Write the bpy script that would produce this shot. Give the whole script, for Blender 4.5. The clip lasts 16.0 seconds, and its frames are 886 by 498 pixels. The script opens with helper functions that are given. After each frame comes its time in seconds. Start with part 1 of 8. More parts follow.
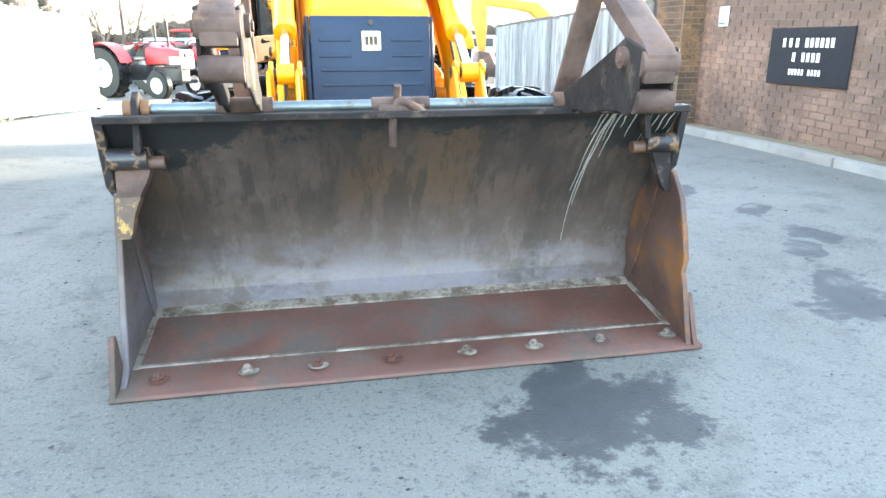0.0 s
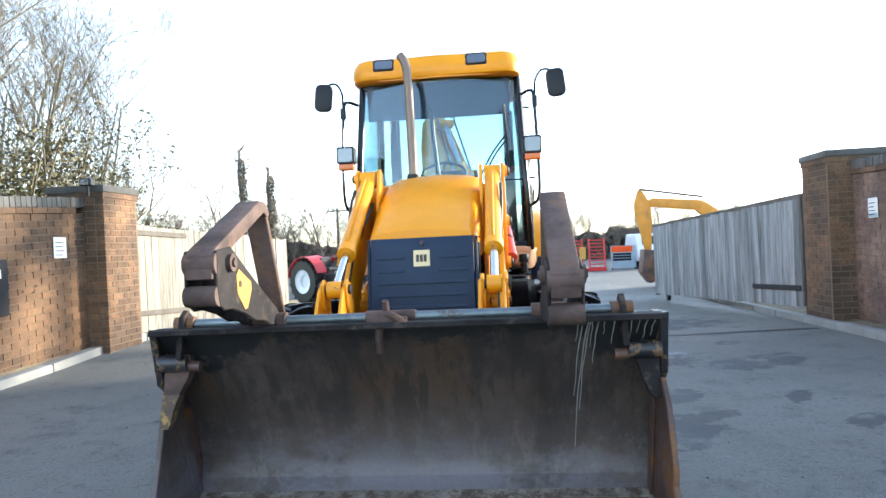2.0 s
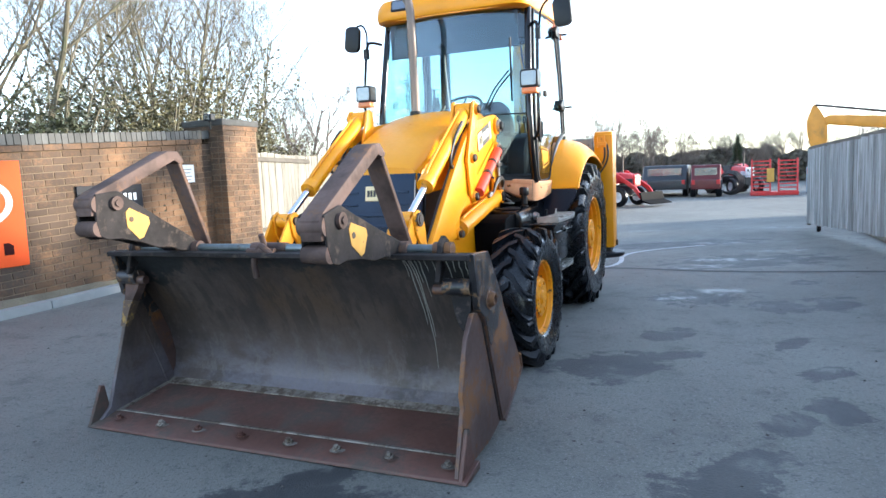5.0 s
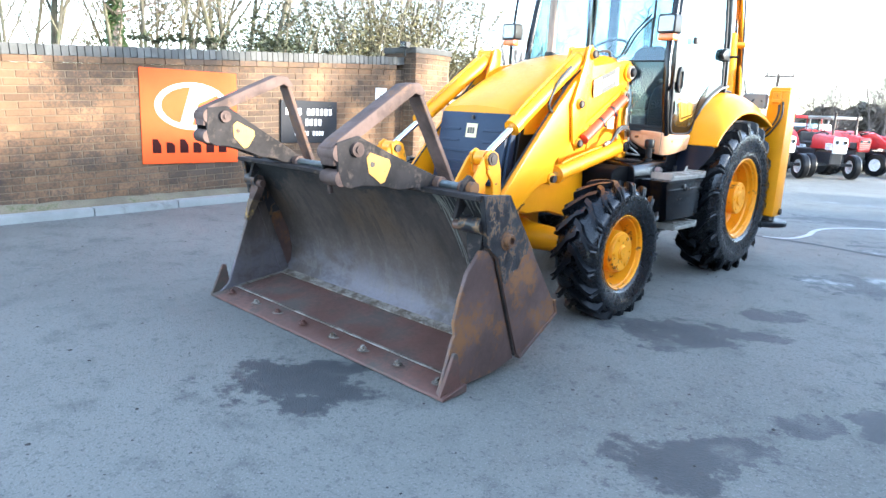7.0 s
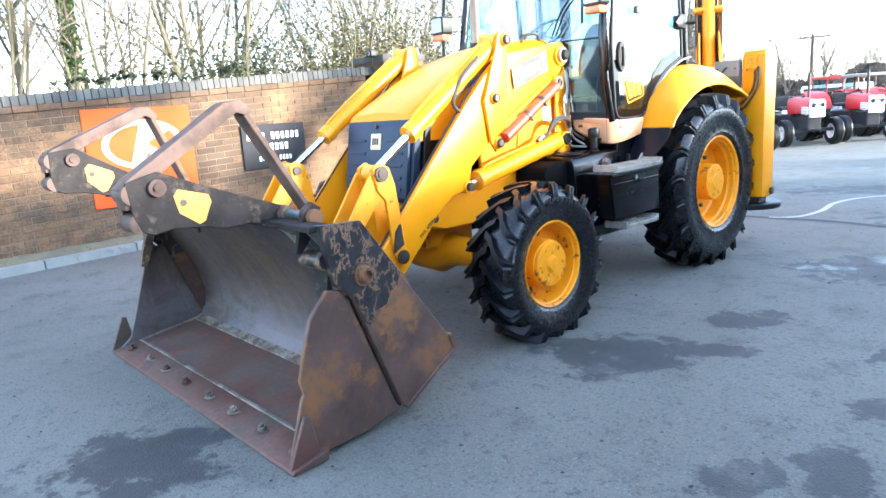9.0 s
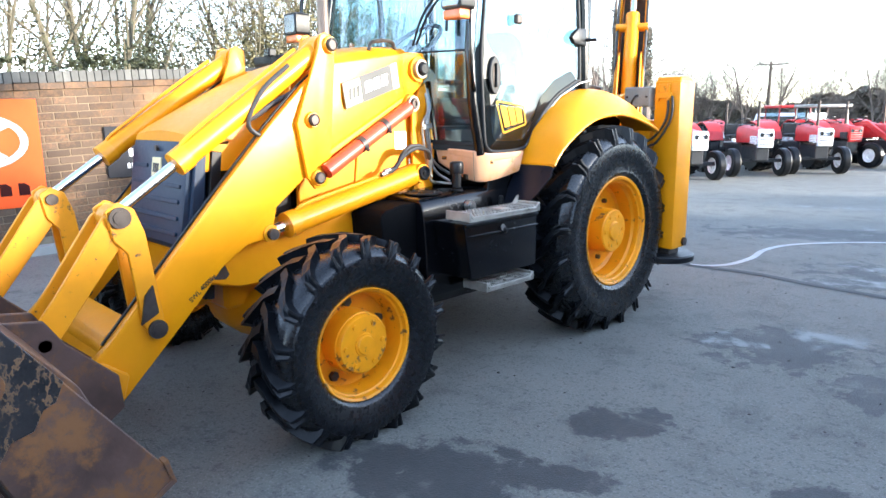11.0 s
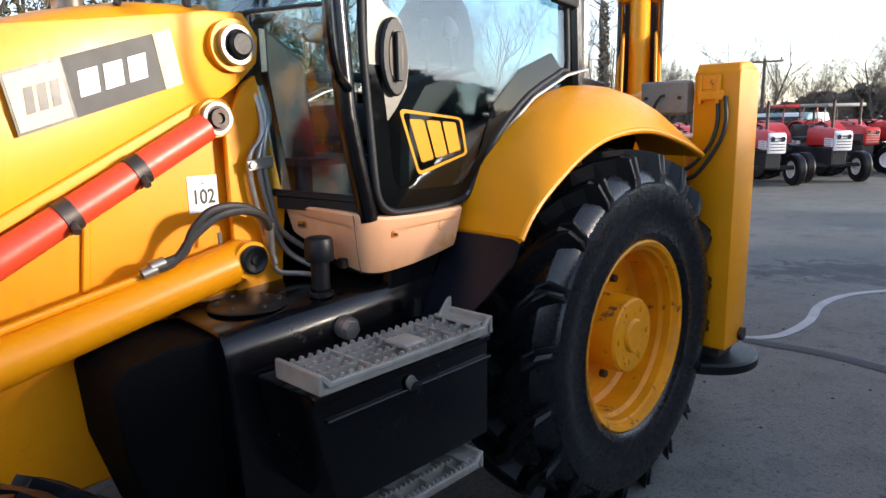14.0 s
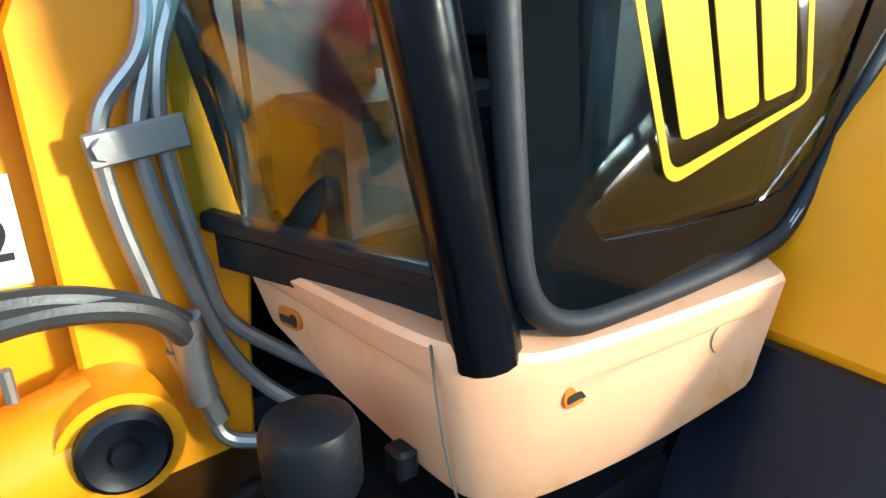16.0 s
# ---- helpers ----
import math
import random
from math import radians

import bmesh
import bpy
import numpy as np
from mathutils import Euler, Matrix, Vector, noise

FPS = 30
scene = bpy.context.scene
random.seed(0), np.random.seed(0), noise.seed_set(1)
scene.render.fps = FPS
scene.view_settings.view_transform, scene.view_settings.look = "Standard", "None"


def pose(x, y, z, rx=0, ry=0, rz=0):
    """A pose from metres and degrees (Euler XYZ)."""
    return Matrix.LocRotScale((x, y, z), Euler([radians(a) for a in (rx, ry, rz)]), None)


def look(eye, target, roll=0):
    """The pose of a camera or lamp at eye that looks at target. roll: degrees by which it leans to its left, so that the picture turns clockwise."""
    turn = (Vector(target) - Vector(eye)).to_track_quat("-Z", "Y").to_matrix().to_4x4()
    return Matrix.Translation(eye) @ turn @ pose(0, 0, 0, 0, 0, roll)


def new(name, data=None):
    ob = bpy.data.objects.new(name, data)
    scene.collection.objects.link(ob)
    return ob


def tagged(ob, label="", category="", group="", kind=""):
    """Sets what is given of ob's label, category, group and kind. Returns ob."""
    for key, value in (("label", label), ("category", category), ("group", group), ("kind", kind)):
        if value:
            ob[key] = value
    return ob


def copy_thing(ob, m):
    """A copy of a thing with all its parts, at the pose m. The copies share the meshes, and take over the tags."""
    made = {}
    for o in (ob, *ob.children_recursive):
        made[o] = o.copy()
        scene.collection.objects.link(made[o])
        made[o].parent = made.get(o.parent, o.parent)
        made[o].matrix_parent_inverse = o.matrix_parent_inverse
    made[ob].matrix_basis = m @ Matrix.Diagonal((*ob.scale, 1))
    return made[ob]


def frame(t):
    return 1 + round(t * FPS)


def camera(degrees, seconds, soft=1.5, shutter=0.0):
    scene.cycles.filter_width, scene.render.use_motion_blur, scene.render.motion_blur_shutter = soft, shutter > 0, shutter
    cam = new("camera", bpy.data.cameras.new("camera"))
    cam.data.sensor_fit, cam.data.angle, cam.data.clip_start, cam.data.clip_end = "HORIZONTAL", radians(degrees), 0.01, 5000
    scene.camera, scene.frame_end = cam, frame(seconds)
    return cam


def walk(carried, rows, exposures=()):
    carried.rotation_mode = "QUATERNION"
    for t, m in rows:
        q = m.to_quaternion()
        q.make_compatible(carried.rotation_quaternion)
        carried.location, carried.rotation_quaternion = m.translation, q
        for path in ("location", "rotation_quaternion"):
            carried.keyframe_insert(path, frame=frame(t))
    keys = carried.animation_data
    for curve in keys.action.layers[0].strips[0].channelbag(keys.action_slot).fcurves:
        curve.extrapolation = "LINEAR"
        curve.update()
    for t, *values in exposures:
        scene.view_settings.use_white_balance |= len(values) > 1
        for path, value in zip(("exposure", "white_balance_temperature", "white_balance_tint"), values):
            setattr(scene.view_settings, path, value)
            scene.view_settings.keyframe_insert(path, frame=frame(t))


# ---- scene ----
cam = camera(66.8, 16.0)
SKY_STRENGTH, SUN_STRENGTH = 0.15, 2.1
EXPOSURES = [(0.0, 4.42, 6700, 5), (0.7, 4.4, 6750, 6), (1.0, 4.17, 6500, 7), (1.5, 3.65, 6250, 8), (2.0, 2.8, 6150, 9), (2.5, 2.15, 6000, 9), (3.0, 1.78, 6050, 9), (3.5, 2.05, 6000, 10), (4.2, 2.33, 6000, 10), (6.3, 3.48, 5850, 8),
             (8.2, 3.65, 5800, 8), (10.5, 3.45, 5950, 10), (11.0, 3.25, 6000, 11), (12.0, 2.25, 6050, 13), (13.0, 1.35, 6350, 14), (13.5, 1.38, 6250, 13), (14.0, 1.92, 6450, 16), (15.0, 2.9, 6300, 11), (16.0, 2.82, 5650, -2)]
PATH = [
    (0, (-0.341, -2.284, 1.216), (0.025, -0.409, 0.625), -0.1),
    (0.5, (-0.171, -2.33, 1.244), (0.006, -0.402, 0.742), -1.4),
    (1, (0.081, -2.519, 1.241), (0.096, -0.54, 0.952), -1.8),
    (1.5, (0.279, -2.616, 1.247), (0.228, -0.625, 1.066), -3.4),
    (2, (0.53, -2.598, 1.28), (0.333, -0.608, 1.274), -2.7),
    (2.5, (0.765, -2.58, 1.272), (0.473, -0.602, 1.248), -4.6),
    (3, (1.061, -2.589, 1.283), (0.559, -0.658, 1.155), -2.5),
    (3.5, (1.319, -2.611, 1.28), (0.734, -0.704, 1.141), -3.5),
    (4, (1.62, -2.545, 1.289), (0.871, -0.701, 1.094), -0.7),
    (4.2, (1.737, -2.551, 1.304), (0.989, -0.706, 1.11), -1.5),
    (6.3, (2.941, -2.397, 1.348), (1.864, -0.745, 1.018), -1.7),
    (6.5, (3.023, -2.324, 1.341), (1.855, -0.736, 1.007), -0.9),
    (7, (3.212, -2.179, 1.38), (1.862, -0.764, 0.963), 2.7),
    (7.5, (3.286, -1.969, 1.355), (1.834, -0.662, 0.929), 1.4),
    (8, (3.398, -1.725, 1.382), (1.947, -0.406, 0.988), -2.1),
    (8.2, (3.442, -1.622, 1.383), (1.974, -0.318, 1.004), -3.3),
    (10.3, (3.409, -0.295, 1.421), (1.985, 1.032, 0.961), -3.6),
    (10.5, (3.399, -0.171, 1.443), (1.987, 1.164, 0.967), -2.6),
    (11, (3.263, 0.109, 1.458), (1.873, 1.491, 1.063), -0.6),
    (11.5, (3.056, 0.357, 1.497), (1.674, 1.785, 1.275), -0.3),
    (12, (2.893, 0.635, 1.51), (1.51, 2.079, 1.457), -0.3),
    (12.5, (2.739, 0.906, 1.547), (1.341, 2.334, 1.632), 0.9),
    (13, (2.533, 1.199, 1.539), (1.194, 2.684, 1.499), 2.8),
    (13.5, (2.329, 1.455, 1.532), (1.05, 2.971, 1.275), 2.4),
    (14, (2.125, 1.779, 1.506), (0.761, 3.189, 1.118), -1.3),
    (14.5, (1.918, 2.028, 1.466), (0.536, 3.353, 0.889), 0.7),
    (15, (1.615, 2.29, 1.432), (0.166, 3.548, 0.867), -0.2),
    (15.5, (1.359, 2.503, 1.403), (-0.152, 3.696, 0.861), -0.6),
    (16, (1.068, 2.669, 1.485), (-0.484, 3.733, 0.809), -1.9),
]

walk(cam, [(t, look(eye, target, roll)) for t, eye, target, roll in PATH], EXPOSURES)

# ---- light ----
SUN_DIR = Vector((0.84, 0.47, 0.185)).normalized()
world = bpy.data.worlds.new("sky")
scene.world = world
world.use_nodes = True
_wn = world.node_tree
_wn.nodes.clear()
_sky = _wn.nodes.new("ShaderNodeTexSky")
_sky.sky_type = "NISHITA"
_sky.sun_disc = False
_sky.sun_elevation = math.asin(SUN_DIR.z)
_sky.sun_rotation = math.atan2(SUN_DIR.x, SUN_DIR.y)
_sky.air_density, _sky.dust_density, _sky.ozone_density = 0.8, 0.25, 1.0
_bg = _wn.nodes.new("ShaderNodeBackground")
_bg.inputs["Strength"].default_value = SKY_STRENGTH
_wo = _wn.nodes.new("ShaderNodeOutputWorld")
_haze = _wn.nodes.new("ShaderNodeHueSaturation")
_haze.inputs["Saturation"].default_value = 0.74
_wn.links.new(_sky.outputs[0], _haze.inputs["Color"])
_wn.links.new(_haze.outputs[0], _bg.inputs["Color"])
_wn.links.new(_bg.outputs[0], _wo.inputs[0])

sun_data = bpy.data.lights.new("sun", "SUN")
sun_data.energy, sun_data.angle, sun_data.color = SUN_STRENGTH, radians(6.5), (1.0, 0.88, 0.70)
sun = new("sun", sun_data)
sun.matrix_basis = look(SUN_DIR * 60, (0, 0, 0))


# ---- materials ----
def nodes_of(name):
    m = bpy.data.materials.new(name)
    m.use_nodes = True
    nt = m.node_tree
    return m, nt, nt.nodes["Principled BSDF"]


def node(nt, kind, **values):
    n = nt.nodes.new(kind)
    for key, v in values.items():
        n.inputs[key.replace("_", " ")].default_value = v
    return n


def mixed(nt, fac, a, b):
    """A colour mix node's output; a and b are colours or sockets."""
    n = nt.nodes.new("ShaderNodeMix")
    n.data_type = "RGBA"
    if isinstance(fac, (int, float)):
        n.inputs[0].default_value = fac
    else:
        nt.links.new(fac, n.inputs[0])
    for i, v in ((6, a), (7, b)):
        if isinstance(v, tuple):
            n.inputs[i].default_value = (*v, 1)
        else:
            nt.links.new(v, n.inputs[i])
    return n.outputs[2]


def ramp(nt, src, lo, hi):
    n = nt.nodes.new("ShaderNodeMapRange")
    n.interpolation_type = "SMOOTHSTEP"
    n.inputs[1].default_value, n.inputs[2].default_value = lo, hi
    nt.links.new(src, n.inputs[0])
    return n.outputs[0]


def math_node(nt, op, a, b=None):
    n = nt.nodes.new("ShaderNodeMath")
    n.operation = op
    for i, v in ((0, a), (1, b)):
        if v is None:
            continue
        if isinstance(v, (int, float)):
            n.inputs[i].default_value = v
        else:
            nt.links.new(v, n.inputs[i])
    return n.outputs[0]


def noise_of(nt, scale, detail=5.0, rough=0.55, stretch=None, place=False):
    """Noise by the object's own place or, with place, by the spot in the yard."""
    src = nt.nodes.new("ShaderNodeNewGeometry").outputs["Position"] if place else nt.nodes.new("ShaderNodeTexCoord").outputs["Object"]
    if stretch:
        mp = nt.nodes.new("ShaderNodeMapping")
        mp.inputs["Scale"].default_value = stretch
        nt.links.new(src, mp.inputs[0])
        src = mp.outputs[0]
    n = node(nt, "ShaderNodeTexNoise", Scale=scale, Detail=detail, Roughness=rough)
    nt.links.new(src, n.inputs["Vector"])
    return n.outputs["Fac"]


def bump_in(nt, bsdf, height, strength, dist=0.01):
    b = node(nt, "ShaderNodeBump", Strength=strength, Distance=dist)
    nt.links.new(height, b.inputs["Height"])
    nt.links.new(b.outputs[0], bsdf.inputs["Normal"])


def surf(name, base, rough=0.5, metal=0.0, tone=0.2, scale=4.0, fine=60.0, dirt=None, dirt_at=(0.55, 0.7), dirt_scale=3.0,
         dirt_rough=None, bump=0.15, bump_dist=0.004, stretch=None, coat=0.0, per_object=0.0, per_island=0.0, spec=0.5, place=False):
    """Paint, metal or stone: a base colour that drifts at two scales, patches of a second colour, gloss that varies, fine relief."""
    m, nt, p = nodes_of(name)
    big, small = noise_of(nt, scale, 4, 0.6, stretch, place), noise_of(nt, fine, 4, 0.6, stretch, place)
    dark, light = tuple(c * (1 - tone) for c in base), tuple(min(1, c * (1 + tone)) for c in base)
    col = mixed(nt, ramp(nt, big, 0.3, 0.7), dark, light)
    col = mixed(nt, math_node(nt, "MULTIPLY", small, 0.35), col, dark)
    rgh = math_node(nt, "ADD", math_node(nt, "MULTIPLY", small, 0.25), rough - 0.12)
    if dirt:
        fac = ramp(nt, math_node(nt, "ADD", math_node(nt, "MULTIPLY", noise_of(nt, dirt_scale, 8, 0.7, stretch, place), 0.8),
                                 math_node(nt, "MULTIPLY", small, 0.2)), *dirt_at)
        col = mixed(nt, fac, col, dirt)
        mr = nt.nodes.new("ShaderNodeMix")
        nt.links.new(fac, mr.inputs[0])
        nt.links.new(rgh, mr.inputs[2])
        mr.inputs[3].default_value = dirt_rough if dirt_rough is not None else min(1, rough + 0.3)
        rgh = mr.outputs[0]
    rnd = None
    if per_object:
        rnd, amt = nt.nodes.new("ShaderNodeObjectInfo").outputs["Random"], per_object
    if per_island:
        rnd, amt = nt.nodes.new("ShaderNodeNewGeometry").outputs["Random Per Island"], per_island
    if rnd is not None:
        hsv = nt.nodes.new("ShaderNodeHueSaturation")
        nt.links.new(col, hsv.inputs["Color"])
        nt.links.new(math_node(nt, "ADD", math_node(nt, "MULTIPLY", rnd, 2 * amt), 1 - amt), hsv.inputs["Value"])
        col = hsv.outputs[0]
    nt.links.new(col, p.inputs["Base Color"])
    nt.links.new(rgh, p.inputs["Roughness"])
    p.inputs["Metallic"].default_value = metal
    p.inputs["Coat Weight"].default_value = coat
    p.inputs["Specular IOR Level"].default_value = spec
    p.inputs["Coat Roughness"].default_value = 0.12
    if bump:
        bump_in(nt, p, small, bump, bump_dist)
    return m


YELLOW = surf("loader_yellow_paint", (0.76, 0.288, 0.0015), 0.36, tone=0.07, scale=2.5, fine=35, dirt=(0.50, 0.19, 0.012), dirt_at=(0.6, 0.8), dirt_scale=6, bump=0.05, coat=0.08, spec=0.32)
YELLOW_WORN = surf("worn_yellow_paint", (0.78, 0.295, 0.002), 0.4, tone=0.1, scale=5, fine=50, dirt=(0.10, 0.055, 0.03), dirt_at=(0.59, 0.645), dirt_scale=18, bump=0.1)
YELLOW_OLD = surf("faded_excavator_yellow", (0.66, 0.27, 0.025), 0.5, tone=0.12, dirt=(0.3, 0.18, 0.06))
PEACH = surf("sun_faded_orange_plastic", (0.80, 0.41, 0.215), 0.42, tone=0.06, scale=3, fine=25, dirt=(0.68, 0.28, 0.06), dirt_at=(0.48, 0.68), dirt_scale=4, bump=0.05)
RED_STRUT = surf("red_strut_paint", (0.60, 0.055, 0.02), 0.4, tone=0.12, scale=6, dirt=(0.12, 0.04, 0.03), dirt_at=(0.6, 0.7), dirt_scale=20)
BLACK = surf("black_gloss_paint", (0.0022, 0.0025, 0.0036), 0.19, tone=0.3, scale=3, fine=40, dirt=(0.004, 0.004, 0.005), dirt_at=(0.55, 0.8), dirt_scale=5, bump=0.02, spec=0.38)
BLACK_PLASTIC = surf("black_plastic", (0.006, 0.007, 0.009), 0.42, tone=0.3, scale=6, fine=90, bump=0.1, spec=0.3, dirt=(0.018, 0.018, 0.018), dirt_at=(0.6, 0.9))
GRILLE_BLUE = surf("dark_blue_grille_plastic", (0.014, 0.028, 0.055), 0.48, tone=0.15, scale=4, fine=50, bump=0.05, spec=0.25)
RUBBER = surf("tyre_rubber", (0.0040, 0.0052, 0.0072), 0.36, tone=0.3, scale=6, fine=45, dirt=(0.011, 0.012, 0.014), dirt_at=(0.55, 0.85), dirt_scale=5, dirt_rough=0.55, bump=0.14, spec=0.26)
RUBBER_WALL = surf("dressed_tyre_sidewall", (0.0032, 0.0042, 0.006), 0.27, tone=0.25, scale=6, fine=45, dirt=(0.010, 0.011, 0.013), dirt_at=(0.55, 0.85), dirt_scale=5, dirt_rough=0.42, bump=0.03, spec=0.5)
HOSE = surf("hydraulic_hose_rubber", (0.022, 0.021, 0.021), 0.5, tone=0.2, scale=20, fine=200)
CHROME = surf("chrome_rod", (0.75, 0.76, 0.78), 0.2, 1.0, tone=0.05, bump=0.0)
PLATED = surf("zinc_plated_steel", (0.33, 0.32, 0.30), 0.36, 0.8, tone=0.15, scale=10, dirt=(0.16, 0.12, 0.08), dirt_at=(0.58, 0.75))
GREY_STEEL = surf("grey_cast_step", (0.30, 0.285, 0.25), 0.6, 0.3, tone=0.25, scale=10, fine=80, dirt=(0.08, 0.07, 0.06), dirt_scale=8, bump=0.3)
PIN = surf("dark_pin_steel", (0.06, 0.05, 0.045), 0.5, 0.6, tone=0.3, scale=20, dirt=(0.10, 0.055, 0.03))
BUCKET = surf("worn_bucket_steel", (0.088, 0.051, 0.041), 0.5, 0.15, tone=0.4, scale=3.2, fine=30, dirt=(0.20, 0.09, 0.032), dirt_at=(0.48, 0.61), dirt_scale=4.5, dirt_rough=0.75, bump=0.25)


def mouldboard():
    """Worn bucket steel: brown skin with long streaks, rust in the upper half, a scoured band low down, paint left along the top."""
    m, nt, p = nodes_of("scoured_mouldboard_steel")
    tc, sep = nt.nodes.new("ShaderNodeTexCoord"), nt.nodes.new("ShaderNodeSeparateXYZ")
    nt.links.new(tc.outputs["Object"], sep.inputs[0])
    x, z = sep.outputs[0], sep.outputs[2]
    fine = noise_of(nt, 45, 5, 0.65)
    col = mixed(nt, ramp(nt, noise_of(nt, 2.2, 6, 0.65, (1, 1, 0.6)), 0.32, 0.68), (0.042, 0.033, 0.030), (0.116, 0.088, 0.074))
    rust = math_node(nt, "MULTIPLY", ramp(nt, z, 0.42, 0.70), ramp(nt, noise_of(nt, 1.7, 6, 0.6, (1, 1, 0.5)), 0.46, 0.66))
    col = mixed(nt, math_node(nt, "MULTIPLY", rust, 0.8), col, (0.092, 0.056, 0.030))
    scour = math_node(nt, "MULTIPLY", ramp(nt, math_node(nt, "ADD", z, math_node(nt, "MULTIPLY", noise_of(nt, 5, 6, 0.7), 0.35)), 0.64, 0.40), ramp(nt, noise_of(nt, 2.5, 6, 0.7, (1, 1, 2.0)), 0.36, 0.60))
    col = mixed(nt, math_node(nt, "MULTIPLY", scour, 0.85), col, (0.150, 0.136, 0.154))
    rub = math_node(nt, "MULTIPLY", ramp(nt, noise_of(nt, 14, 6, 0.75, (1, 1, 0.35)), 0.51, 0.62), ramp(nt, z, 0.62, 0.35))
    col = mixed(nt, math_node(nt, "MULTIPLY", rub, 0.55), col, (0.152, 0.134, 0.126))
    streak = math_node(nt, "MULTIPLY", ramp(nt, noise_of(nt, 2.4, 8, 0.75, (4, 1, 0.6)), 0.485, 0.56), ramp(nt, z, 0.35, 0.62))
    col = mixed(nt, math_node(nt, "MULTIPLY", streak, 0.6), col, (0.020, 0.018, 0.017))
    side = ramp(nt, math_node(nt, "ABSOLUTE", math_node(nt, "SUBTRACT", x, 0.06)), 0.55, 1.02)
    edge = math_node(nt, "ADD", math_node(nt, "ADD", z, math_node(nt, "MULTIPLY", side, 0.14)), math_node(nt, "MULTIPLY", noise_of(nt, 7, 8, 0.75), 0.50))
    col = mixed(nt, ramp(nt, edge, 1.12, 1.17), col, (0.012, 0.016, 0.019))
    col = mixed(nt, math_node(nt, "MULTIPLY", fine, 0.4), col, (0.045, 0.036, 0.029))
    nt.links.new(col, p.inputs["Base Color"])
    nt.links.new(math_node(nt, "ADD", 0.36, math_node(nt, "MULTIPLY", fine, 0.3)), p.inputs["Roughness"])
    p.inputs["Metallic"].default_value = 0.15
    bump_in(nt, p, fine, 0.3, 0.005)
    return m


BUCKET_IN = mouldboard()
BUCKET_FLOOR = surf("rusty_floor_steel", (0.112, 0.050, 0.036), 0.55, 0.1, tone=0.3, scale=2.0, fine=40, dirt=(0.078, 0.064, 0.052), dirt_at=(0.46, 0.62), dirt_scale=2.2, bump=0.2)
RIDGE = surf("scraped_dull_steel", (0.195, 0.168, 0.140), 0.6, 0.0, tone=0.4, scale=6, fine=60, dirt=(0.075, 0.055, 0.038), dirt_at=(0.44, 0.58), dirt_scale=9, bump=0.3)
SLURRY = surf("dried_slurry", (0.27, 0.27, 0.245), 0.8, tone=0.2, bump=0.1)
SHIELD = surf("dull_black_shield", (0.0016, 0.0017, 0.0022), 0.75, tone=0.3, scale=4, bump=0.05, spec=0.08)
HANDLE_GREY = surf("grey_handle_plate", (0.115, 0.110, 0.095), 0.35, 0.2, tone=0.1, bump=0.02)
SEAL = surf("grey_rubber_seal", (0.010, 0.011, 0.013), 0.55, tone=0.25, fine=120, spec=0.3)
SKIRT = surf("blue_black_rubber", (0.005, 0.0065, 0.012), 0.32, tone=0.2, spec=0.22)
# opaque orange: the glow along the roof edge is put into the colour
GLOW_EDGE = surf("orange_roof_edge", (0.62, 0.13, 0.02), 0.4, tone=0.1, bump=0)


def flaking(name):
    """Black paint that has crazed and flaked down to tan rust along a web of scratches."""
    m, nt, p = nodes_of(name)
    web = noise_of(nt, 9.0, 5, 0.6, (1, 1.6, 1))
    line = ramp(nt, math_node(nt, "ABSOLUTE", math_node(nt, "SUBTRACT", web, 0.5)), 0.034, 0.010)
    line = math_node(nt, "MULTIPLY", line, ramp(nt, noise_of(nt, 4.0, 4, 0.6), 0.33, 0.46))
    spot = ramp(nt, noise_of(nt, 11.0, 8, 0.75), 0.60, 0.65)
    fine = noise_of(nt, 60, 4, 0.6)
    col = mixed(nt, ramp(nt, noise_of(nt, 5, 5, 0.6), 0.4, 0.65), (0.010, 0.011, 0.014), (0.026, 0.025, 0.027))
    col = mixed(nt, math_node(nt, "MAXIMUM", line, spot), col, (0.175, 0.100, 0.048))
    col = mixed(nt, math_node(nt, "MULTIPLY", fine, 0.35), col, (0.02, 0.016, 0.014))
    nt.links.new(col, p.inputs["Base Color"])
    nt.links.new(math_node(nt, "ADD", 0.34, math_node(nt, "MULTIPLY", math_node(nt, "MAXIMUM", line, spot), 0.4)), p.inputs["Roughness"])
    bump_in(nt, p, math_node(nt, "ADD", math_node(nt, "MAXIMUM", line, spot), fine), 0.3, 0.004)
    return m


BLACK_WORN = flaking("flaking_black_paint")
WHEEL_YELLOW = surf("chipped_wheel_paint", (0.80, 0.30, 0.002), 0.4, tone=0.12, scale=6, fine=40, dirt=(0.15, 0.065, 0.025), dirt_at=(0.565, 0.62), dirt_scale=13, bump=0.12, spec=0.35)
FORK_DARK = surf("dark_worn_fork_steel", (0.025, 0.0215, 0.021), 0.75, 0.0, spec=0.16, tone=0.4, scale=7, fine=45, dirt=(0.085, 0.066, 0.054), dirt_at=(0.52, 0.64), dirt_scale=9, bump=0.2)
FORK = surf("rusty_fork_steel", (0.098, 0.064, 0.053), 0.75, 0.05, spec=0.25, tone=0.45, scale=7, fine=45, dirt=(0.150, 0.088, 0.058), dirt_at=(0.52, 0.62), dirt_scale=8, bump=0.2)
SHAFT = surf("blue_grey_shaft_steel", (0.16, 0.19, 0.20), 0.42, 0.7, tone=0.25, scale=7, dirt=(0.11, 0.065, 0.04), dirt_at=(0.54, 0.66), dirt_scale=3)
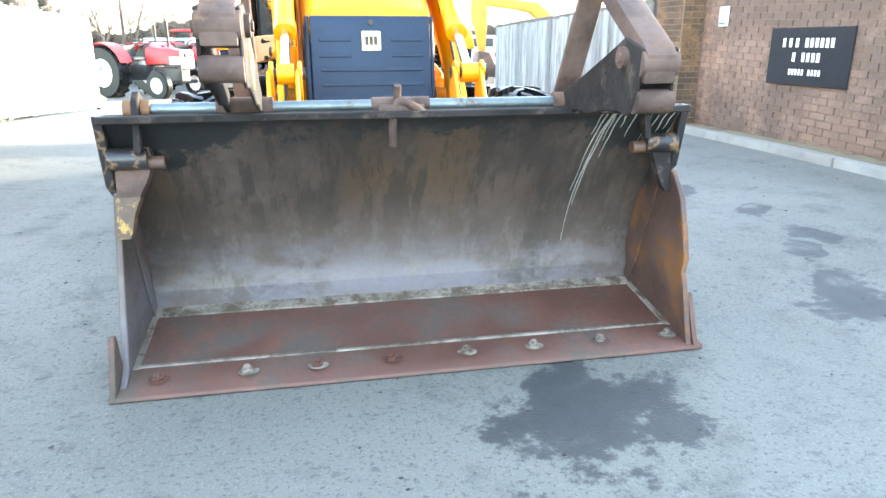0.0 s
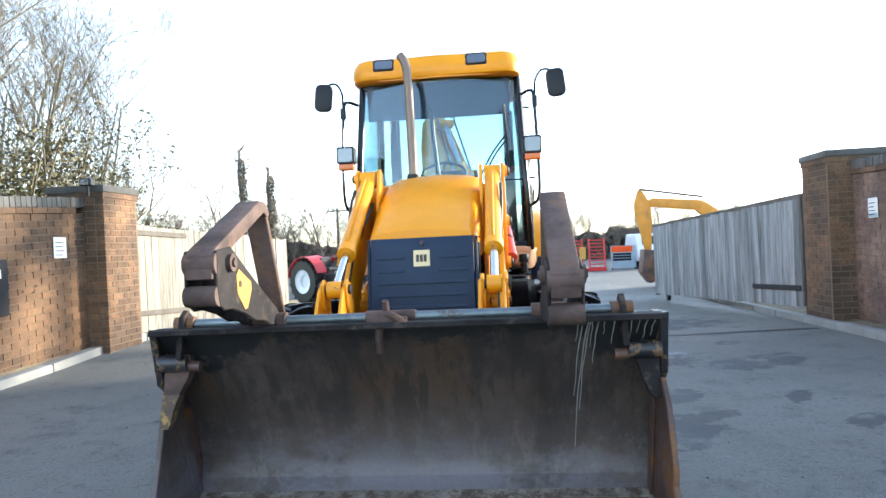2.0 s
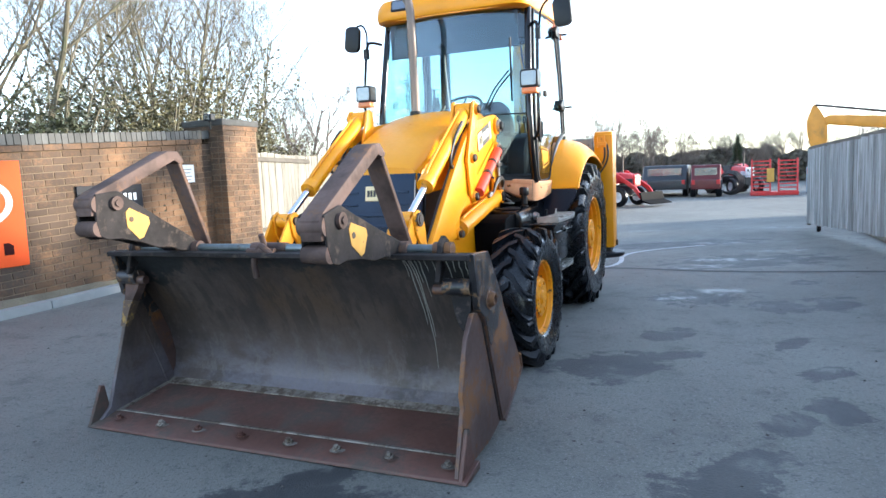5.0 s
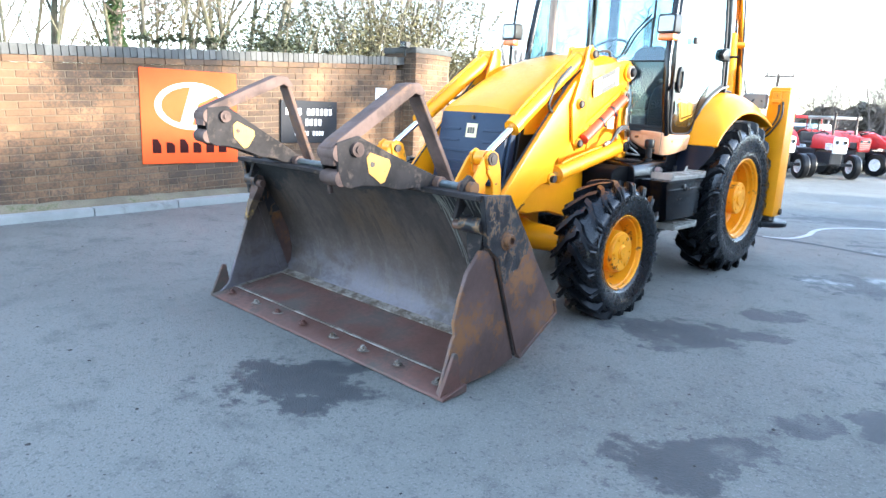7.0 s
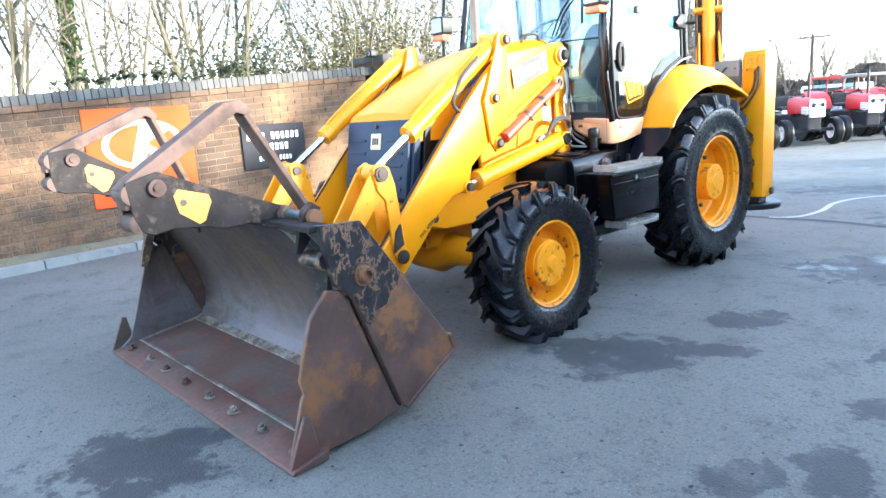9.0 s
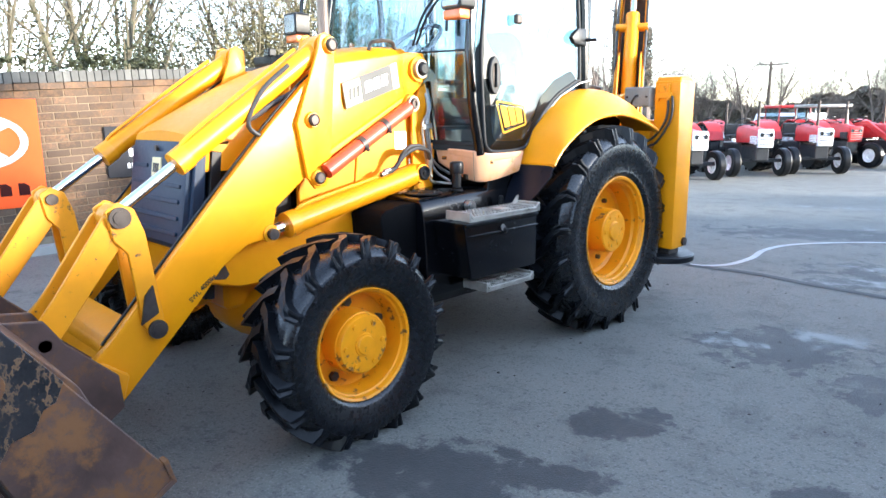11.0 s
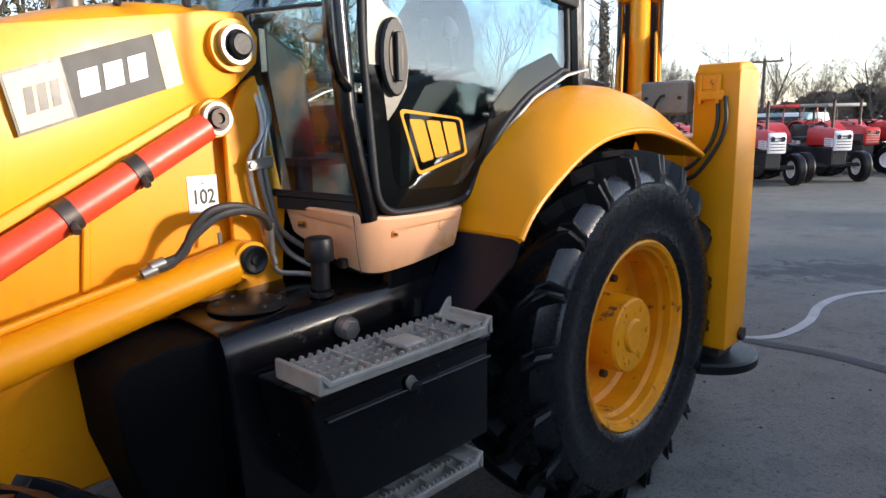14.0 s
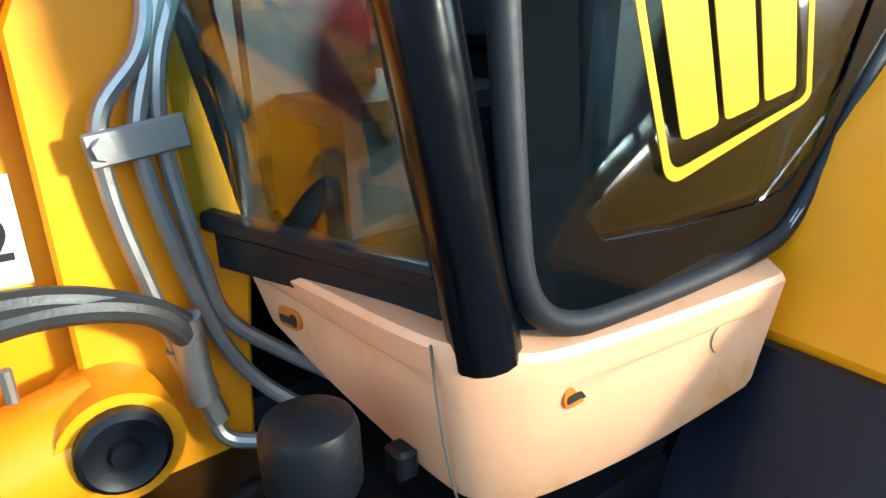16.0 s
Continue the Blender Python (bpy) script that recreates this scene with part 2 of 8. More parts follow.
EXHAUST = surf("burnt_exhaust_pipe", (0.20, 0.15, 0.12), 0.45, 0.6, tone=0.25, scale=8, dirt=(0.14, 0.07, 0.04), stretch=(1, 1, 0.2))
WHITE = surf("white_sticker", (0.78, 0.78, 0.76), 0.5, tone=0.04, bump=0)
DECAL_GREY = surf("dark_grey_decal", (0.075, 0.075, 0.072), 0.5, tone=0.1, bump=0, spec=0.2)
DECAL_CREAM = surf("cream_decal", (0.74, 0.60, 0.34), 0.5, tone=0.05, bump=0, spec=0.2)
GRIT = surf("dark_grit", (0.05, 0.045, 0.040), 0.9, tone=0.4, per_island=0.5)
SEAM = surf("bitumen_seam", (0.022, 0.023, 0.025), 0.7, tone=0.3, scale=5, bump=0.3)
DECAL_BLACK = surf("black_decal", (0.012, 0.012, 0.012), 0.35, tone=0.1, bump=0)
DECAL_YELLOW = surf("yellow_decal", (0.50, 0.235, 0.002), 0.5, tone=0.05, bump=0, spec=0.2)
HOLE_ORANGE = surf("orange_plastic", (0.55, 0.16, 0.012), 0.6, tone=0.1, bump=0, spec=0.2)
PATCH = surf("amber_paint_patch", (0.50, 0.28, 0.065), 0.6, tone=0.1, spec=0.2, scale=15, dirt=(0.16, 0.09, 0.05), dirt_at=(0.6, 0.68), dirt_scale=25)
RUST_TIP = surf("flaked_yellow_on_rust", (0.085, 0.055, 0.036), 0.6, tone=0.3, scale=8, dirt=(0.34, 0.22, 0.07), dirt_at=(0.52, 0.60), dirt_scale=14, bump=0.3)
AMBER = surf("amber_lens", (0.55, 0.14, 0.03), 0.2, tone=0.1, bump=0)
SEAT = surf("grey_seat_cloth", (0.022, 0.024, 0.028), 0.85, tone=0.2, fine=150)
VISOR = surf("blue_visor_film", (0.004, 0.012, 0.034), 0.4, tone=0.1, bump=0)
INNER = surf("cab_lining", (0.022, 0.025, 0.028), 0.7, tone=0.15, fine=60)
LENS = surf("lamp_lens", (0.15, 0.165, 0.185), 0.12, 0.8, tone=0.15, scale=60, fine=150, bump=0.3)


def glass(name, tint, gloss=1.0):
    """Clear pane: tinted see-through, with a mirror gloss that grows towards grazing views."""
    m = bpy.data.materials.new(name)
    m.use_nodes = True
    nt = m.node_tree
    nt.nodes.clear()
    out = nt.nodes.new("ShaderNodeOutputMaterial")
    tr, gl, mx = nt.nodes.new("ShaderNodeBsdfTransparent"), nt.nodes.new("ShaderNodeBsdfGlossy"), nt.nodes.new("ShaderNodeMixShader")
    tr.inputs[0].default_value = (*tint, 1)
    gl.inputs["Roughness"].default_value = 0.02
    gl.inputs["Color"].default_value = (0.9, 0.95, 1.0, 1)
    lw = node(nt, "ShaderNodeLayerWeight", Blend=0.5)
    grow = math_node(nt, "POWER", lw.outputs["Facing"], 4.0)
    nt.links.new(math_node(nt, "MULTIPLY", math_node(nt, "ADD", math_node(nt, "MULTIPLY", grow, 0.88), 0.055), gloss), mx.inputs[0])
    nt.links.new(tr.outputs[0], mx.inputs[1])
    nt.links.new(gl.outputs[0], mx.inputs[2])
    nt.links.new(mx.outputs[0], out.inputs[0])
    return m


GLASS = glass("tinted_cab_glass", (0.70, 0.815, 0.84), 1.0)
MIRROR = surf("mirror_glass", (0.8, 0.82, 0.84), 0.05, 1.0, tone=0.0, bump=0)

# the wide dark patches mix real grime with a shaded look put into the colour
CLAY = dict(tone=0.45, scale=0.8, fine=40, dirt=(0.078, 0.052, 0.036), dirt_at=(0.43, 0.56), dirt_scale=0.75, bump=0.5, place=True)
BRICK = surf("stock_brick", (0.178, 0.095, 0.046), 0.85, per_object=0.24, **CLAY)
BRICK_STUFF = surf("stock_brick_joined", (0.178, 0.095, 0.046), 0.85, per_island=0.24, **CLAY)
# right wall's brick: its shade and veiling glare are put into a flatter, paler brown
BRICK_SHADED = surf("shaded_brown_brick", (0.235, 0.150, 0.112), 0.85, per_island=0.12, **{**CLAY, "tone": 0.25, "dirt": (0.125, 0.085, 0.068)})
COPING = surf("blue_grey_coping_brick", (0.092, 0.090, 0.084), 0.85, tone=0.25, scale=3, dirt=(0.06, 0.065, 0.05), bump=0.4, per_island=0.25)
MORTAR = surf("lime_mortar", (0.165, 0.118, 0.074), 0.95, tone=0.2, scale=2, fine=90, dirt=(0.15, 0.11, 0.07), bump=0.5)
KERB = surf("concrete_kerb", (0.25, 0.25, 0.235), 0.85, tone=0.18, scale=2, fine=90, dirt=(0.17, 0.16, 0.14), bump=0.3, per_object=0.1)
SOIL = surf("gritty_soil", (0.20, 0.16, 0.105), 0.95, tone=0.3, scale=3, fine=50, dirt=(0.09, 0.10, 0.035), dirt_at=(0.5, 0.65), dirt_scale=3, bump=0.8, bump_dist=0.02)
PLANK_PALE = surf("cream_weathered_plank", (0.265, 0.245, 0.200), 0.8, tone=0.15, scale=2, fine=40, dirt=(0.11, 0.10, 0.078), dirt_at=(0.46, 0.68), bump=0.3, stretch=(6, 6, 0.5), per_object=0.16)
PLANK_GREY = surf("grey_weathered_plank", (0.265, 0.272, 0.272), 0.85, tone=0.3, scale=2, fine=40, dirt=(0.09, 0.09, 0.078), dirt_at=(0.47, 0.68), bump=0.35, stretch=(6, 6, 0.4), per_object=0.28)
GATE_RAIL = surf("weathered_rail", (0.12, 0.105, 0.085), 0.85, tone=0.25)
GATE_STEEL = surf("black_gate_steel", (0.02, 0.018, 0.02), 0.5, 0.3, tone=0.3)
GLASS_BLACK = surf("black_printed_glass", (0.0025, 0.0035, 0.004), 0.07, tone=0.2, bump=0, spec=0.25)
SIGN_NAVY = surf("navy_sign_board", (0.012, 0.013, 0.018), 0.6, tone=0.15, bump=0, spec=0.2)
SIGN_ORANGE = surf("orange_sign_sheet", (0.74, 0.092, 0.018), 0.6, tone=0.05, bump=0, spec=0.15)
SILVER = surf("silver_print", (0.42, 0.43, 0.45), 0.4, 0.1, tone=0.22, bump=0)
SIGN_DARK = surf("maroon_print", (0.03, 0.006, 0.006), 0.8, tone=0.1, bump=0, spec=0.1)
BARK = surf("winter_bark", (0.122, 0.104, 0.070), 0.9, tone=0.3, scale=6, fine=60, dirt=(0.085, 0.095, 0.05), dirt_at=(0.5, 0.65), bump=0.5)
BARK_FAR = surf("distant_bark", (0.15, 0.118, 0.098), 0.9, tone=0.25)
LEAF = surf("dark_evergreen_leaf", (0.045, 0.050, 0.022), 0.5, tone=0.35, scale=3, per_island=0.35, bump=0)
LEAF_IVY = surf("green_ivy_leaf", (0.050, 0.085, 0.026), 0.5, tone=0.3, scale=3, per_island=0.3, bump=0)
LEAF_DRY = surf("olive_leaf", (0.105, 0.090, 0.035), 0.6, tone=0.3, scale=3, per_island=0.35, bump=0)
HEDGE = surf("dark_hedge_leaf", (0.125, 0.110, 0.082), 0.8, tone=0.35, per_island=0.3, bump=0)
TRACTOR_RED = surf("tractor_red_paint", (0.46, 0.020, 0.020), 0.4, tone=0.15, scale=5, dirt=(0.2, 0.05, 0.04))
RIM_PALE = surf("silver_rim_paint", (0.74, 0.75, 0.77), 0.45, 0.05, tone=0.1)
CAR_MAROON = surf("maroon_vehicle_paint", (0.10, 0.012, 0.012), 0.35, tone=0.15)
CHALK = surf("dried_chalky_trickle", (0.40, 0.415, 0.42), 0.8, tone=0.15, bump=0.1)
CAR_WHITE = surf("white_vehicle_paint", (0.65, 0.66, 0.68), 0.3, tone=0.05)
CAR_DARK = surf("dark_vehicle_paint", (0.03, 0.032, 0.035), 0.3, tone=0.1)
BLUE_BOARD = surf("pale_blue_board", (0.30, 0.40, 0.46), 0.5, tone=0.08)


def asphalt():
    """Worn yard asphalt: grey binder with exposed stone, damp stains and wet hollows of set shapes."""
    m, nt, p = nodes_of("worn_asphalt")
    big, mid, grit = noise_of(nt, 0.35, 6, 0.6), noise_of(nt, 3.0, 6, 0.65), noise_of(nt, 90, 3, 0.7)
    col = mixed(nt, ramp(nt, big, 0.35, 0.65), (0.116, 0.116, 0.102), (0.155, 0.155, 0.136))
    col = mixed(nt, ramp(nt, mid, 0.50, 0.72), col, (0.091, 0.092, 0.083))
    vor = node(nt, "ShaderNodeTexVoronoi", Scale=110.0)
    tc = nt.nodes.new("ShaderNodeTexCoord")
    nt.links.new(tc.outputs["Object"], vor.inputs["Vector"])
    stone = ramp(nt, grit, 0.55, 0.63)
    col = mixed(nt, math_node(nt, "MULTIPLY", stone, 0.38), col, (0.25, 0.26, 0.245))
    col = mixed(nt, math_node(nt, "MULTIPLY", ramp(nt, noise_of(nt, 26, 4, 0.7), 0.56, 0.66), 0.58), col, (0.046, 0.048, 0.048))
    col = mixed(nt, math_node(nt, "MULTIPLY", ramp(nt, noise_of(nt, 10, 4, 0.6), 0.63, 0.70), 0.5), col, (0.050, 0.050, 0.048))
    col = mixed(nt, math_node(nt, "MULTIPLY", ramp(nt, noise_of(nt, 62, 2, 0.5), 0.58, 0.66), 0.55), col, (0.050, 0.051, 0.049))
    sep = nt.nodes.new("ShaderNodeSeparateXYZ")
    nt.links.new(tc.outputs["Object"], sep.inputs[0])
    wob = math_node(nt, "MULTIPLY", math_node(nt, "SUBTRACT", noise_of(nt, 4.0, 7, 0.7), 0.5), 3.6)

    def blob(x, y, rx, ry, turn):
        c, s = math.cos(radians(turn)), math.sin(radians(turn))
        dx, dy = math_node(nt, "SUBTRACT", sep.outputs[0], x), math_node(nt, "SUBTRACT", sep.outputs[1], y)
        u = math_node(nt, "ADD", math_node(nt, "MULTIPLY", dx, c / rx), math_node(nt, "MULTIPLY", dy, s / rx))
        v = math_node(nt, "SUBTRACT", math_node(nt, "MULTIPLY", dy, c / ry), math_node(nt, "MULTIPLY", dx, s / ry))
        d = math_node(nt, "SQRT", math_node(nt, "ADD", math_node(nt, "MULTIPLY", u, u), math_node(nt, "MULTIPLY", v, v)))
        return ramp(nt, math_node(nt, "ADD", d, wob), 1.10, 0.82)

    def union(rows):
        out = None
        for r in rows:
            b = blob(*r)
            out = b if out is None else math_node(nt, "MAXIMUM", out, b)
        return out

    damp = union(STAINS)
    wet = math_node(nt, "MULTIPLY", union(PUDDLES), math_node(nt, "MULTIPLY", ramp(nt, noise_of(nt, 2.6, 3, 0.5), 0.36, 0.50), ramp(nt, noise_of(nt, 7.0, 5, 0.65), 0.40, 0.62)))
    col = mixed(nt, math_node(nt, "MULTIPLY", math_node(nt, "MULTIPLY", damp, ramp(nt, mid, 0.22, 0.48)), 0.88), col, (0.030, 0.032, 0.034))
    col = mixed(nt, math_node(nt, "MULTIPLY", wet, 0.7), col, (0.045, 0.048, 0.052))
    nt.links.new(col, p.inputs["Base Color"])
    rgh = math_node(nt, "SUBTRACT", math_node(nt, "ADD", 0.62, math_node(nt, "MULTIPLY", mid, 0.3)), math_node(nt, "MULTIPLY", damp, 0.10))
    rgh = math_node(nt, "MULTIPLY", rgh, math_node(nt, "SUBTRACT", 1.0, math_node(nt, "MULTIPLY", wet, 0.42)))
    nt.links.new(rgh, p.inputs["Roughness"])
    h = math_node(nt, "ADD", grit, math_node(nt, "MULTIPLY", vor.outputs["Distance"], 0.6))
    b = node(nt, "ShaderNodeBump", Distance=0.006)
    nt.links.new(h, b.inputs["Height"])
    nt.links.new(math_node(nt, "MULTIPLY", math_node(nt, "SUBTRACT", 1.0, wet), 0.55), b.inputs["Strength"])
    nt.links.new(b.outputs[0], p.inputs["Normal"])
    return m


# damp stains and standing water: x, y, half-length, half-width, turn
STAINS = [(0.53, -0.38, 0.40, 0.30, 60), (0.78, -0.50, 0.16, 0.12, 20), (1.50, 1.80, 0.44, 0.29, 43), (1.84, 2.10, 0.24, 0.10, 38), (1.80, 2.70, 0.26, 0.16, 52), (2.22, 0.32, 0.36, 0.22, 65), (2.46, 1.0, 0.17, 0.11, 60), (2.74, 1.25, 0.20, 0.12, 130),
          (2.60, 3.90, 0.26, 0.28, 20), (3.0, 4.05, 0.22, 0.30, 10), (2.92, 5.2, 0.18, 0.14, 0), (1.95, 4.28, 0.46, 0.36, 43), (2.75, 1.9, 0.16, 0.10, 40), (2.6, 2.6, 0.20, 0.10, 60),
          (2.4, 7.0, 1.0, 0.6, 20), (1.2, 9.0, 1.6, 0.5, 30), (1.80, 6.42, 0.40, 0.26, 20)]
PUDDLES = [(1.75, 4.28, 0.22, 0.19, 40), (2.10, 4.62, 0.22, 0.20, 35), (1.80, 6.42, 0.27, 0.19, 20), (2.15, 7.15, 0.56, 0.13, 8), (2.65, 8.1, 0.55, 0.13, 12), (0.95, 9.5, 0.5, 0.14, 20),
           (2.3, 9.3, 0.8, 0.16, 10), (2.9, 12.0, 0.8, 0.25, 5), (0.2, 11.4, 0.7, 0.16, 15)]
ASPHALT = asphalt()


# ---- building helpers ----
def basis(ob):
    """World matrix of a thing or part from its own values."""
    m = ob.matrix_basis.copy()
    return basis(ob.parent) @ ob.matrix_parent_inverse @ m if ob.parent else m


def thing(name, at, label, category, group="", kind=""):
    ob = new(name)
    ob.empty_display_size = 0.2
    ob.location = at
    return tagged(ob, label, category, group, kind)


def mesh_of(name, bm, material, smooth=True):
    bmesh.ops.recalc_face_normals(bm, faces=bm.faces)
    me = bpy.data.meshes.new(name)
    bm.to_mesh(me)
    bm.free()
    me.materials.append(material)
    if smooth:
        me.polygons.foreach_set("use_smooth", [True] * len(me.polygons))
        me.set_sharp_from_angle(angle=radians(32))
    return me


def part(name, bm, material, parent, label="", smooth=True, kind=""):
    """One bmesh, in world metres, as one mesh object under a thing or a part."""
    ob = new(name, mesh_of(name, bm, material, smooth))
    ob.parent = parent
    ob.matrix_parent_inverse = basis(parent).inverted()
    return tagged(ob, label, "", "", kind)


def solo(name, bm, material, label, category, group="", kind="", smooth=True):
    return tagged(new(name, mesh_of(name, bm, material, smooth)), label, category, group, kind)


def bevel(bm, w, seg=1, angle=25):
    if w > 0:
        edges = [e for e in bm.edges if len(e.link_faces) == 2 and e.calc_face_angle(0) > radians(angle)]
        bmesh.ops.bevel(bm, geom=edges, offset=w, segments=seg, profile=0.6, affect="EDGES", clamp_overlap=True)
    return bm


def join(*bms):
    out = bms[0]
    for b in bms[1:]:
        me = bpy.data.meshes.new("tmp")
        b.to_mesh(me)
        b.free()
        out.from_mesh(me)
        bpy.data.meshes.remove(me)
    return out


def moved(bm, m):
    bmesh.ops.transform(bm, matrix=m, verts=bm.verts)
    return bm


def box(x0, x1, y0, y1, z0, z1, w=0.006, seg=1):
    bm = bmesh.new()
    bmesh.ops.create_cube(bm, size=1)
    bmesh.ops.scale(bm, vec=(x1 - x0, y1 - y0, z1 - z0), verts=bm.verts)
    bmesh.ops.translate(bm, vec=((x0 + x1) / 2, (y0 + y1) / 2, (z0 + z1) / 2), verts=bm.verts)
    return bevel(bm, min(w, 0.3 * min(x1 - x0, y1 - y0, z1 - z0)), seg)


def put_axis(axis, a, u, v):
    return (a, u, v) if axis == "x" else (u, a, v) if axis == "y" else (u, v, a)


def prism(poly, axis, a0, a1, w=0.004, seg=1):
    """A flat outline pushed along an axis: (y, z) for x, (x, z) for y, (x, y) for z."""
    bm = bmesh.new()
    v0 = [bm.verts.new(put_axis(axis, a0, u, v)) for u, v in poly]
    v1 = [bm.verts.new(put_axis(axis, a1, u, v)) for u, v in poly]
    bm.faces.new(v0)
    bm.faces.new(v1[::-1])
    n = len(poly)
    for i in range(n):
        bm.faces.new((v0[i], v1[i], v1[(i + 1) % n], v0[(i + 1) % n]))
    bmesh.ops.recalc_face_normals(bm, faces=bm.faces)
    return bevel(bm, w, seg)


def loft(rings, closed=True, caps=True):
    bm = bmesh.new()
    rows = [[bm.verts.new(p) for p in r] for r in rings]
    n = len(rows[0])
    for a, b in zip(rows, rows[1:]):
        for i in range(n if closed else n - 1):
            j = (i + 1) % n
            bm.faces.new((a[i], a[j], b[j], b[i]))
    if caps and closed:
        bm.faces.new(rows[0][::-1])
        bm.faces.new(rows[-1])
    return bm


def spaced(points, steps=6):
    """A smooth line through the points."""
    p = [Vector(q) for q in points]
    p = [2 * p[0] - p[1], *p, 2 * p[-1] - p[-2]]
    out = []
    for i in range(1, len(p) - 2):
        for k in range(steps):
            t = k / steps
            a, b, c, d = p[i - 1:i + 3]
            out.append(0.5 * (2 * b + (c - a) * t + (2 * a - 5 * b + 4 * c - d) * t * t + (3 * b - a - 3 * c + d) * t ** 3))
    return out + [p[-2]]


def tube(points, r, n=10, smooth=0, r1=None):
    pts = spaced(points, smooth) if smooth else [Vector(q) for q in points]
    rings, side = [], None
    for i, p in enumerate(pts):
        d = (pts[min(i + 1, len(pts) - 1)] - pts[max(i - 1, 0)]).normalized()
        if side is None:
            side = d.orthogonal().normalized()
        side = (side - d * side.dot(d)).normalized()
        up = d.cross(side)
        rad = r if r1 is None else r + (r1 - r) * i / (len(pts) - 1)
        rings.append([p + rad * (math.cos(2 * math.pi * k / n) * side + math.sin(2 * math.pi * k / n) * up) for k in range(n)])
    return loft(rings)


def rod(p0, p1, r, n=18, w=0.0, r1=None):
    bm = tube([p0, p1], r, n, r1=r1)
    return bevel(bm, w, 1, 60)


def lathe(profile, at, axis="x", n=36, sign=1):
    """A turned shape: rows of (radius, place along the axis)."""
    rings = []
    for k in range(n):
        a = 2 * math.pi * k / n
        ring = []
        for r, h in profile:
            c, s = r * math.cos(a), r * math.sin(a)
            q = (sign * h, c, s) if axis == "x" else (c, sign * h, s) if axis == "y" else (c, s, sign * h)
            ring.append((q[0] + at[0], q[1] + at[1], q[2] + at[2]))
        rings.append(ring)
    bm = bmesh.new()
    rows = [[bm.verts.new(p) for p in r] for r in rings]
    m = len(profile)
    for k in range(n):
        a, b = rows[k], rows[(k + 1) % n]
        for i in range(m - 1):
            bm.faces.new((a[i], a[i + 1], b[i + 1], b[i]))
    bmesh.ops.remove_doubles(bm, verts=bm.verts, dist=1e-5)
    return bm


def strip(path, width_axis, a0, a1, thick, w=0.003):
    """A bent sheet: a line in the plane across width_axis, given thickness, from a0 to a1."""
    n = len(path)
    left, right = [], []
    for i in range(n):
        u0, v0 = path[max(i - 1, 0)]
        u1, v1 = path[min(i + 1, n - 1)]
        d = math.hypot(u1 - u0, v1 - v0)
        nu, nv = -(v1 - v0) / d, (u1 - u0) / d
        u, v = path[i]
        left.append((u + nu * thick / 2, v + nv * thick / 2))
        right.append((u - nu * thick / 2, v - nv * thick / 2))
    return prism(left + right[::-1], width_axis, a0, a1, w)


def bar(p0, p1, sx, sy, w=0.004):
    """A straight bar of cross-section sx by sy between two points."""
    a, b = Vector(p0), Vector(p1)
    bm = box(-sx / 2, sx / 2, -sy / 2, sy / 2, 0, (b - a).length, w)
    m = (b - a).to_track_quat("Z", "Y").to_matrix().to_4x4()
    return moved(bm, Matrix.Translation(a) @ m)


def round_rect(x0, x1, y0, y1, r, n=5):
    out = []
    for cx, cy, a in ((x1 - r, y1 - r, 0), (x0 + r, y1 - r, 90), (x0 + r, y0 + r, 180), (x1 - r, y0 + r, 270)):
        out += [(cx + r * math.cos(radians(a + 90 * k / n)), cy + r * math.sin(radians(a + 90 * k / n))) for k in range(n + 1)]
    return out


def interp(v, xs, ys):
    return float(np.interp(v, xs, ys))


# ---- ground ----
LEFT_KERB, RIGHT_KERB = -4.20, 4.30
RISE = 0.045


def side_left(y):
    return interp(y, [-9, -3, -0.3, 1.0, 2.7, 3.9, 5.1, 7, 10, 15], [0.02, 0.04, 0.067, 0.096, 0.130, 0.176, 0.25, 0.25, 0.15, 0])


def side_right(y):
    return interp(y, [-9, 0, 2.5, 4, 6, 10, 15], [0.05, 0.09, 0.11, 0.11, 0.085, 0.02, 0])


def ground_z(x, y):
    """Height of the yard: it swells a little under the machine and climbs towards both kerbs."""
    mid = interp(y, [0.4, 1.5, 3.0, 4.6, 6.5, 10.5], [0, RISE, RISE, RISE, 0.6 * RISE, 0])
    f = min(1, max(0, (-x - 1.6) / 2.6)) if x < 0 else min(1, max(0, (x - 1.9) / 2.4))
    f = f * f * (3 - 2 * f)
    return mid * (1 - f) + (side_left(y) if x < 0 else side_right(y)) * f


def build_ground():
    xs = [-600, -200, -80, -40, -20, -12, -8] + [round(-6 + 0.3 * i, 2) for i in range(41)] + [8, 12, 20, 40, 80, 200, 600]
    ys = [-600, -200, -80, -40, -20, -12] + [round(-9 + 0.5 * i, 2) for i in range(52)] + [20, 30, 45, 80, 200, 600]
    bm = bmesh.new()
    g = [[bm.verts.new((x, y, ground_z(x, y))) for x in xs] for y in ys]
    for a, b in zip(g, g[1:]):
        for i in range(len(xs) - 1):
            bm.faces.new((a[i], a[i + 1], b[i + 1], b[i]))
    ob = solo("ground", bm, ASPHALT, "worn grey asphalt yard with damp stains and puddles", "ground", kind="structure")
    return ob


build_ground()


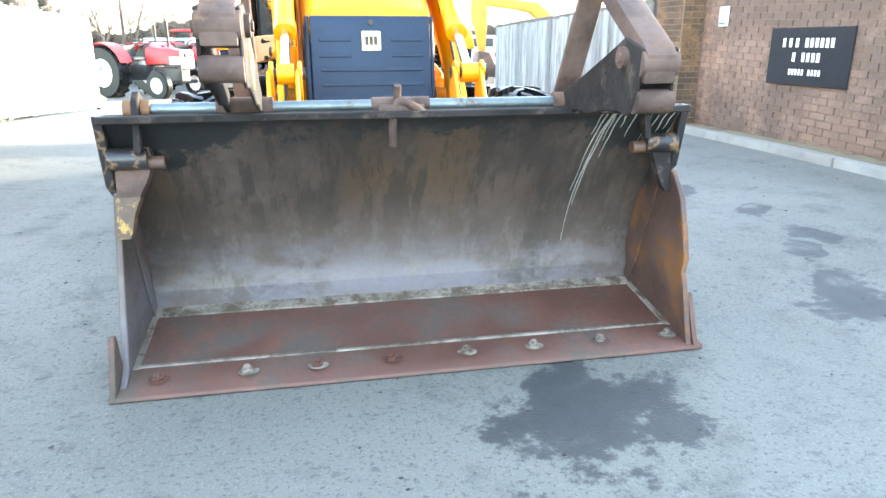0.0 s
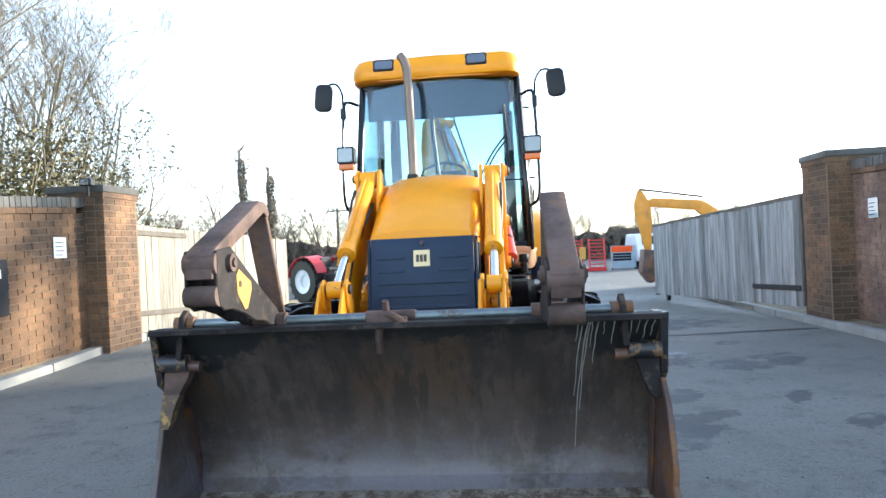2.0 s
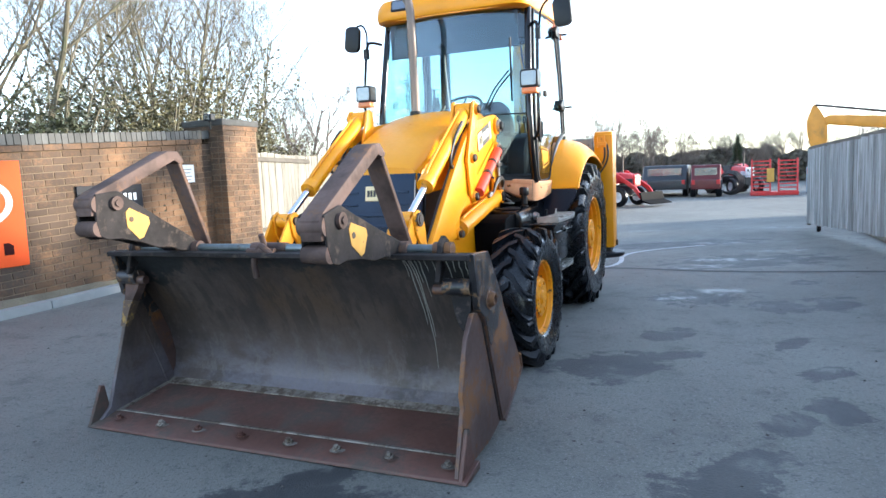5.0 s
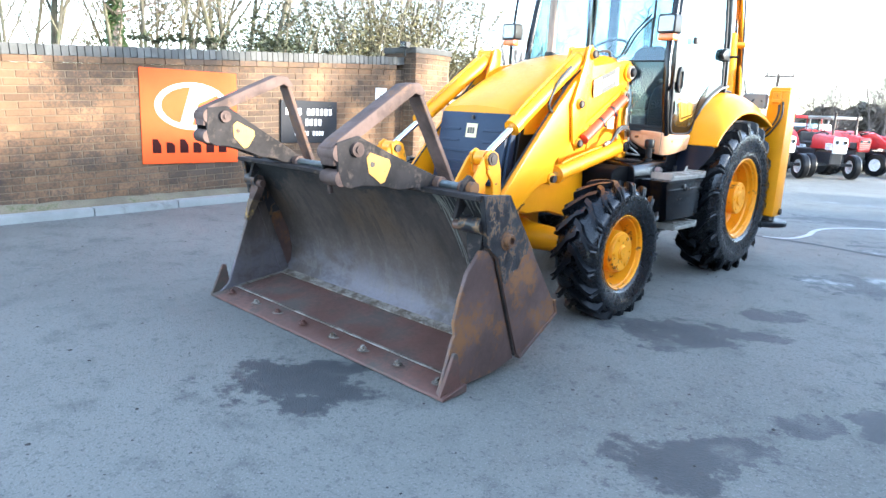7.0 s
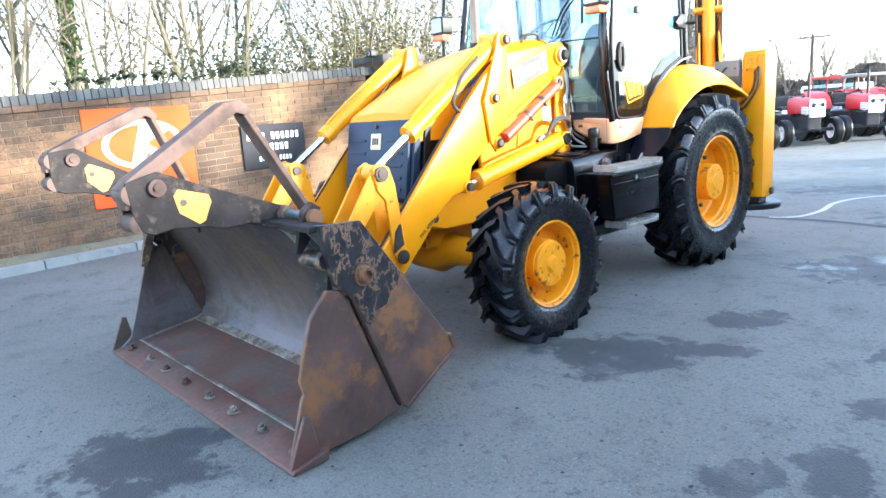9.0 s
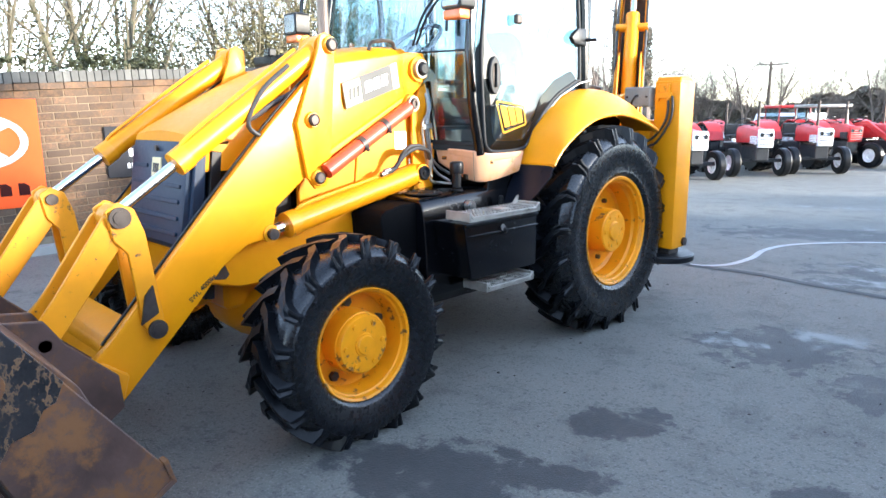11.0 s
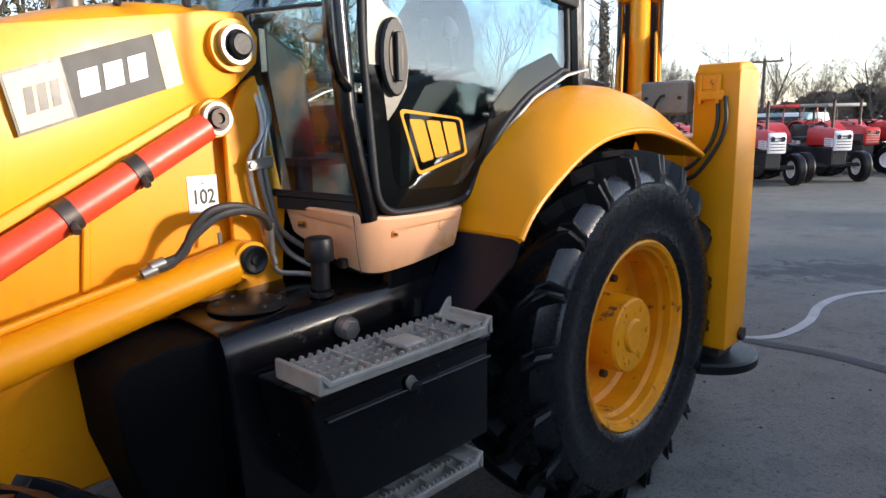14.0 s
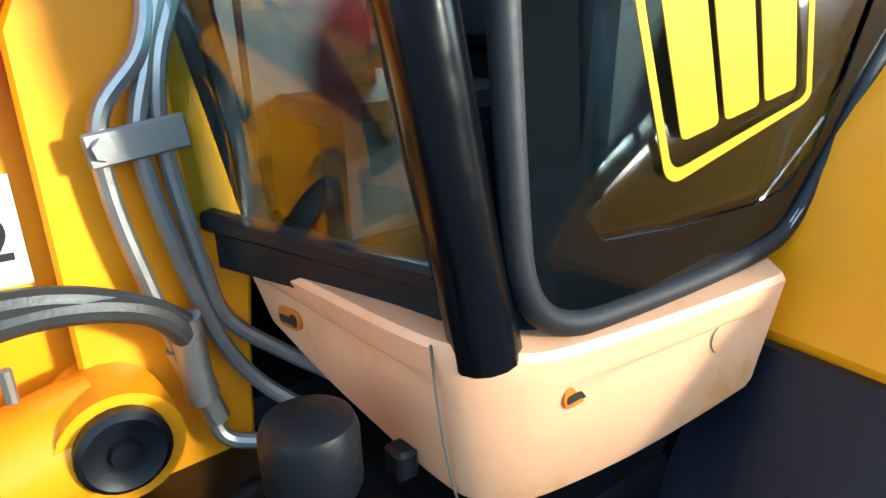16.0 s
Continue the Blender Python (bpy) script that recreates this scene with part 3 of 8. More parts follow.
def ground_marks():
    """Chalky run of dried water, and a sealed trench line across the yard."""
    def flat_line(pts, r, steps, squash):
        bm = moved(tube([(x, y, 0) for x, y in pts], r, 6, steps), Matrix.Diagonal((1, 1, squash, 1)))
        for v in bm.verts:
            v.co.z += ground_z(v.co.x, v.co.y) + 0.003
        return bm

    me = flat_line([(0.51, 6.15), (0.63, 6.19), (0.77, 6.40), (0.81, 6.84), (0.755, 7.30), (0.80, 7.70), (0.95, 8.02), (1.27, 8.42), (1.8, 8.9)], 0.035, 8, 0.1)
    solo("chalky_run", me, CHALK, "pale dried trickle line on the asphalt", "stain", kind="structure")
    me = flat_line([(0.1, 6.13), (0.7, 6.15), (1.1, 6.18), (1.55, 6.10), (2.05, 6.05), (2.6, 6.0), (4.2, 5.9)], 0.06, 6, 0.05)
    solo("trench_seam", me, SEAM, "dark sealed seam line across the asphalt", "seam", kind="structure")


ground_marks()


def loose_grit():
    """Small dark stones and leaf bits lying about on the asphalt."""
    r = random.Random(8)
    v, f = [], []
    for k in range(900):
        x, y = r.uniform(-3.6, 4.0), r.uniform(-2.4, 9.0)
        z, s = ground_z(x, y), r.choice((0.004, 0.005, 0.006, 0.008, 0.011))
        c = [Vector((x + s * r.uniform(0.7, 1.3) * math.cos(a), y + s * r.uniform(0.7, 1.3) * math.sin(a), z + 0.002)) for a in (0.3, 1.5, 2.7, 4.0, 5.2)]
        i = len(v)
        v += c + [Vector((x, y, z + s * r.uniform(0.5, 0.9)))]
        f += [(i + j, i + (j + 1) % 5, i + 5) for j in range(5)]
    me = bpy.data.meshes.new("loose_grit")
    me.from_pydata(v, [], f)
    me.materials.append(GRIT)
    tagged(new("loose_grit", me), "small dark stones scattered on the asphalt", "grit", kind="stuff")


loose_grit()


def kerb_line(x, y0, y1, side, height_of, name):
    k = thing(name, (x, y0, 0), "pale concrete kerb stones along the drive", "kerb", kind="structure")
    y, i = y0, 0
    while y < y1:
        z = height_of(y + 0.45)
        tilt = math.atan2(height_of(y + 0.9) - height_of(y), 0.9)
        bm = box(-0.065, 0.065, -0.445, 0.445, -0.15, 0.085 + random.uniform(-0.006, 0.006), 0.012, 2)
        moved(bm, Matrix.Translation((x + random.uniform(-0.006, 0.006), y + 0.45, z)) @ Matrix.Rotation(tilt, 4, "X") @ Matrix.Rotation(radians(random.uniform(-0.5, 0.5)), 4, "Z"))
        part("kerb_stone", bm, KERB, k)
        y += 0.9
    return k


kerb_line(LEFT_KERB - 0.065, -8.7, 12.0, -1, side_left, "kerb_left")
kerb_line(RIGHT_KERB + 0.065, -8.7, 11.4, 1, side_right, "kerb_right")


def verge(x0, x1, height_of, name, bank=0.05, run=1.0):
    bm = bmesh.new()
    ys = [-9 + 0.15 * i for i in range(145)]
    xs = [x0 + (x1 - x0) * f for f in (0, 0.03, 0.06, 0.1, 0.2, 0.5, 1)]
    g = [[bm.verts.new((x, y, height_of(y) + 0.055 + bank * min(1, abs(x - x0) / abs(x1 - x0) / run) + 0.02 * noise.noise((x * 4, y * 4, 0)))) for x in xs] for y in ys]
    for a, b in zip(g, g[1:]):
        for i in range(6):
            bm.faces.new((a[i], a[i + 1], b[i + 1], b[i]))
    solo(name, bm, SOIL, "gritty soil strip between kerb and wall", "verge", kind="structure")


verge(LEFT_KERB - 0.12, -5.6, side_left, "verge_left", 0.085, 0.10)
verge(RIGHT_KERB + 0.12, 5.9, side_right, "verge_right")


# ---- gates ----
def plank_gate(name, hinge, end, z0, z1, e0, e1, plank, face, label, rail_on_top):
    """A boarded gate from hinge to end (x, y); z0..z1 at the hinge, e0..e1 at the far end; face: the side the boards stand on."""
    h, e = Vector((*hinge, 0)), Vector((*end, 0))
    d = (e - h).normalized()
    nrm = Vector((-d.y, d.x, 0)) * face
    length = (e - h).length
    g = thing(name, (h.x, h.y, z0), label, "gate")
    n = int(length / 0.135)
    for i in range(n):
        t0, t1 = i / n, (i + 0.95) / n
        f = (i + 0.5) / n
        lo, hi = z0 + (e0 - z0) * f + random.uniform(-0.015, 0.01), z1 + (e1 - z1) * f + random.uniform(-0.012, 0.012)
        if i % 7 == 3:
            hi -= 0.012
        a, b = h + d * length * t0, h + d * length * t1
        off = random.uniform(0, 0.006)
        pts = [(p + nrm * s) for p in (a, b) for s in (0.02 + off, 0.042 + off)]
        bm = bmesh.new()
        lean = d * random.uniform(-0.012, 0.012)
        lower = [bm.verts.new((p.x, p.y, lo)) for p in (pts[0], pts[2], pts[3], pts[1])]
        upper = [bm.verts.new((p.x + lean.x, p.y + lean.y, hi)) for p in (pts[0], pts[2], pts[3], pts[1])]
        bm.faces.new(lower[::-1])
        bm.faces.new(upper)
        for k in range(4):
            bm.faces.new((lower[k], lower[(k + 1) % 4], upper[(k + 1) % 4], upper[k]))
        part("plank", bm, plank, g, smooth=False)
    for f in (0.12, 0.5, 0.86):
        lo, hi = z0 + (z1 - z0) * f, e0 + (e1 - e0) * f
        part("rail", bar((h.x, h.y, lo), (e.x, e.y, hi), 0.04, 0.10), GATE_RAIL, g)
    part("end_stile", bar((e.x, e.y, e0 - 0.03), (e.x, e.y, e1 + 0.02), 0.06, 0.09), GATE_RAIL, g, "dark weathered end stile")
    part("hinge_stile", bar((h.x, h.y, z0), (h.x, h.y, z1 + 0.02), 0.07, 0.10), GATE_RAIL, g)
    post = h - d * 0.10
    part("hinge_post", bar((post.x, post.y, z0 - 0.12), (post.x, post.y, z1 + 0.06), 0.08, 0.08), GATE_STEEL, g, "black steel hinge post")
    for f in (0.17,) + ((0.93,) if rail_on_top else ()):
        a = h + nrm * 0.06
        b = h + d * 1.15 + nrm * 0.06
        za, zb = z0 + (z1 - z0) * f, (z0 + (e0 - z0) * 0.27) + ((z1 - z0) * f)
        part("strap_hinge", bar((a.x, a.y, za), (b.x, b.y, zb), 0.015, 0.07), GATE_STEEL if not rail_on_top else GATE_RAIL, g, "long strap hinge")
    if rail_on_top is False:
        part("top_rail", bar((h.x, h.y, z1 + 0.02), (e.x, e.y, e1 + 0.01), 0.07, 0.08), GATE_RAIL, g)
        w = e - d * 0.5
        part("gate_wheel", lathe([(0, -0.03), (0.085, -0.03), (0.095, 0), (0.085, 0.03), (0, 0.03)], (w.x, w.y, 0.10), "x", 20), RUBBER, g, "small black support wheel")
        part("wheel_fork", bar((w.x, w.y, 0.10), (w.x, w.y, e0 + 0.12), 0.05, 0.03), GATE_STEEL, g)
    return g


plank_gate("plank_gate", (-4.38, 5.65), (-3.72, 9.8), 0.36, 1.76, 0.19, 1.56, PLANK_PALE, -1, "cream weathered plank gate standing open on a hinge post", True)
plank_gate("plank_gate", (4.52, 7.02), (3.52, 11.6), 0.24, 1.72, 0.12, 1.48, PLANK_GREY, 1, "grey weathered plank gate sagging open on a small wheel", False)


# ---- backhoe loader ----
LOADER = thing("backhoe_loader", (0, 2.8, 0), "yellow backhoe loader with rusty front bucket lowered on the asphalt", "digger")
BX = 0.06  # the bucket sits a little off the machine's middle


def bucket_front():
    xl, xr = -1.062, 1.150     # rear side plates
    cl, cr = -1.052, 1.137     # clam side plates
    board = [(0.225, 0.962), (0.265, 0.945), (0.33, 0.87), (0.43, 0.74), (0.54, 0.57), (0.61, 0.42), (0.640, 0.28), (0.625, 0.18), (0.575, 0.115)]
    b = part("bucket", strip(board, "x", xl + 0.01, xr - 0.01, 0.022), BUCKET_IN, LOADER, "brown-grey worn steel mouldboard of the front bucket")
    part("top_edge", bar((xl, 0.245, 0.958), (xr, 0.245, 0.958), 0.10, 0.026), FORK_DARK, b)
    part("floor_plate", strip([(0.57, 0.098), (0.30, 0.060), (0.10, 0.030)], "x", cl, cr, 0.022), BUCKET_FLOOR, b, "rust-red bucket floor")
    part("weld_ridge", strip([(0.600, 0.130), (0.565, 0.116), (0.52, 0.100)], "x", xl + 0.02, xr - 0.02, 0.018), RIDGE, b, "scraped weld ridge between mouldboard and floor")
    part("cutting_edge", prism([(-0.015, 0.004), (0.155, 0.012), (0.155, 0.050), (0.145, 0.054), (-0.01, 0.020)], "x", -1.092, 1.192, 0.003), BUCKET_FLOOR, b, "rusty bolted cutting edge")
    part("edge_weld", bar((cl + 0.03, 0.160, 0.050), (cr - 0.03, 0.160, 0.050), 0.024, 0.018), RIDGE, b, "scraped weld line")
    for i in range(8):
        x = BX - 1.0 + 2.0 * i / 7 + (0.0, 0.03, 0, 0, 0.01, 0, 0, 0.01)[i]
        part("edge_bolt", join(rod((x, 0.075, 0.035), (x, 0.070, 0.054), 0.022, 6), rod((x, 0.072, 0.05), (x, 0.068, 0.068), 0.012, 10)), RIDGE if i in (1, 4, 5, 6, 7) else BUCKET_FLOOR, b)
        part("bolt_scrape", lathe([(0, 0.0015), (0.036, 0.001), (0.04, 0)], (x + 0.004, 0.078, 0.0415), "z", 12), RIDGE if i % 3 else BUCKET_FLOOR, b)
    for s in (-1, 1):
        x = xr if s > 0 else xl
        rear = [(0.235, 0.965), (0.43, 0.955), (0.62, 0.705), (0.885, 0.335), (0.91, 0.265), (0.60, 0.075), (0.575, 0.095), (0.365, 0.645), (0.29, 0.715)]
        part("rear_side_plate", prism(rear, "x", x - 0.012, x + 0.012), BUCKET, b, "scuffed rust-brown bucket side plate")
        part("painted_corner", prism([(0.228, 0.972), (0.435, 0.962), (0.625, 0.70), (0.60, 0.645), (0.565, 0.63), (0.535, 0.575), (0.475, 0.56), (0.44, 0.505), (0.415, 0.525), (0.37, 0.650), (0.283, 0.715)], "x", x - 0.0155, x + 0.0155, 0.002), BLACK_WORN, b, "flaking black paint at the corner")
        part("wear_rim", strip([(0.60, 0.072), (0.76, 0.17), (0.915, 0.262), (0.89, 0.345)], "x", x - 0.02, x + 0.02, 0.02), BUCKET, b)
        x = cr if s > 0 else cl
        front = [(0.0, 0.015), (0.085, 0.28), (0.10, 0.30), (0.085, 0.36), (0.115, 0.47), (0.16, 0.60), (0.25, 0.70), (0.31, 0.69), (0.355, 0.63), (0.565, 0.075), (0.42, 0.035)]
        if s < 0:
            front = [(0.02, 0.015), (0.105, 0.084), (0.150, 0.218), (0.196, 0.352), (0.242, 0.486), (0.282, 0.62), (0.31, 0.69), (0.355, 0.63), (0.565, 0.075), (0.42, 0.035)]
        plate = BUCKET if s > 0 else BUCKET_IN
        part("clam_side_plate", prism(front, "x", x - 0.012, x + 0.012), plate, b)
        part("side_cutter", prism([(-0.015, 0.01), (0.075, 0.22), (0.10, 0.215), (0.135, 0.02)], "x", *sorted((x + s * 0.013, x + s * 0.034)), 0.003), BUCKET_FLOOR, b, "rusty corner wear plate")
        part("split_seam", bar((x + s * 0.009, 0.372, 0.635), (x + s * 0.009, 0.575, 0.085), 0.012, 0.014), PIN, b)
        part("seam_cover", prism([(0.330, 0.64), (0.385, 0.655), (0.60, 0.095), (0.54, 0.065)], "x", *sorted((x - s * 0.014, x - s * 0.024)), 0.001), plate, b)
        part("corner_weld", bar((x - s * 0.02, 0.57, 0.105), (x - s * 0.02, 0.14, 0.045), 0.030, 0.020), RIDGE, b)
        xi = x - s * 0.075
        arm_path = ((0.290, 0.850, 0.140, 0.022), (0.295, 0.800, 0.150, 0.024), (0.288, 0.735, 0.125, 0.024), (0.275, 0.675, 0.092, 0.022), (0.262, 0.615, 0.068, 0.020), (0.248, 0.560, 0.056, 0.016), (0.240, 0.530, 0.046, 0.012))
        out = 0.008 if s > 0 else 0.012
        if s > 0:
            arm_path = ((0.288, 0.850, 0.105, 0.02), (0.290, 0.800, 0.105, 0.022), (0.280, 0.745, 0.094, 0.022), (0.268, 0.690, 0.078, 0.020), (0.258, 0.640, 0.058, 0.016), (0.252, 0.612, 0.038, 0.011))
        part("clam_arm", bevel(loft([[(x - s * out * min(1.0, w / 0.085), y - 0.3 * d, z), (x - s * w, y - d, z + 0.3 * d), (x - s * w, y + d, z - 0.3 * d), (x - s * out * min(1.0, w / 0.085), y + d, z)] for y, z, w, d in arm_path]), 0.006, 2, 40), FORK_DARK if s > 0 else FORK, b, "curved rusty clam arm")
        if s < 0:
            part("worn_tip", bevel(loft([[(x - s * (out * min(1.0, w / 0.085) - 0.004), y - 0.3 * d - 0.004, z), (x - s * (w + 0.004), y - d - 0.004, z + 0.3 * d), (x - s * (w + 0.004), y + d + 0.004, z - 0.3 * d), (x - s * (out * min(1.0, w / 0.085) - 0.004), y + d, z)] for y, z, w, d in arm_path[3:]]), 0.004, 1, 40), RUST_TIP, b, "flaking yellow paint on the clam arm")
        part("hinge_boss", rod((xi - s * 0.06, 0.275, 0.815), (x, 0.275, 0.815), 0.040, 18, 0.006), BLACK_WORN, b)
        part("hinge_pin", rod((xi - s * 0.115, 0.275, 0.80), (xi, 0.275, 0.80), 0.024, 14, 0.004), BUCKET, b)
        xo = xr if s > 0 else xl
        part("outer_bolt", lathe([(0, 0.012), (0.018, 0.012), (0.020, 0.030), (0.030, 0.030), (0.034, 0.022), (0.036, 0.006), (0.050, 0.005), (0.052, 0)], (xo + s * 0.015, 0.43, 0.735), "x", 24, s), BUCKET, b, "round rusty pivot bolt")
    # mouldboard back: box ribs and hinge plates towards the arms
    part("back_rib", strip([(0.36, 0.93), (0.50, 0.86), (0.66, 0.66), (0.75, 0.44), (0.73, 0.20), (0.60, 0.085)], "x", xl, xr, 0.02), BUCKET, b)
    for s in (-1, 1):
        for dx in (-0.09, 0.07):
            part("hinge_ear", prism([(0.55, 0.75), (0.74, 0.72), (0.80, 0.62), (0.98, 0.44), (0.99, 0.30), (0.92, 0.25), (0.70, 0.22)], "x", s * 0.44 + dx, s * 0.44 + dx + 0.025), BUCKET, b)
    # runs of pale slurry down the corner
    rngs = random.Random(3)
    runs = [(0.72, 0.16), (0.735, 0.50), (0.755, 0.78), (0.765, 0.58), (0.78, 0.20), (0.80, 0.30), (0.83, 0.12), (0.87, 0.18), (0.90, 0.10), (0.94, 0.22), (0.97, 0.12), (1.0, 0.20), (1.03, 0.14), (1.055, 0.22)]
    for i, (x0, ln) in enumerate(runs):
        path = []
        for k in range(6):
            f = ln * k / 5
            d = f
            for (y0, z0), (y1, z1) in zip(board, board[1:]):
                seg = math.hypot(y1 - y0, z1 - z0)
                if d <= seg:
                    path.append((x0 + (0.085 if x0 > 0 else 0) - 0.06 * f + rngs.uniform(-0.003, 0.003), y0 + (y1 - y0) * d / seg - 0.009, z0 + (z1 - z0) * d / seg - 0.008))
                    break
                d -= seg
        part("slurry_run", tube(path, 0.0036, 5, 3, 0.0015), SLURRY, b, "pale dried slurry run")
    # folding fork shaft and its brackets
    sy, sz = 0.31, 0.985
    part("fork_shaft", rod((-0.97, sy, sz), (1.02, sy, sz), 0.022, 18), SHAFT, b, "blue-grey steel fork shaft")
    for x0 in (-0.94, 0.99):
        part("shaft_bracket", prism([(0.215, 0.84), (0.245, 0.84), (0.35, 0.96), (0.355, 1.02), (0.31, 1.05), (0.265, 1.02), (0.24, 0.93)], "x", x0 - 0.013, x0 + 0.013, 0.004), FORK_DARK, b)
        part("shaft_collar", rod((x0 - 0.045, sy, sz), (x0 + 0.045, sy, sz), 0.034, 16, 0.006), BUCKET, b)
    part("shaft_sleeve", rod((BX - 0.17, sy, sz), (BX + 0.05, sy, sz), 0.030, 16, 0.006), FORK, b)
    part("centre_hook", join(tube([(BX - 0.10, 0.235, 0.84), (BX - 0.10, 0.225, 0.93), (BX - 0.075, 0.245, 1.0), (BX - 0.02, 0.225, 0.985), (BX + 0.02, 0.225, 0.955)], 0.017, 10, 5), rod((BX - 0.075, sy - 0.02, sz), (BX - 0.075, sy - 0.05, sz + 0.075), 0.015, 10), rod((BX - 0.15, 0.24, 0.975), (BX + 0.02, 0.24, 0.975), 0.018, 10)), FORK, b, "welded lifting hook")


bucket_front()


def fold_fork(x, dy, dz, tip=0.0):
    f = part("folding_fork", prism([(-0.34, 1.175), (-0.31, 1.205), (0.115, 1.475), (0.185, 1.485), (0.235, 1.44), (0.215, 1.415), (0.165, 1.432), (-0.22, 1.192), (-0.23, 1.10), (-0.33, 1.09)], "x", x - 0.050, x + 0.050, 0.008, 2),
             FORK, LOADER, "rusty folded pallet fork on the bucket")
    part("fork_leg", bar((x, 0.205, 1.425), (x, 0.475, 0.97), 0.095, 0.026), FORK, f)
    part("fork_heel", prism([(-0.325, 1.195), (-0.20, 1.228), (-0.10, 1.185), (0.10, 1.105), (0.30, 1.030), (0.36, 0.990), (0.34, 0.955), (0.22, 0.952), (0.16, 0.968), (0.06, 0.962), (-0.05, 0.985), (-0.17, 0.995), (-0.24, 0.985), (-0.285, 1.0), (-0.31, 1.06)], "x", x + 0.0505, x + 0.062), FORK_DARK, f)
    part("fork_cheek", prism([(-0.325, 1.195), (-0.20, 1.228), (-0.10, 1.185), (0.10, 1.105), (0.30, 1.030), (0.36, 0.990), (0.34, 0.955), (0.22, 0.952), (0.16, 0.968), (0.06, 0.962), (-0.05, 0.985), (-0.17, 0.995), (-0.24, 0.985), (-0.285, 1.0), (-0.31, 1.06)], "x", x - 0.062, x - 0.0505), FORK_DARK, f)
    part("heel_roller", rod((x - 0.0605, -0.290, 1.035), (x + 0.0605, -0.290, 1.035), 0.038, 18, 0.008), FORK, f)
    part("heel_roller", rod((x - 0.0605, -0.300, 1.15), (x + 0.0605, -0.300, 1.15), 0.042, 18, 0.008), FORK, f)
    part("pivot_pin", join(rod((x - 0.078, -0.21, 1.165), (x + 0.078, -0.21, 1.165), 0.034, 16, 0.006), rod((x - 0.086, -0.21, 1.165), (x + 0.086, -0.21, 1.165), 0.017, 6)), FORK, f)
    patch = [(-0.150, 1.125), (-0.130, 1.150), (-0.01, 1.115), (0.000, 1.085), (-0.035, 1.010), (-0.06, 1.000), (-0.135, 1.055)]
    part("paint_patch", prism(patch, "x", x + 0.0625, x + 0.0645, 0), PATCH, f, "amber painted patch")
    part("patch_hole", rod((x + 0.060, -0.115, 1.095), (x + 0.0662, -0.115, 1.095), 0.014, 12), PIN, f)
    for ob in (f, *f.children):
        ob.data.transform(Matrix.Translation((0, dy + 0.21, dz + 1.44)) @ Matrix.Rotation(radians(tip), 4, "X") @ Matrix.Translation((0, -0.21, -1.44)))
    part("shaft_collar", rod((x - 0.10, 0.31, 0.985), (x + 0.10, 0.31, 0.985), 0.038, 16, 0.006), FORK, f)


fold_fork(-0.570, 0.060, 0.025, -9.0)
fold_fork(0.71, -0.015, 0.0)


def lettering(name, words, size, place, material, parent, align="LEFT"):
    """Flat letters of the built-in font, laid on a face."""
    cu = bpy.data.curves.new(name, "FONT")
    cu.body, cu.size, cu.align_x, cu.extrude, cu.offset = words, size, align, 0.0003, size * 0.022
    tmp = bpy.data.objects.new("tmp_text", cu)
    scene.collection.objects.link(tmp)
    bpy.context.view_layer.update()
    me = bpy.data.meshes.new_from_object(tmp)
    bpy.data.objects.remove(tmp)
    me.transform(place)
    me.materials.clear()
    me.materials.append(material)
    ob = new(name, me)
    ob.parent, ob.matrix_parent_inverse = parent, basis(parent).inverted()
    return ob


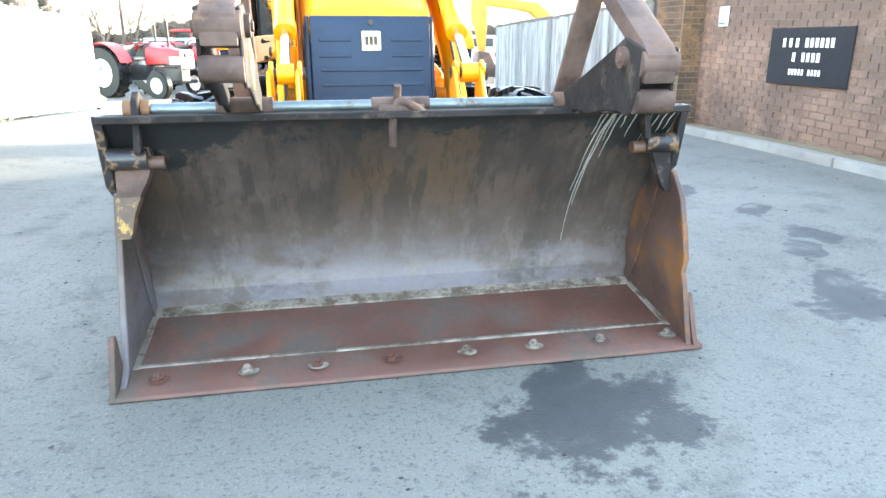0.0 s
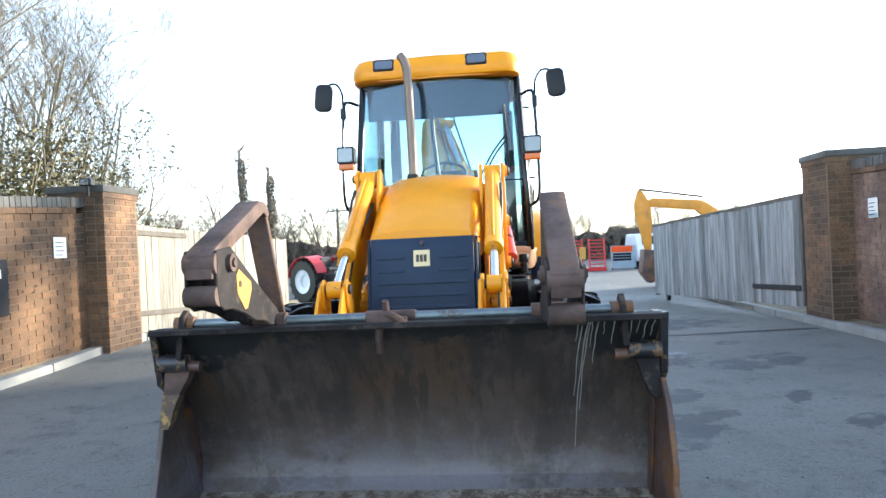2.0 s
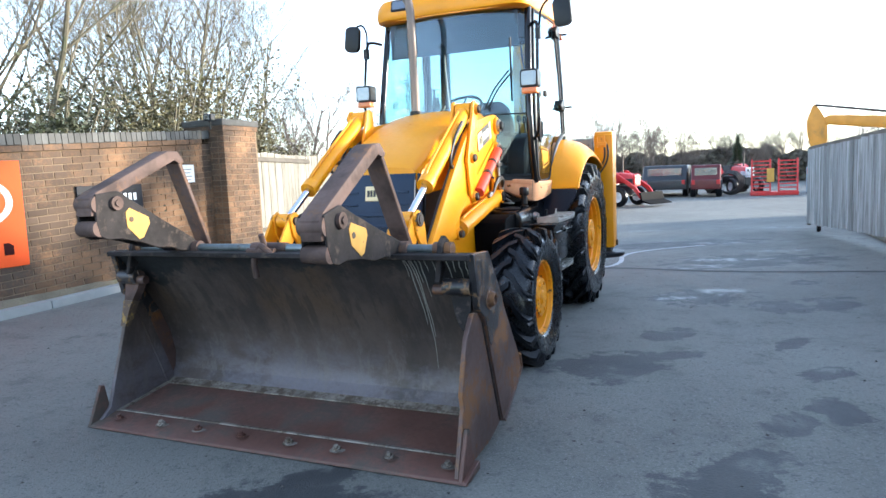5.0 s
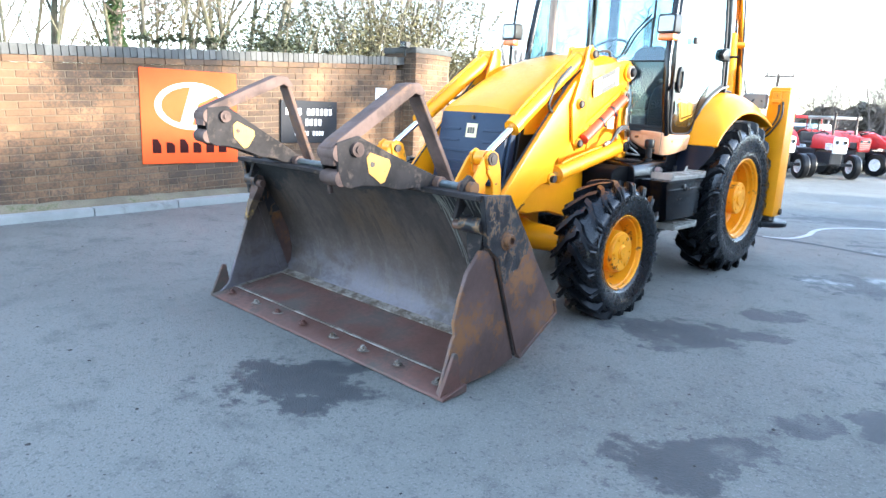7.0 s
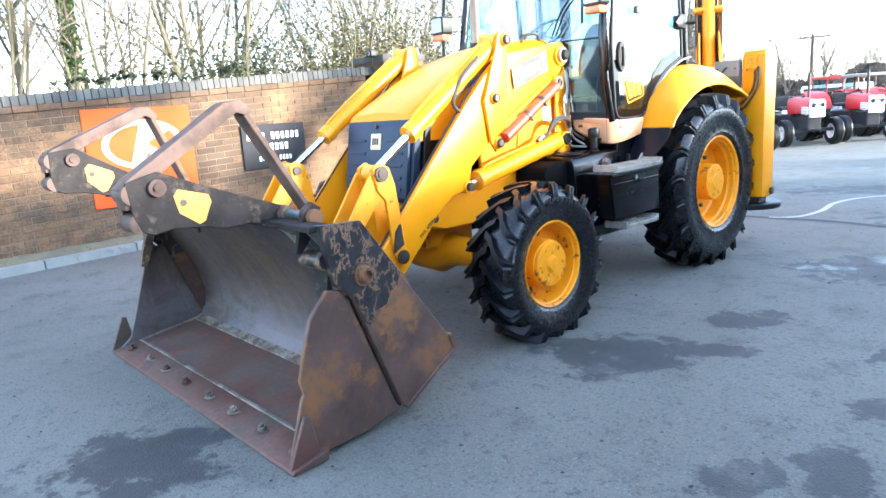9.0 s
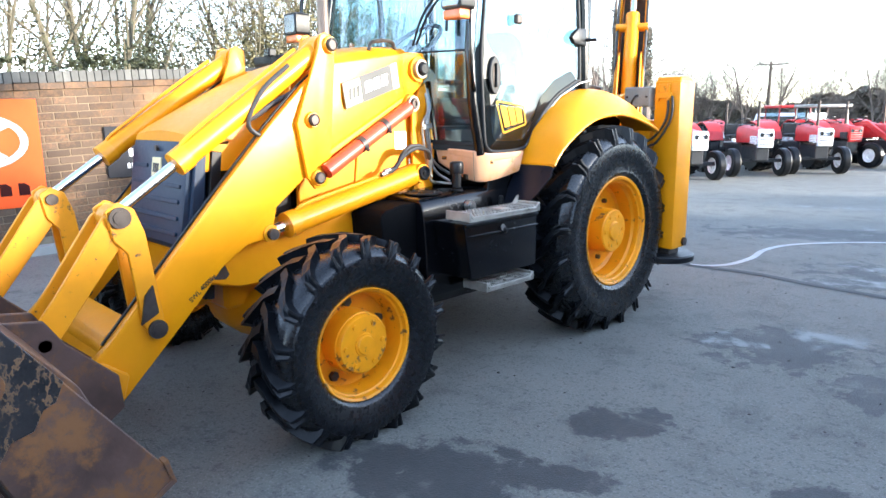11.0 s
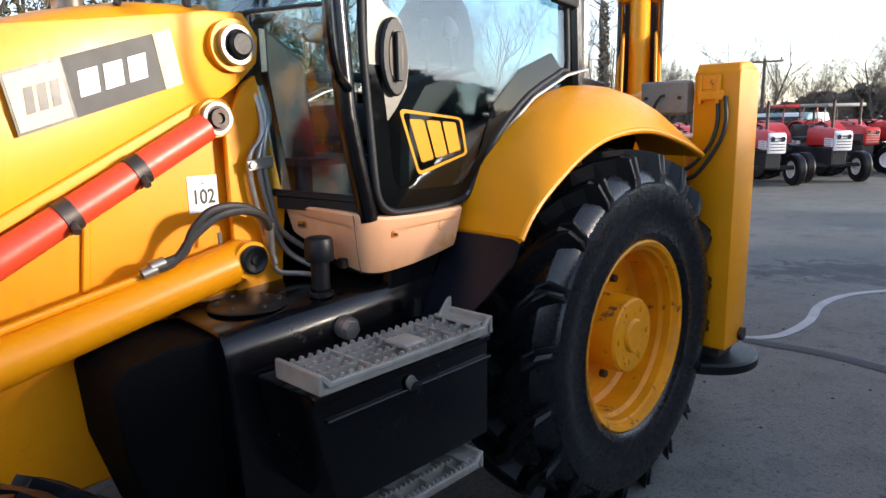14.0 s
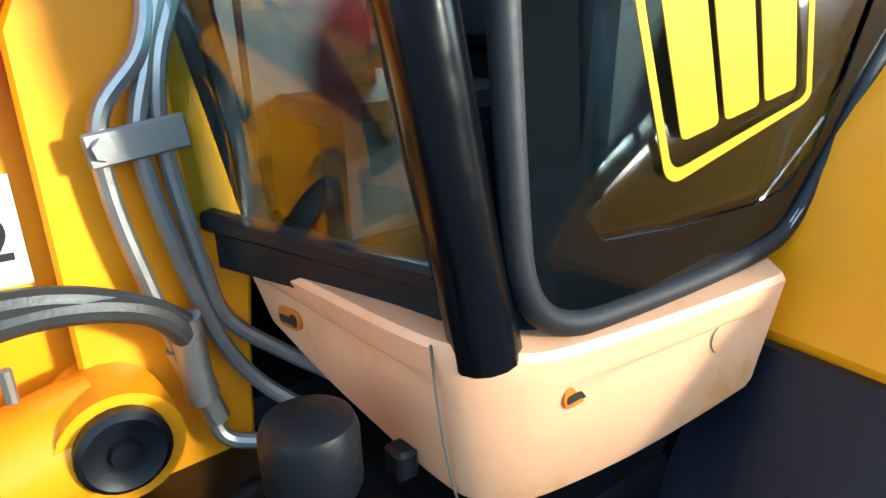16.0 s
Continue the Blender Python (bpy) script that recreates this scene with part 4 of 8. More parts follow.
def loader_arm(s):
    """The lift arm on one side; s: 1 or -1."""
    def xs(a, b):
        return (a, b) if s > 0 else (-b, -a)

    outline = [(2.66, 1.785), (2.40, 1.745), (2.10, 1.70), (1.99, 1.636), (1.945, 1.597), (1.747, 1.407), (1.475, 1.120), (1.294, 0.922), (0.984, 0.580), (0.885, 0.485), (0.862, 0.43), (0.977, 0.285), (1.168, 0.473), (1.362, 0.665), (1.47, 0.790), (1.60, 0.878), (1.70, 0.892), (1.745, 0.955), (1.765, 1.035), (1.94, 1.170),
               (2.12, 1.30), (2.58, 1.50), (2.74, 1.60), (2.805, 1.66), (2.815, 1.73), (2.77, 1.79)]
    arm = part("lift_arm", prism(outline, "x", *xs(0.452, 0.495), 0.008, 2), YELLOW, LOADER, "yellow cranked loader arm")
    part("edge_strip", strip([(2.05, 1.678), (1.945, 1.605), (1.747, 1.415), (1.475, 1.128), (1.294, 0.930), (0.95, 0.553)], "x", *xs(0.448, 0.462), 0.010), BLACK_PLASTIC, arm)
    tower = [(2.035, 1.83), (2.07, 1.845), (2.115, 1.82), (2.115, 1.70), (2.06, 1.16), (2.03, 1.115), (1.97, 1.105), (1.93, 1.16), (1.885, 1.42), (1.955, 1.60), (2.02, 1.76)]
    part("tower_plate", prism(tower, "x", *xs(0.497, 0.520), 0.006, 2), YELLOW, arm)
    part("tower_plate", prism(tower[:5] + [(2.0, 1.40), (1.93, 1.40)] + tower[9:], "x", *xs(0.345, 0.368), 0.006, 2), YELLOW, arm)

    def pin(y, z, r=0.042, x0=0.50, x1=0.545, name="pivot_pin"):
        ring = part(name, lathe([(0, 0.0), (r * 1.3, 0.0), (r * 1.3, 0.018), (r * 1.15, 0.026), (r, 0.026), (r * 0.9, 0.02), (r * 0.62, 0.02), (r * 0.6, 0.036), (r * 0.3, 0.038), (0, 0.036)], (s * x0, y, z), "x", 22, s), YELLOW_WORN, arm)
        part("pin_head", lathe([(0, 0.0), (r * 0.98, 0.0), (r * 0.98, 0.024), (r * 0.75, 0.031), (r * 0.7, 0.026), (0, 0.026)], (s * (x0 + 0.012), y, z), "x", 20, s), PIN, ring)

    pin(2.085, 1.785, 0.032, 0.512)
    pin(1.965, 1.435, 0.030, 0.512)
    pin(1.985, 1.160, 0.030, 0.512)
    pin(2.655, 1.515, 0.040, 0.495)
    pin(2.725, 1.700, 0.040, 0.495)
    part("pin_collar", lathe([(0.040, 0.0), (0.040, 0.030), (0.050, 0.030), (0.052, 0.0)], (s * 0.508, 2.725, 1.70), "x", 28, s), PLATED, arm, "bright steel pin collar")
    part("pin_plug", lathe([(0, 0.052), (0.026, 0.052), (0.033, 0.046), (0.034, 0.0)], (s * 0.508, 2.725, 1.70), "x", 24, s), BLACK_PLASTIC, arm, "black pin plug")
    part("pivot_boss", rod((s * 0.40, 2.725, 1.70), (s * 0.515, 2.725, 1.70), 0.068, 28, 0.006), YELLOW, arm)
    # tipping ram
    top, knee = Vector((s * 0.435, 2.075, 1.775)), Vector((s * 0.44, 1.05, 1.07))
    d = (knee - top)
    ram = part("tipping_ram", rod(top + d * 0.03, top + d * 0.70, 0.050, 24, 0.006), YELLOW, LOADER, "yellow hydraulic tipping ram")
    part("ram_gland", rod(top + d * 0.68, top + d * 0.735, 0.056, 22, 0.005), YELLOW_WORN, ram)
    part("ram_rod", rod(top + d * 0.72, knee, 0.023, 18), CHROME, ram, "chrome ram rod")
    part("ram_eye", rod((s * 0.38, *top.yz), (s * 0.49, *top.yz), 0.058, 20, 0.006), YELLOW, ram)
    part("knee_eye", rod((s * 0.40, *knee.yz), (s * 0.48, *knee.yz), 0.048, 20, 0.006), YELLOW_WORN, ram)
    part("feed_pipe", tube([top + d * 0.10 + Vector((0, -0.03, 0.058)), top + d * 0.40 + Vector((0, -0.03, 0.058)), top + d * 0.66 + Vector((0, -0.02, 0.056)), top + d * 0.70 + Vector((0, 0, 0.04))], 0.009, 8, 4), YELLOW, ram)
    side = s * 0.055
    part("ram_hose", tube([top + d * 0.20 + Vector((side, 0, 0.05)), top + d * 0.34 + Vector((side, 0, 0.03)), top + d * 0.43 + Vector((side * 0.8, 0.02, -0.06)), top + d * 0.36 + Vector((side * 0.4, 0.10, -0.16)), (s * 0.43, 1.90, 1.55)], 0.011, 8, 6), HOSE, ram)
    part("ram_hose", tube([(s * 0.405, 2.02, 1.60), (s * 0.40, 1.85, 1.52), (s * 0.41, 1.72, 1.45), (s * 0.43, 1.66, 1.44), top + d * 0.42 + Vector((0, 0.02, -0.04))], 0.013, 8, 6), HOSE, ram)
    # bell crank: two links that meet at the knee
    for dx in (-0.075, 0.055):
        x0 = s * 0.44 + (dx if s > 0 else -dx - 0.02)
        part("crank_link", prism([(1.00, 1.10), (1.05, 1.13), (1.11, 1.10), (1.145, 1.00), (1.19, 0.62), (1.17, 0.56), (1.13, 0.56), (1.10, 0.62), (1.07, 0.92), (1.02, 0.98)], "x", x0, x0 + 0.02, 0.004), YELLOW_WORN, arm)
        part("tip_link", prism([(0.99, 1.07), (1.03, 1.10), (1.09, 1.05), (1.05, 0.95), (0.80, 0.63), (0.755, 0.585), (0.70, 0.60), (0.69, 0.66), (0.80, 0.80)], "x", x0 - 0.012, x0 + 0.006, 0.004), YELLOW_WORN, arm)
    for y, z, r in ((1.05, 1.07, 0.034), (1.155, 0.59, 0.032), (0.735, 0.625, 0.030)):
        part("link_pin", join(rod((s * 0.35, y, z), (s * 0.535, y, z), r * 0.8, 18, 0.004), rod((s * 0.52, y, z), (s * 0.53, y, z), r * 1.25, 18)), PIN, arm)
    part("arm_toe", prism([(0.86, 0.44), (0.93, 0.50), (1.03, 0.42), (1.0, 0.32), (0.93, 0.27), (0.87, 0.34)], "x", *xs(0.40, 0.512), 0.006), YELLOW_WORN, arm)
    part("toe_guard", prism([(1.09, 0.62), (1.115, 0.74), (1.15, 0.78), (1.165, 0.66)], "x", *xs(0.515, 0.53), 0.002), PIN, arm)
    # safety strut stowed on the arm
    if s > 0:
        a, b = Vector((0.536, 2.61, 1.492)), Vector((0.545, 2.02, 1.188))
        strut = part("safety_strut", rod(a, b, 0.037, 22, 0.004), RED_STRUT, arm, "red loader-arm safety strut")
        e = (b - a)
        for f in (0.32, 0.60):
            part("strut_band", rod(a + e * (f - 0.025), a + e * (f + 0.025), 0.0395, 22), PIN, strut)
            part("strut_lug", rod(a + e * f + Vector((0.03, 0, -0.01)), a + e * f + Vector((0.055, 0, -0.03)), 0.009, 8), PIN, strut)
        part("strut_eye", rod((0.49, 2.640, 1.513), (0.535, 2.640, 1.513), 0.048, 22, 0.005), YELLOW_WORN, strut)
        part("strut_pin", lathe([(0, 0.020), (0.012, 0.020), (0.014, 0.028), (0.024, 0.028), (0.026, 0.016), (0.036, 0.016), (0.037, 0.0)], (0.535, 2.640, 1.513), "x", 24, 1), PIN, strut, "dark steel strut pin")
        part("pin_collar", lathe([(0.033, 0.0), (0.033, 0.018), (0.041, 0.018), (0.042, 0.0)], (0.535, 2.640, 1.513), "x", 24, 1), PLATED, strut, "bright pin collar")
        part("strut_rail", bar((0.505, 2.62, 1.545), (0.505, 2.0, 1.235), 0.012, 0.03), YELLOW, arm)
    # lift ram
    a, b = Vector((s * 0.440, 2.715, 1.127)), Vector((s * 0.462, 1.725, 0.915))
    e = b - a
    lift = part("lift_ram", rod(a, a + e * 0.86, 0.058, 26, 0.006), YELLOW, LOADER, "yellow hydraulic lift ram")
    part("ram_gland", rod(a + e * 0.84, a + e * 0.895, 0.064, 24, 0.005), YELLOW_WORN, lift)
    part("ram_rod", rod(a + e * 0.89, b, 0.026, 18), CHROME, lift, "chrome ram rod")
    part("ram_eye", rod((s * 0.40, *b.yz), (s * 0.505, *b.yz), 0.042, 20, 0.005), YELLOW_WORN, lift)
    part("eye_pin", rod((s * 0.39, *b.yz), (s * 0.53, *b.yz), 0.026, 16, 0.004), PIN, lift)
    part("base_eye", rod((s * 0.40, *a.yz), (s * 0.492, *a.yz), 0.054, 24, 0.008), YELLOW, lift)
    part("base_pin", lathe([(0, 0), (0.040, 0), (0.040, 0.012), (0.034, 0.017), (0.022, 0.011), (0.014, 0.011), (0.012, 0.017), (0, 0.017)], (s * 0.493, a.y, a.z + 0.004), "x", 26, s), BLACK_PLASTIC, lift, "dark grey rubber-edged pin cap")
    part("feed_pipe", tube([a + e * 0.28 + Vector((s * 0.01, 0, 0.065)), a + e * 0.6 + Vector((s * 0.01, 0, 0.072)), a + e * 0.80 + Vector((s * 0.01, 0, 0.070)), a + e * 0.84 + Vector((0, 0, 0.05))], 0.010, 8, 4), YELLOW, lift)
    if s > 0:
        part("grease_nipple", rod(a + Vector((0.01, -0.07, 0.055)), a + Vector((0.01, -0.07, 0.085)), 0.006, 8), PLATED, lift)
        # decal: cream badge field, grey field with pale blocks, pale end bar
        def on_arm(u, v):
            return (2.195 + 0.385 * u - 0.022 * v, 1.482 + 0.118 * u + 0.130 * v)

        def quad(u0, u1, v0, v1, slant=0.0):
            return [on_arm(u0, v0), on_arm(u1, v0), on_arm(u1 + slant, v1), on_arm(u0 + slant, v1)]

        dec = part("model_decal", prism(quad(0, 1, 0, 1), "x", 0.4955, 0.4970, 0), DECAL_GREY, arm, "dark grey and cream decal strip on the arm")
        part("badge_field", prism(quad(0.0, 0.32, 0.0, 1.0), "x", 0.4972, 0.4984, 0), DECAL_BLACK, dec)
        part("badge_field", prism(quad(0.015, 0.30, 0.05, 0.95), "x", 0.4986, 0.4996, 0), DECAL_CREAM, dec)
        for i in range(3):
            part("badge_block", prism(quad(0.07 + 0.07 * i, 0.12 + 0.07 * i, 0.28, 0.70, 0.02), "x", 0.4998, 0.5006, 0), DECAL_BLACK, dec)
            part("pale_block", prism(quad(0.37 + 0.15 * i, 0.485 + 0.15 * i, 0.30, 0.72, 0.02), "x", 0.4974, 0.4984, 0), WHITE, dec)
        part("end_bar", prism(quad(0.88, 1.0, 0.0, 1.0), "x", 0.4974, 0.4986, 0), DECAL_CREAM, dec)
        st = lettering("stencil", "SWL 4000kg", 0.030, Matrix.Translation((0.4962, 1.318, 0.664)) @ Matrix(((0, 0, 1, 0), (0.79, -0.61, 0, 0), (0.61, 0.79, 0, 0), (0, 0, 0, 1))), PIN, arm)
        tagged(st, "worn stencil reading SWL 4000kg")
        part("chassis_slot", prism([(1.475, 0.745), (1.50, 0.80), (1.525, 0.80), (1.55, 0.735), (1.53, 0.715), (1.48, 0.722)], "x", 0.4005, 0.4035, 0), PIN, LOADER, "dark slot in the chassis plate")


loader_arm(1)
loader_arm(-1)
for ob in LOADER.children_recursive:
    if ob.name.startswith("lift_arm") or (ob.parent and (ob.parent.name.startswith("lift_arm") or (ob.parent.parent and ob.parent.parent.name.startswith("lift_arm")))):
        for v in ob.data.vertices:
            v.co.x -= math.copysign(0.075 * max(0.0, v.co.y - 2.05), v.co.x)
part("cross_tube", rod((-0.42, 1.02, 0.50), (0.42, 1.02, 0.50), 0.075, 24), YELLOW, LOADER)
part("cross_plate", prism([(0.90, 0.42), (0.98, 0.58), (1.10, 0.62), (1.12, 0.50), (1.0, 0.38)], "x", -0.42, 0.42, 0.01), YELLOW, LOADER)


def body():
    # bonnet: a loft of arches from the grille back to the windscreen
    rings = []
    for y, half, zs, zt in ((1.455, 0.315, 1.335, 1.375), (1.50, 0.335, 1.33, 1.41), (1.62, 0.345, 1.33, 1.475), (1.85, 0.355, 1.35, 1.595), (2.10, 0.365, 1.38, 1.70), (2.35, 0.368, 1.42, 1.775), (2.55, 0.370, 1.46, 1.815), (2.74, 0.370, 1.48, 1.825)):
        ring = [(-half, y, zs - 0.12), (-half, y, zs)]
        rr = min(0.10, zt - zs)
        ring += [(-half + rr * (1 - math.cos(a)), y, zt - rr + rr * math.sin(a) - (0.03 * (1 - math.sin(a)))) for a in [radians(k) for k in (0, 20, 40, 60, 80)]]
        ring += [(-half * 0.5, y, zt + 0.012), (0, y, zt + 0.02), (half * 0.5, y, zt + 0.012)]
        ring += [(half - rr * (1 - math.cos(a)), y, zt - rr + rr * math.sin(a) - (0.03 * (1 - math.sin(a)))) for a in [radians(k) for k in (80, 60, 40, 20, 0)]]
        ring += [(half, y, zs), (half, y, zs - 0.12)]
        rings.append(ring)
    hood = part("bonnet", loft(rings), YELLOW, LOADER, "yellow rounded bonnet")
    part("bonnet_handle", tube([(0.30, 2.50, 1.80), (0.30, 2.53, 1.845), (0.30, 2.66, 1.855), (0.30, 2.69, 1.81)], 0.010, 8, 5), PIN, hood)
    # grille panel with raised bars
    g = part("grille", prism([(1.47, 1.345), (1.455, 1.35), (1.438, 1.30), (1.380, 0.95), (1.372, 0.88), (1.40, 0.845), (1.50, 0.84), (1.52, 1.34)], "x", -0.315, 0.315, 0.012, 2), GRILLE_BLUE, LOADER, "dark blue ribbed plastic grille")
    for z in (1.225, 1.145):
        for s in (-1, 1):
            part("grille_slot", prism(round_rect(-0.085, 0.085, -0.009, 0.009, 0.008, 3), "y", -0.006, 0.006, 0.002), GRILLE_BLUE, g).matrix_basis = Matrix.Translation((s * 0.19, 1.411 + 0.166 * (z - 1.14), z)) @ Matrix.Rotation(radians(-9.4), 4, "X")
    for z in (1.075, 1.0, 0.93):
        part("grille_rib", prism(round_rect(-0.27, 0.27, -0.010, 0.010, 0.009, 3), "y", -0.008, 0.008, 0.002), GRILLE_BLUE, g).matrix_basis = Matrix.Translation((0, 1.379 + 0.166 * (z - 0.95), z)) @ Matrix.Rotation(radians(-9.4), 4, "X")
    part("badge", join(moved(box(-0.05, 0.05, -0.006, 0.006, -0.05, 0.05, 0.003), Matrix.Translation((0, 1.4235, 1.218)) @ Matrix.Rotation(radians(-9.4), 4, "X"))), DECAL_CREAM, g, "cream square maker's badge on the grille")
    for i in range(3):
        part("badge_mark", moved(box(-0.033 + 0.023 * i, -0.015 + 0.023 * i, -0.0075, -0.005, -0.022, 0.022, 0), Matrix.Translation((0, 1.4235, 1.218)) @ Matrix.Rotation(radians(-9.4), 4, "X")), PIN, g)
    part("grille_lock", rod((0, 1.435, 1.312), (0, 1.424, 1.312), 0.014, 14), PIN, g)
    for s in (-1, 1):
        part("side_frame", prism([(1.47, 1.345), (1.52, 1.33), (1.46, 0.84), (1.39, 0.84)], "x", *sorted((s * 0.317, s * 0.340)), 0.006), GRILLE_BLUE, LOADER)
        part("side_grille", prism([(1.54, 1.31), (1.80, 1.32), (1.95, 1.20), (1.95, 0.72), (1.54, 0.78)], "x", *sorted((s * 0.31, s * 0.325)), 0.004), BLACK_PLASTIC, LOADER, "black side mesh panel")
        part("frame_post", bar((s * 0.335, 1.56, 1.30), (s * 0.335, 1.47, 0.62), 0.03, 0.05), BLACK_PLASTIC, LOADER)
        # engine side panel and chassis plate
        part("engine_side_panel", prism([(1.96, 1.45), (2.14, 1.56), (2.45, 1.70), (2.76, 1.75), (2.80, 1.06), (2.30, 0.98), (1.96, 0.95)], "x", *sorted((s * 0.355, s * 0.385)), 0.006), YELLOW, LOADER)
        part("tower_foot", prism([(2.70, 1.03), (2.70, 1.48), (2.76, 1.60), (2.805, 1.63), (2.822, 1.56), (2.828, 1.50), (2.850, 1.395), (2.876, 1.262), (2.862, 1.16), (2.85, 1.03)], "x", *sorted((s * 0.403, s * 0.423)), 0.004), YELLOW, LOADER)
        part("cab_edge_seal", bar((s * 0.405, 2.842, 1.64), (s * 0.415, 2.892, 1.262), 0.030, 0.022), BLACK_PLASTIC, LOADER)
        part("panel_fold", bar((s * 0.39, 2.345, 1.34), (s * 0.39, 2.315, 1.10), 0.012, 0.02), YELLOW, LOADER)
        part("chassis_rail", prism([(1.42, 0.84), (1.55, 0.86), (1.95, 0.99), (2.85, 1.14), (2.85, 0.62), (2.1, 0.60), (1.85, 0.66), (1.60, 0.66), (1.46, 0.70)], "x", *sorted((s * 0.30, s * 0.40)), 0.010), YELLOW, LOADER)
    part("nose_plate", prism([(-0.30, 0.84), (0.30, 0.84), (0.30, 0.66), (0.22, 0.56), (-0.22, 0.56), (-0.30, 0.66)], "y", 1.44, 1.52, 0.01), YELLOW, LOADER)
    part("engine_block", box(-0.30, 0.30, 1.56, 2.75, 0.66, 1.32, 0.02), BLACK_PLASTIC, LOADER)
    # front axle
    ax = part("front_axle", lathe([(0, -0.80), (0.07, -0.80), (0.085, -0.55), (0.10, -0.25), (0.15, -0.12), (0.16, 0.12), (0.10, 0.25), (0.085, 0.55), (0.07, 0.80), (0, 0.80)], (0, 1.83, 0.47), "x", 20), YELLOW, LOADER, "yellow front axle beam")
    part("axle_saddle", box(-0.20, 0.20, 1.62, 2.04, 0.50, 0.70, 0.02), YELLOW, ax)
    part("rear_axle", lathe([(0, -0.70), (0.11, -0.70), (0.12, -0.3), (0.19, -0.16), (0.19, 0.16), (0.12, 0.3), (0.11, 0.70), (0, 0.70)], (0, 3.98, 0.69), "x", 20), YELLOW, LOADER)
    part("cab_bulkhead", box(-0.42, 0.42, 2.80, 2.83, 1.0, 1.50, 0.01), BLACK_PLASTIC, LOADER)
    part("gearbox", box(-0.34, 0.34, 2.7, 4.7, 0.55, 1.02, 0.03), BLACK_PLASTIC, LOADER)
    # exhaust stack
    ex = part("exhaust_pipe", tube([(-0.183, 2.555, 1.76), (-0.186, 2.555, 2.2), (-0.192, 2.558, 2.56), (-0.198, 2.562, 2.66), (-0.215, 2.57, 2.73), (-0.25, 2.585, 2.785)], 0.034, 18, 5), EXHAUST, LOADER, "heat-stained exhaust pipe")
    part("stack_guard", rod((-0.183, 2.555, 1.74), (-0.183, 2.555, 1.85), 0.05, 18), BLACK_PLASTIC, ex)


body()


